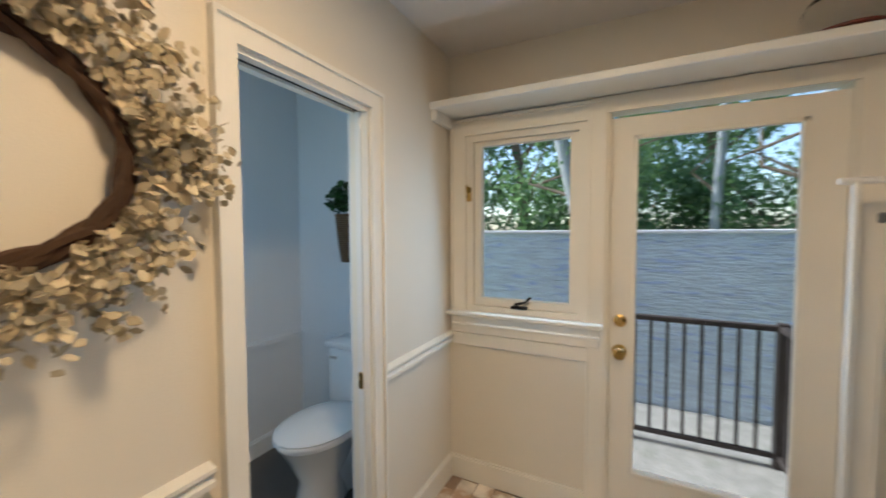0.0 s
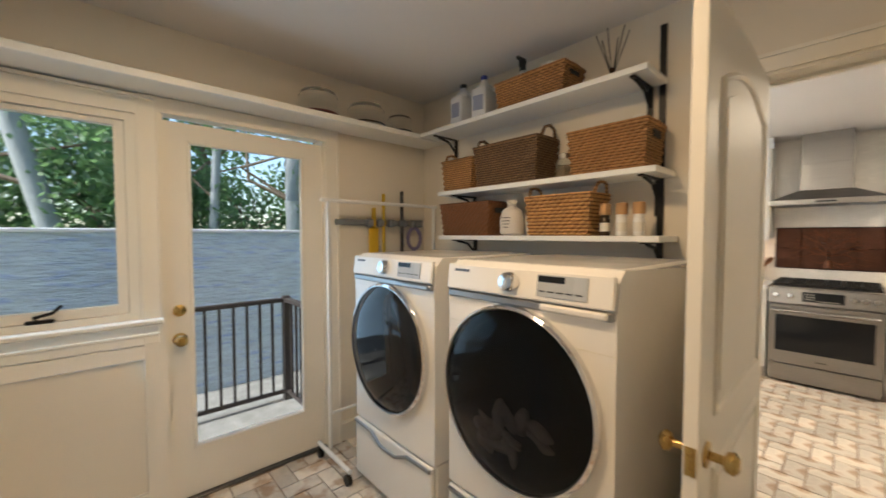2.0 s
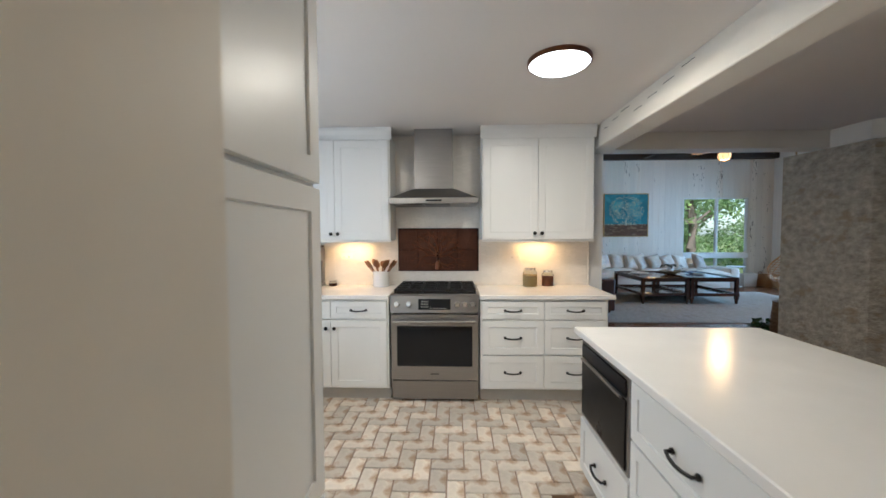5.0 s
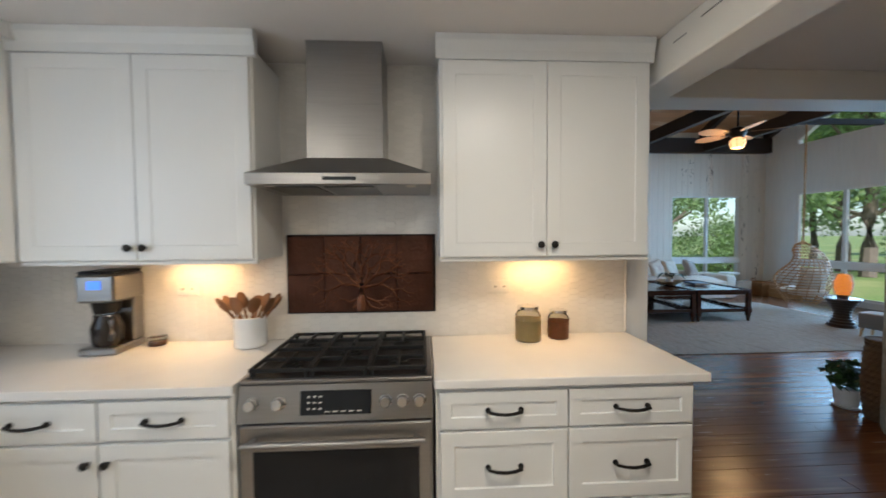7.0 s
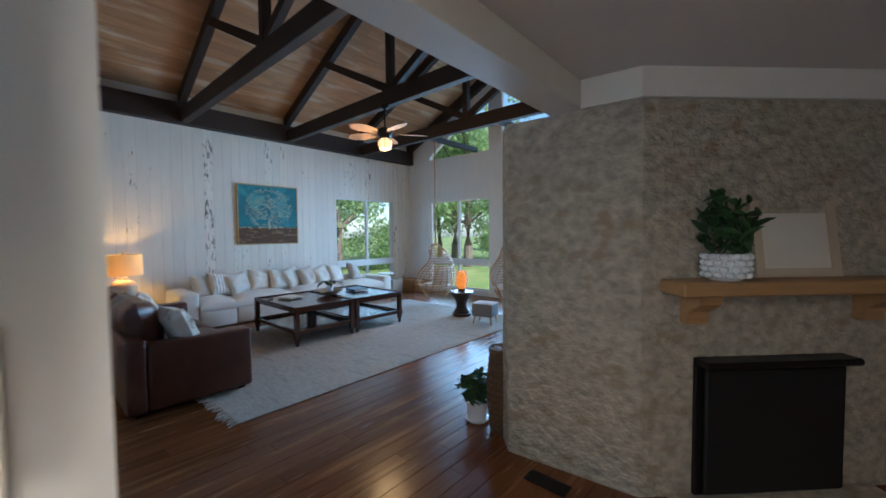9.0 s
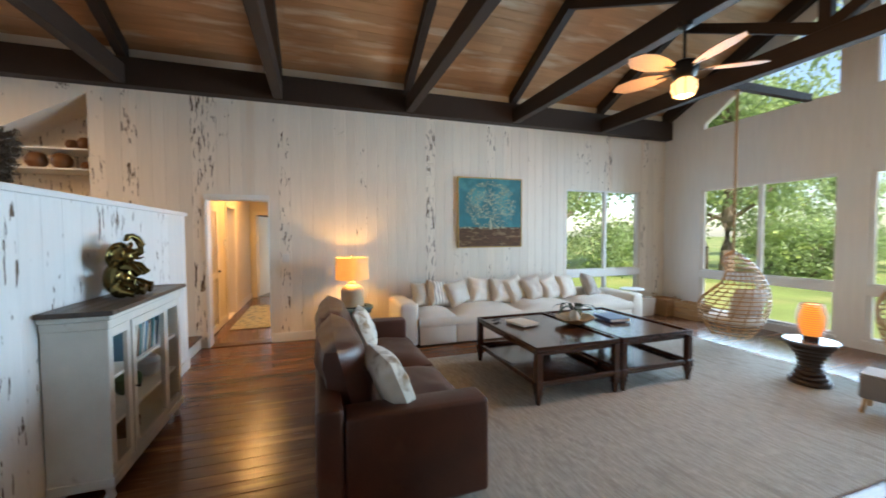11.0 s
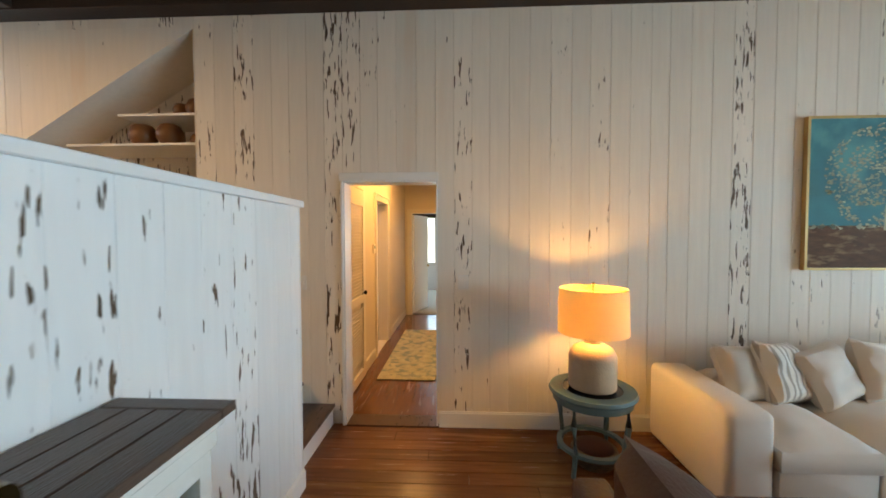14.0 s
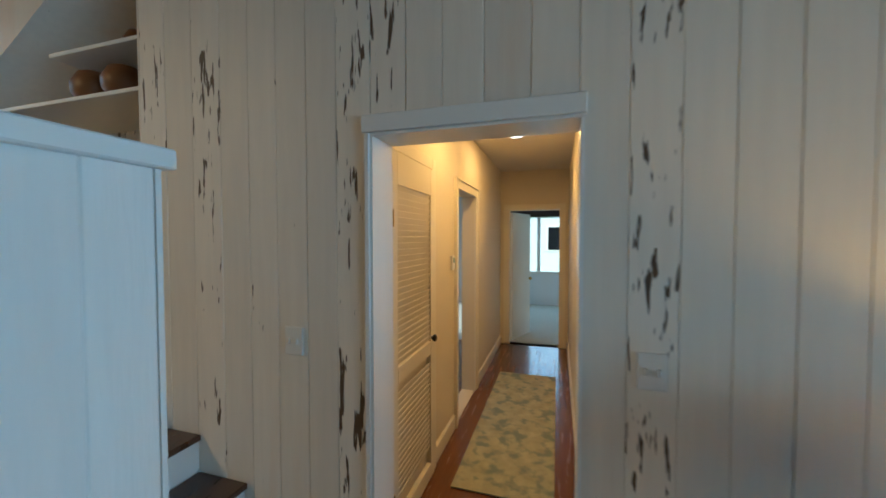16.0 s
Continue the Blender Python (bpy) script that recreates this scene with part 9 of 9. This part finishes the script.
# ---------------------------------------------------------------- pieces of walls and floors
def board_wall(parent, axis, face, depth, a0, a1, z0, z1, holes, material, width=0.155):
    """Vertical boards with eased edges, cut round the holes; each board is a piece."""
    a = a0
    while a < a1 - 0.01:
        b = min(a + width * random.uniform(0.92, 1.08), a1)
        d = depth * random.uniform(0.96, 1.03)
        cuts = sorted({a, b, *[u for h in holes for u in h[:2] if a + 0.006 < u < b - 0.006]})
        for ua, ub in zip(cuts, cuts[1:]):
            mid = (ua + ub) / 2
            spans = [(z0, z1)]
            for h in holes:
                if h[0] < mid < h[1]:
                    spans = [p for lo, hi in spans for p in ((lo, min(hi, h[2])), (max(lo, h[3]), hi)) if p[1] - p[0] > 0.02]
            # only the board's own edges are eased
            ea, eb = (0.0032 if ua == a else 0.0), (0.0032 if ub == b else 0.0)
            for lo, hi in spans:
                prof = [(ua, face), (ub, face)]
                prof += [(ub, face + d * 0.80), (ub - eb, face + d)] if eb else [(ub, face + d)]
                prof += [(ua + ea, face + d), (ua, face + d * 0.80)] if ea else [(ua, face + d)]
                part("board", Shape().prism([(v, u) for u, v in prof] if axis == "x" else prof, "z", lo, hi), material, parent)
        a = b


far_wall = thing("wall_far", "whitewashed pecky cypress board wall with dark wormy streaks", "wall", kind="structure")
board_wall(far_wall, "x", 11.95, -0.022, -9.06, 3.60, 0.12, 3.46, [(-1.59, -0.80, 0.0, 2.05), (-8.41, -6.66, 0.25, 2.39), (2.35, 3.45, 2.05, 2.86), (0.46, 2.0, 2.05, 3.36)], PECKY)
low_wall = thing("wall_low_boards", "white painted pecky board half wall with dark pits", "wall", kind="structure")
board_wall(low_wall, "y", -0.762, -0.016, 5.2, 11.115, 0.12, 1.78, [], PECKYW, 0.19)
board_wall(low_wall, "x", 11.117, 0.014, -0.778, -0.66, 0.0, 1.78, [], PECKYW, 0.19)

living_floor = thing("floor_living", "glossy dark reddish-brown wooden floor boards", "floor", kind="structure")
rest = Shape()
x0 = 5.05
while x0 < 11.93:
    w = 0.128
    y0 = -9.06 + random.uniform(-1.5, 0)
    top = -0.66
    while y0 < top:
        ln = random.uniform(1.6, 3.4)
        a, b = max(y0, -9.06), min(y0 + ln - 0.002, top)
        if b - a > 0.02:
            near = 5.6 < x0 < 11.9 and b > -5.2
            sh = Shape() if near else rest
            sh.prism([(x0 + 0.001, -0.022), (min(x0 + w, 11.93) - 0.0015, -0.022), (min(x0 + w, 11.93) - 0.0008, -0.0015), (min(x0 + w, 11.93) - 0.0028, 0.0), (x0 + 0.0028, 0.0), (x0 + 0.001, -0.0015)], "y", a, b)
            if near:
                part("floor_board", sh, FLOORWOOD, living_floor)
        y0 += ln
    x0 += w
x0 = 1.73
while x0 < 5.05:
    y0 = -6.6
    while y0 < -1.66:
        ln = random.uniform(1.6, 3.2)
        rest.prism([(x0 + 0.001, -0.022), (x0 + 0.1265, -0.022), (x0 + 0.1272, -0.0015), (x0 + 0.1252, 0.0), (x0 + 0.0028, 0.0), (x0 + 0.001, -0.0015)], "y", y0, min(y0 + ln - 0.002, -1.66))
        y0 += ln
    x0 += 0.128
tagged(part("far_floor_boards", rest, FLOORWOOD, living_floor), kind="stuff")


def herringbone(x0, x1, y0, y1):
    """Centres and turns of bricks in a right-angled herringbone."""
    L, W = 0.205, 0.1025
    out = []
    n = int(8 / W)
    for i in range(-n, n):
        for j in range(-n // 2, n // 2):
            # each course shifts by one width
            bx = i * W + j * 2 * L
            by = i * W
            out.append((bx + L / 2, by + W / 2, 0))
            out.append((bx + W / 2 - W, by + L / 2, 1))
    return [o for o in out if x0 < o[0] + 2.0 < x1 and y0 < o[1] < y1]


brick_floor = thing("floor_bricks", "whitewashed herringbone brick floor with worn brown patches", "floor", kind="structure")
brick_meshes = []
for k in range(6):
    s = Shape().box(-0.0985, 0.0985, -0.0475, 0.0475, -0.03, 0.0, 0.004)
    for v in s.bm.verts:
        v.co.x += random.uniform(-0.0015, 0.0015)
        v.co.y += random.uniform(-0.0015, 0.0015)
        if v.co.z > -0.01:
            v.co.z += random.uniform(-0.0012, 0.0012)
    brick_meshes.append(finish("brick", s, BRICK))
rest_bricks = Shape()
made = 0
for cx, cy, turn in herringbone(-0.95, 5.05, -1.66, 1.97):
    cx += 2.0
    hx, hy = (0.0475, 0.0985) if turn else (0.0985, 0.0475)
    if cx < 1.66 and cy < -0.98 or cx > 1.60 and cx < 1.75 and not -0.94 < cy < -0.1 or cx > 1.75 and cy > 1.75:
        continue
    if cx - hx < -0.95 or cx + hx > 5.02 or cy - hy < -1.66 or cy + hy > 1.96:
        x_a, x_b, y_a, y_b = max(cx - hx, -0.95), min(cx + hx, 5.02), max(cy - hy, -1.66), min(cy + hy, 1.96)
        if x_b - x_a > 0.01 and y_b - y_a > 0.01:
            rest_bricks.box(x_a, x_b, y_a, y_b, -0.03, 0)
        continue
    if 1.8 < cx < 4.5 and -1.1 < cy < 1.1 and made < 300:
        ob = new("brick", brick_meshes[made % 6])
        ob.parent = brick_floor
        ob.matrix_basis = pose(cx, cy, random.uniform(-0.001, 0.001), random.uniform(-0.4, 0.4), random.uniform(-0.4, 0.4), 90 * turn + random.uniform(-0.6, 0.6))
        made += 1
    else:
        rest_bricks.box(cx - hx, cx + hx, cy - hy, cy + hy, -0.03, random.uniform(-0.001, 0.001))
tagged(part("far_bricks", rest_bricks, BRICK_FAR, brick_floor), kind="stuff")
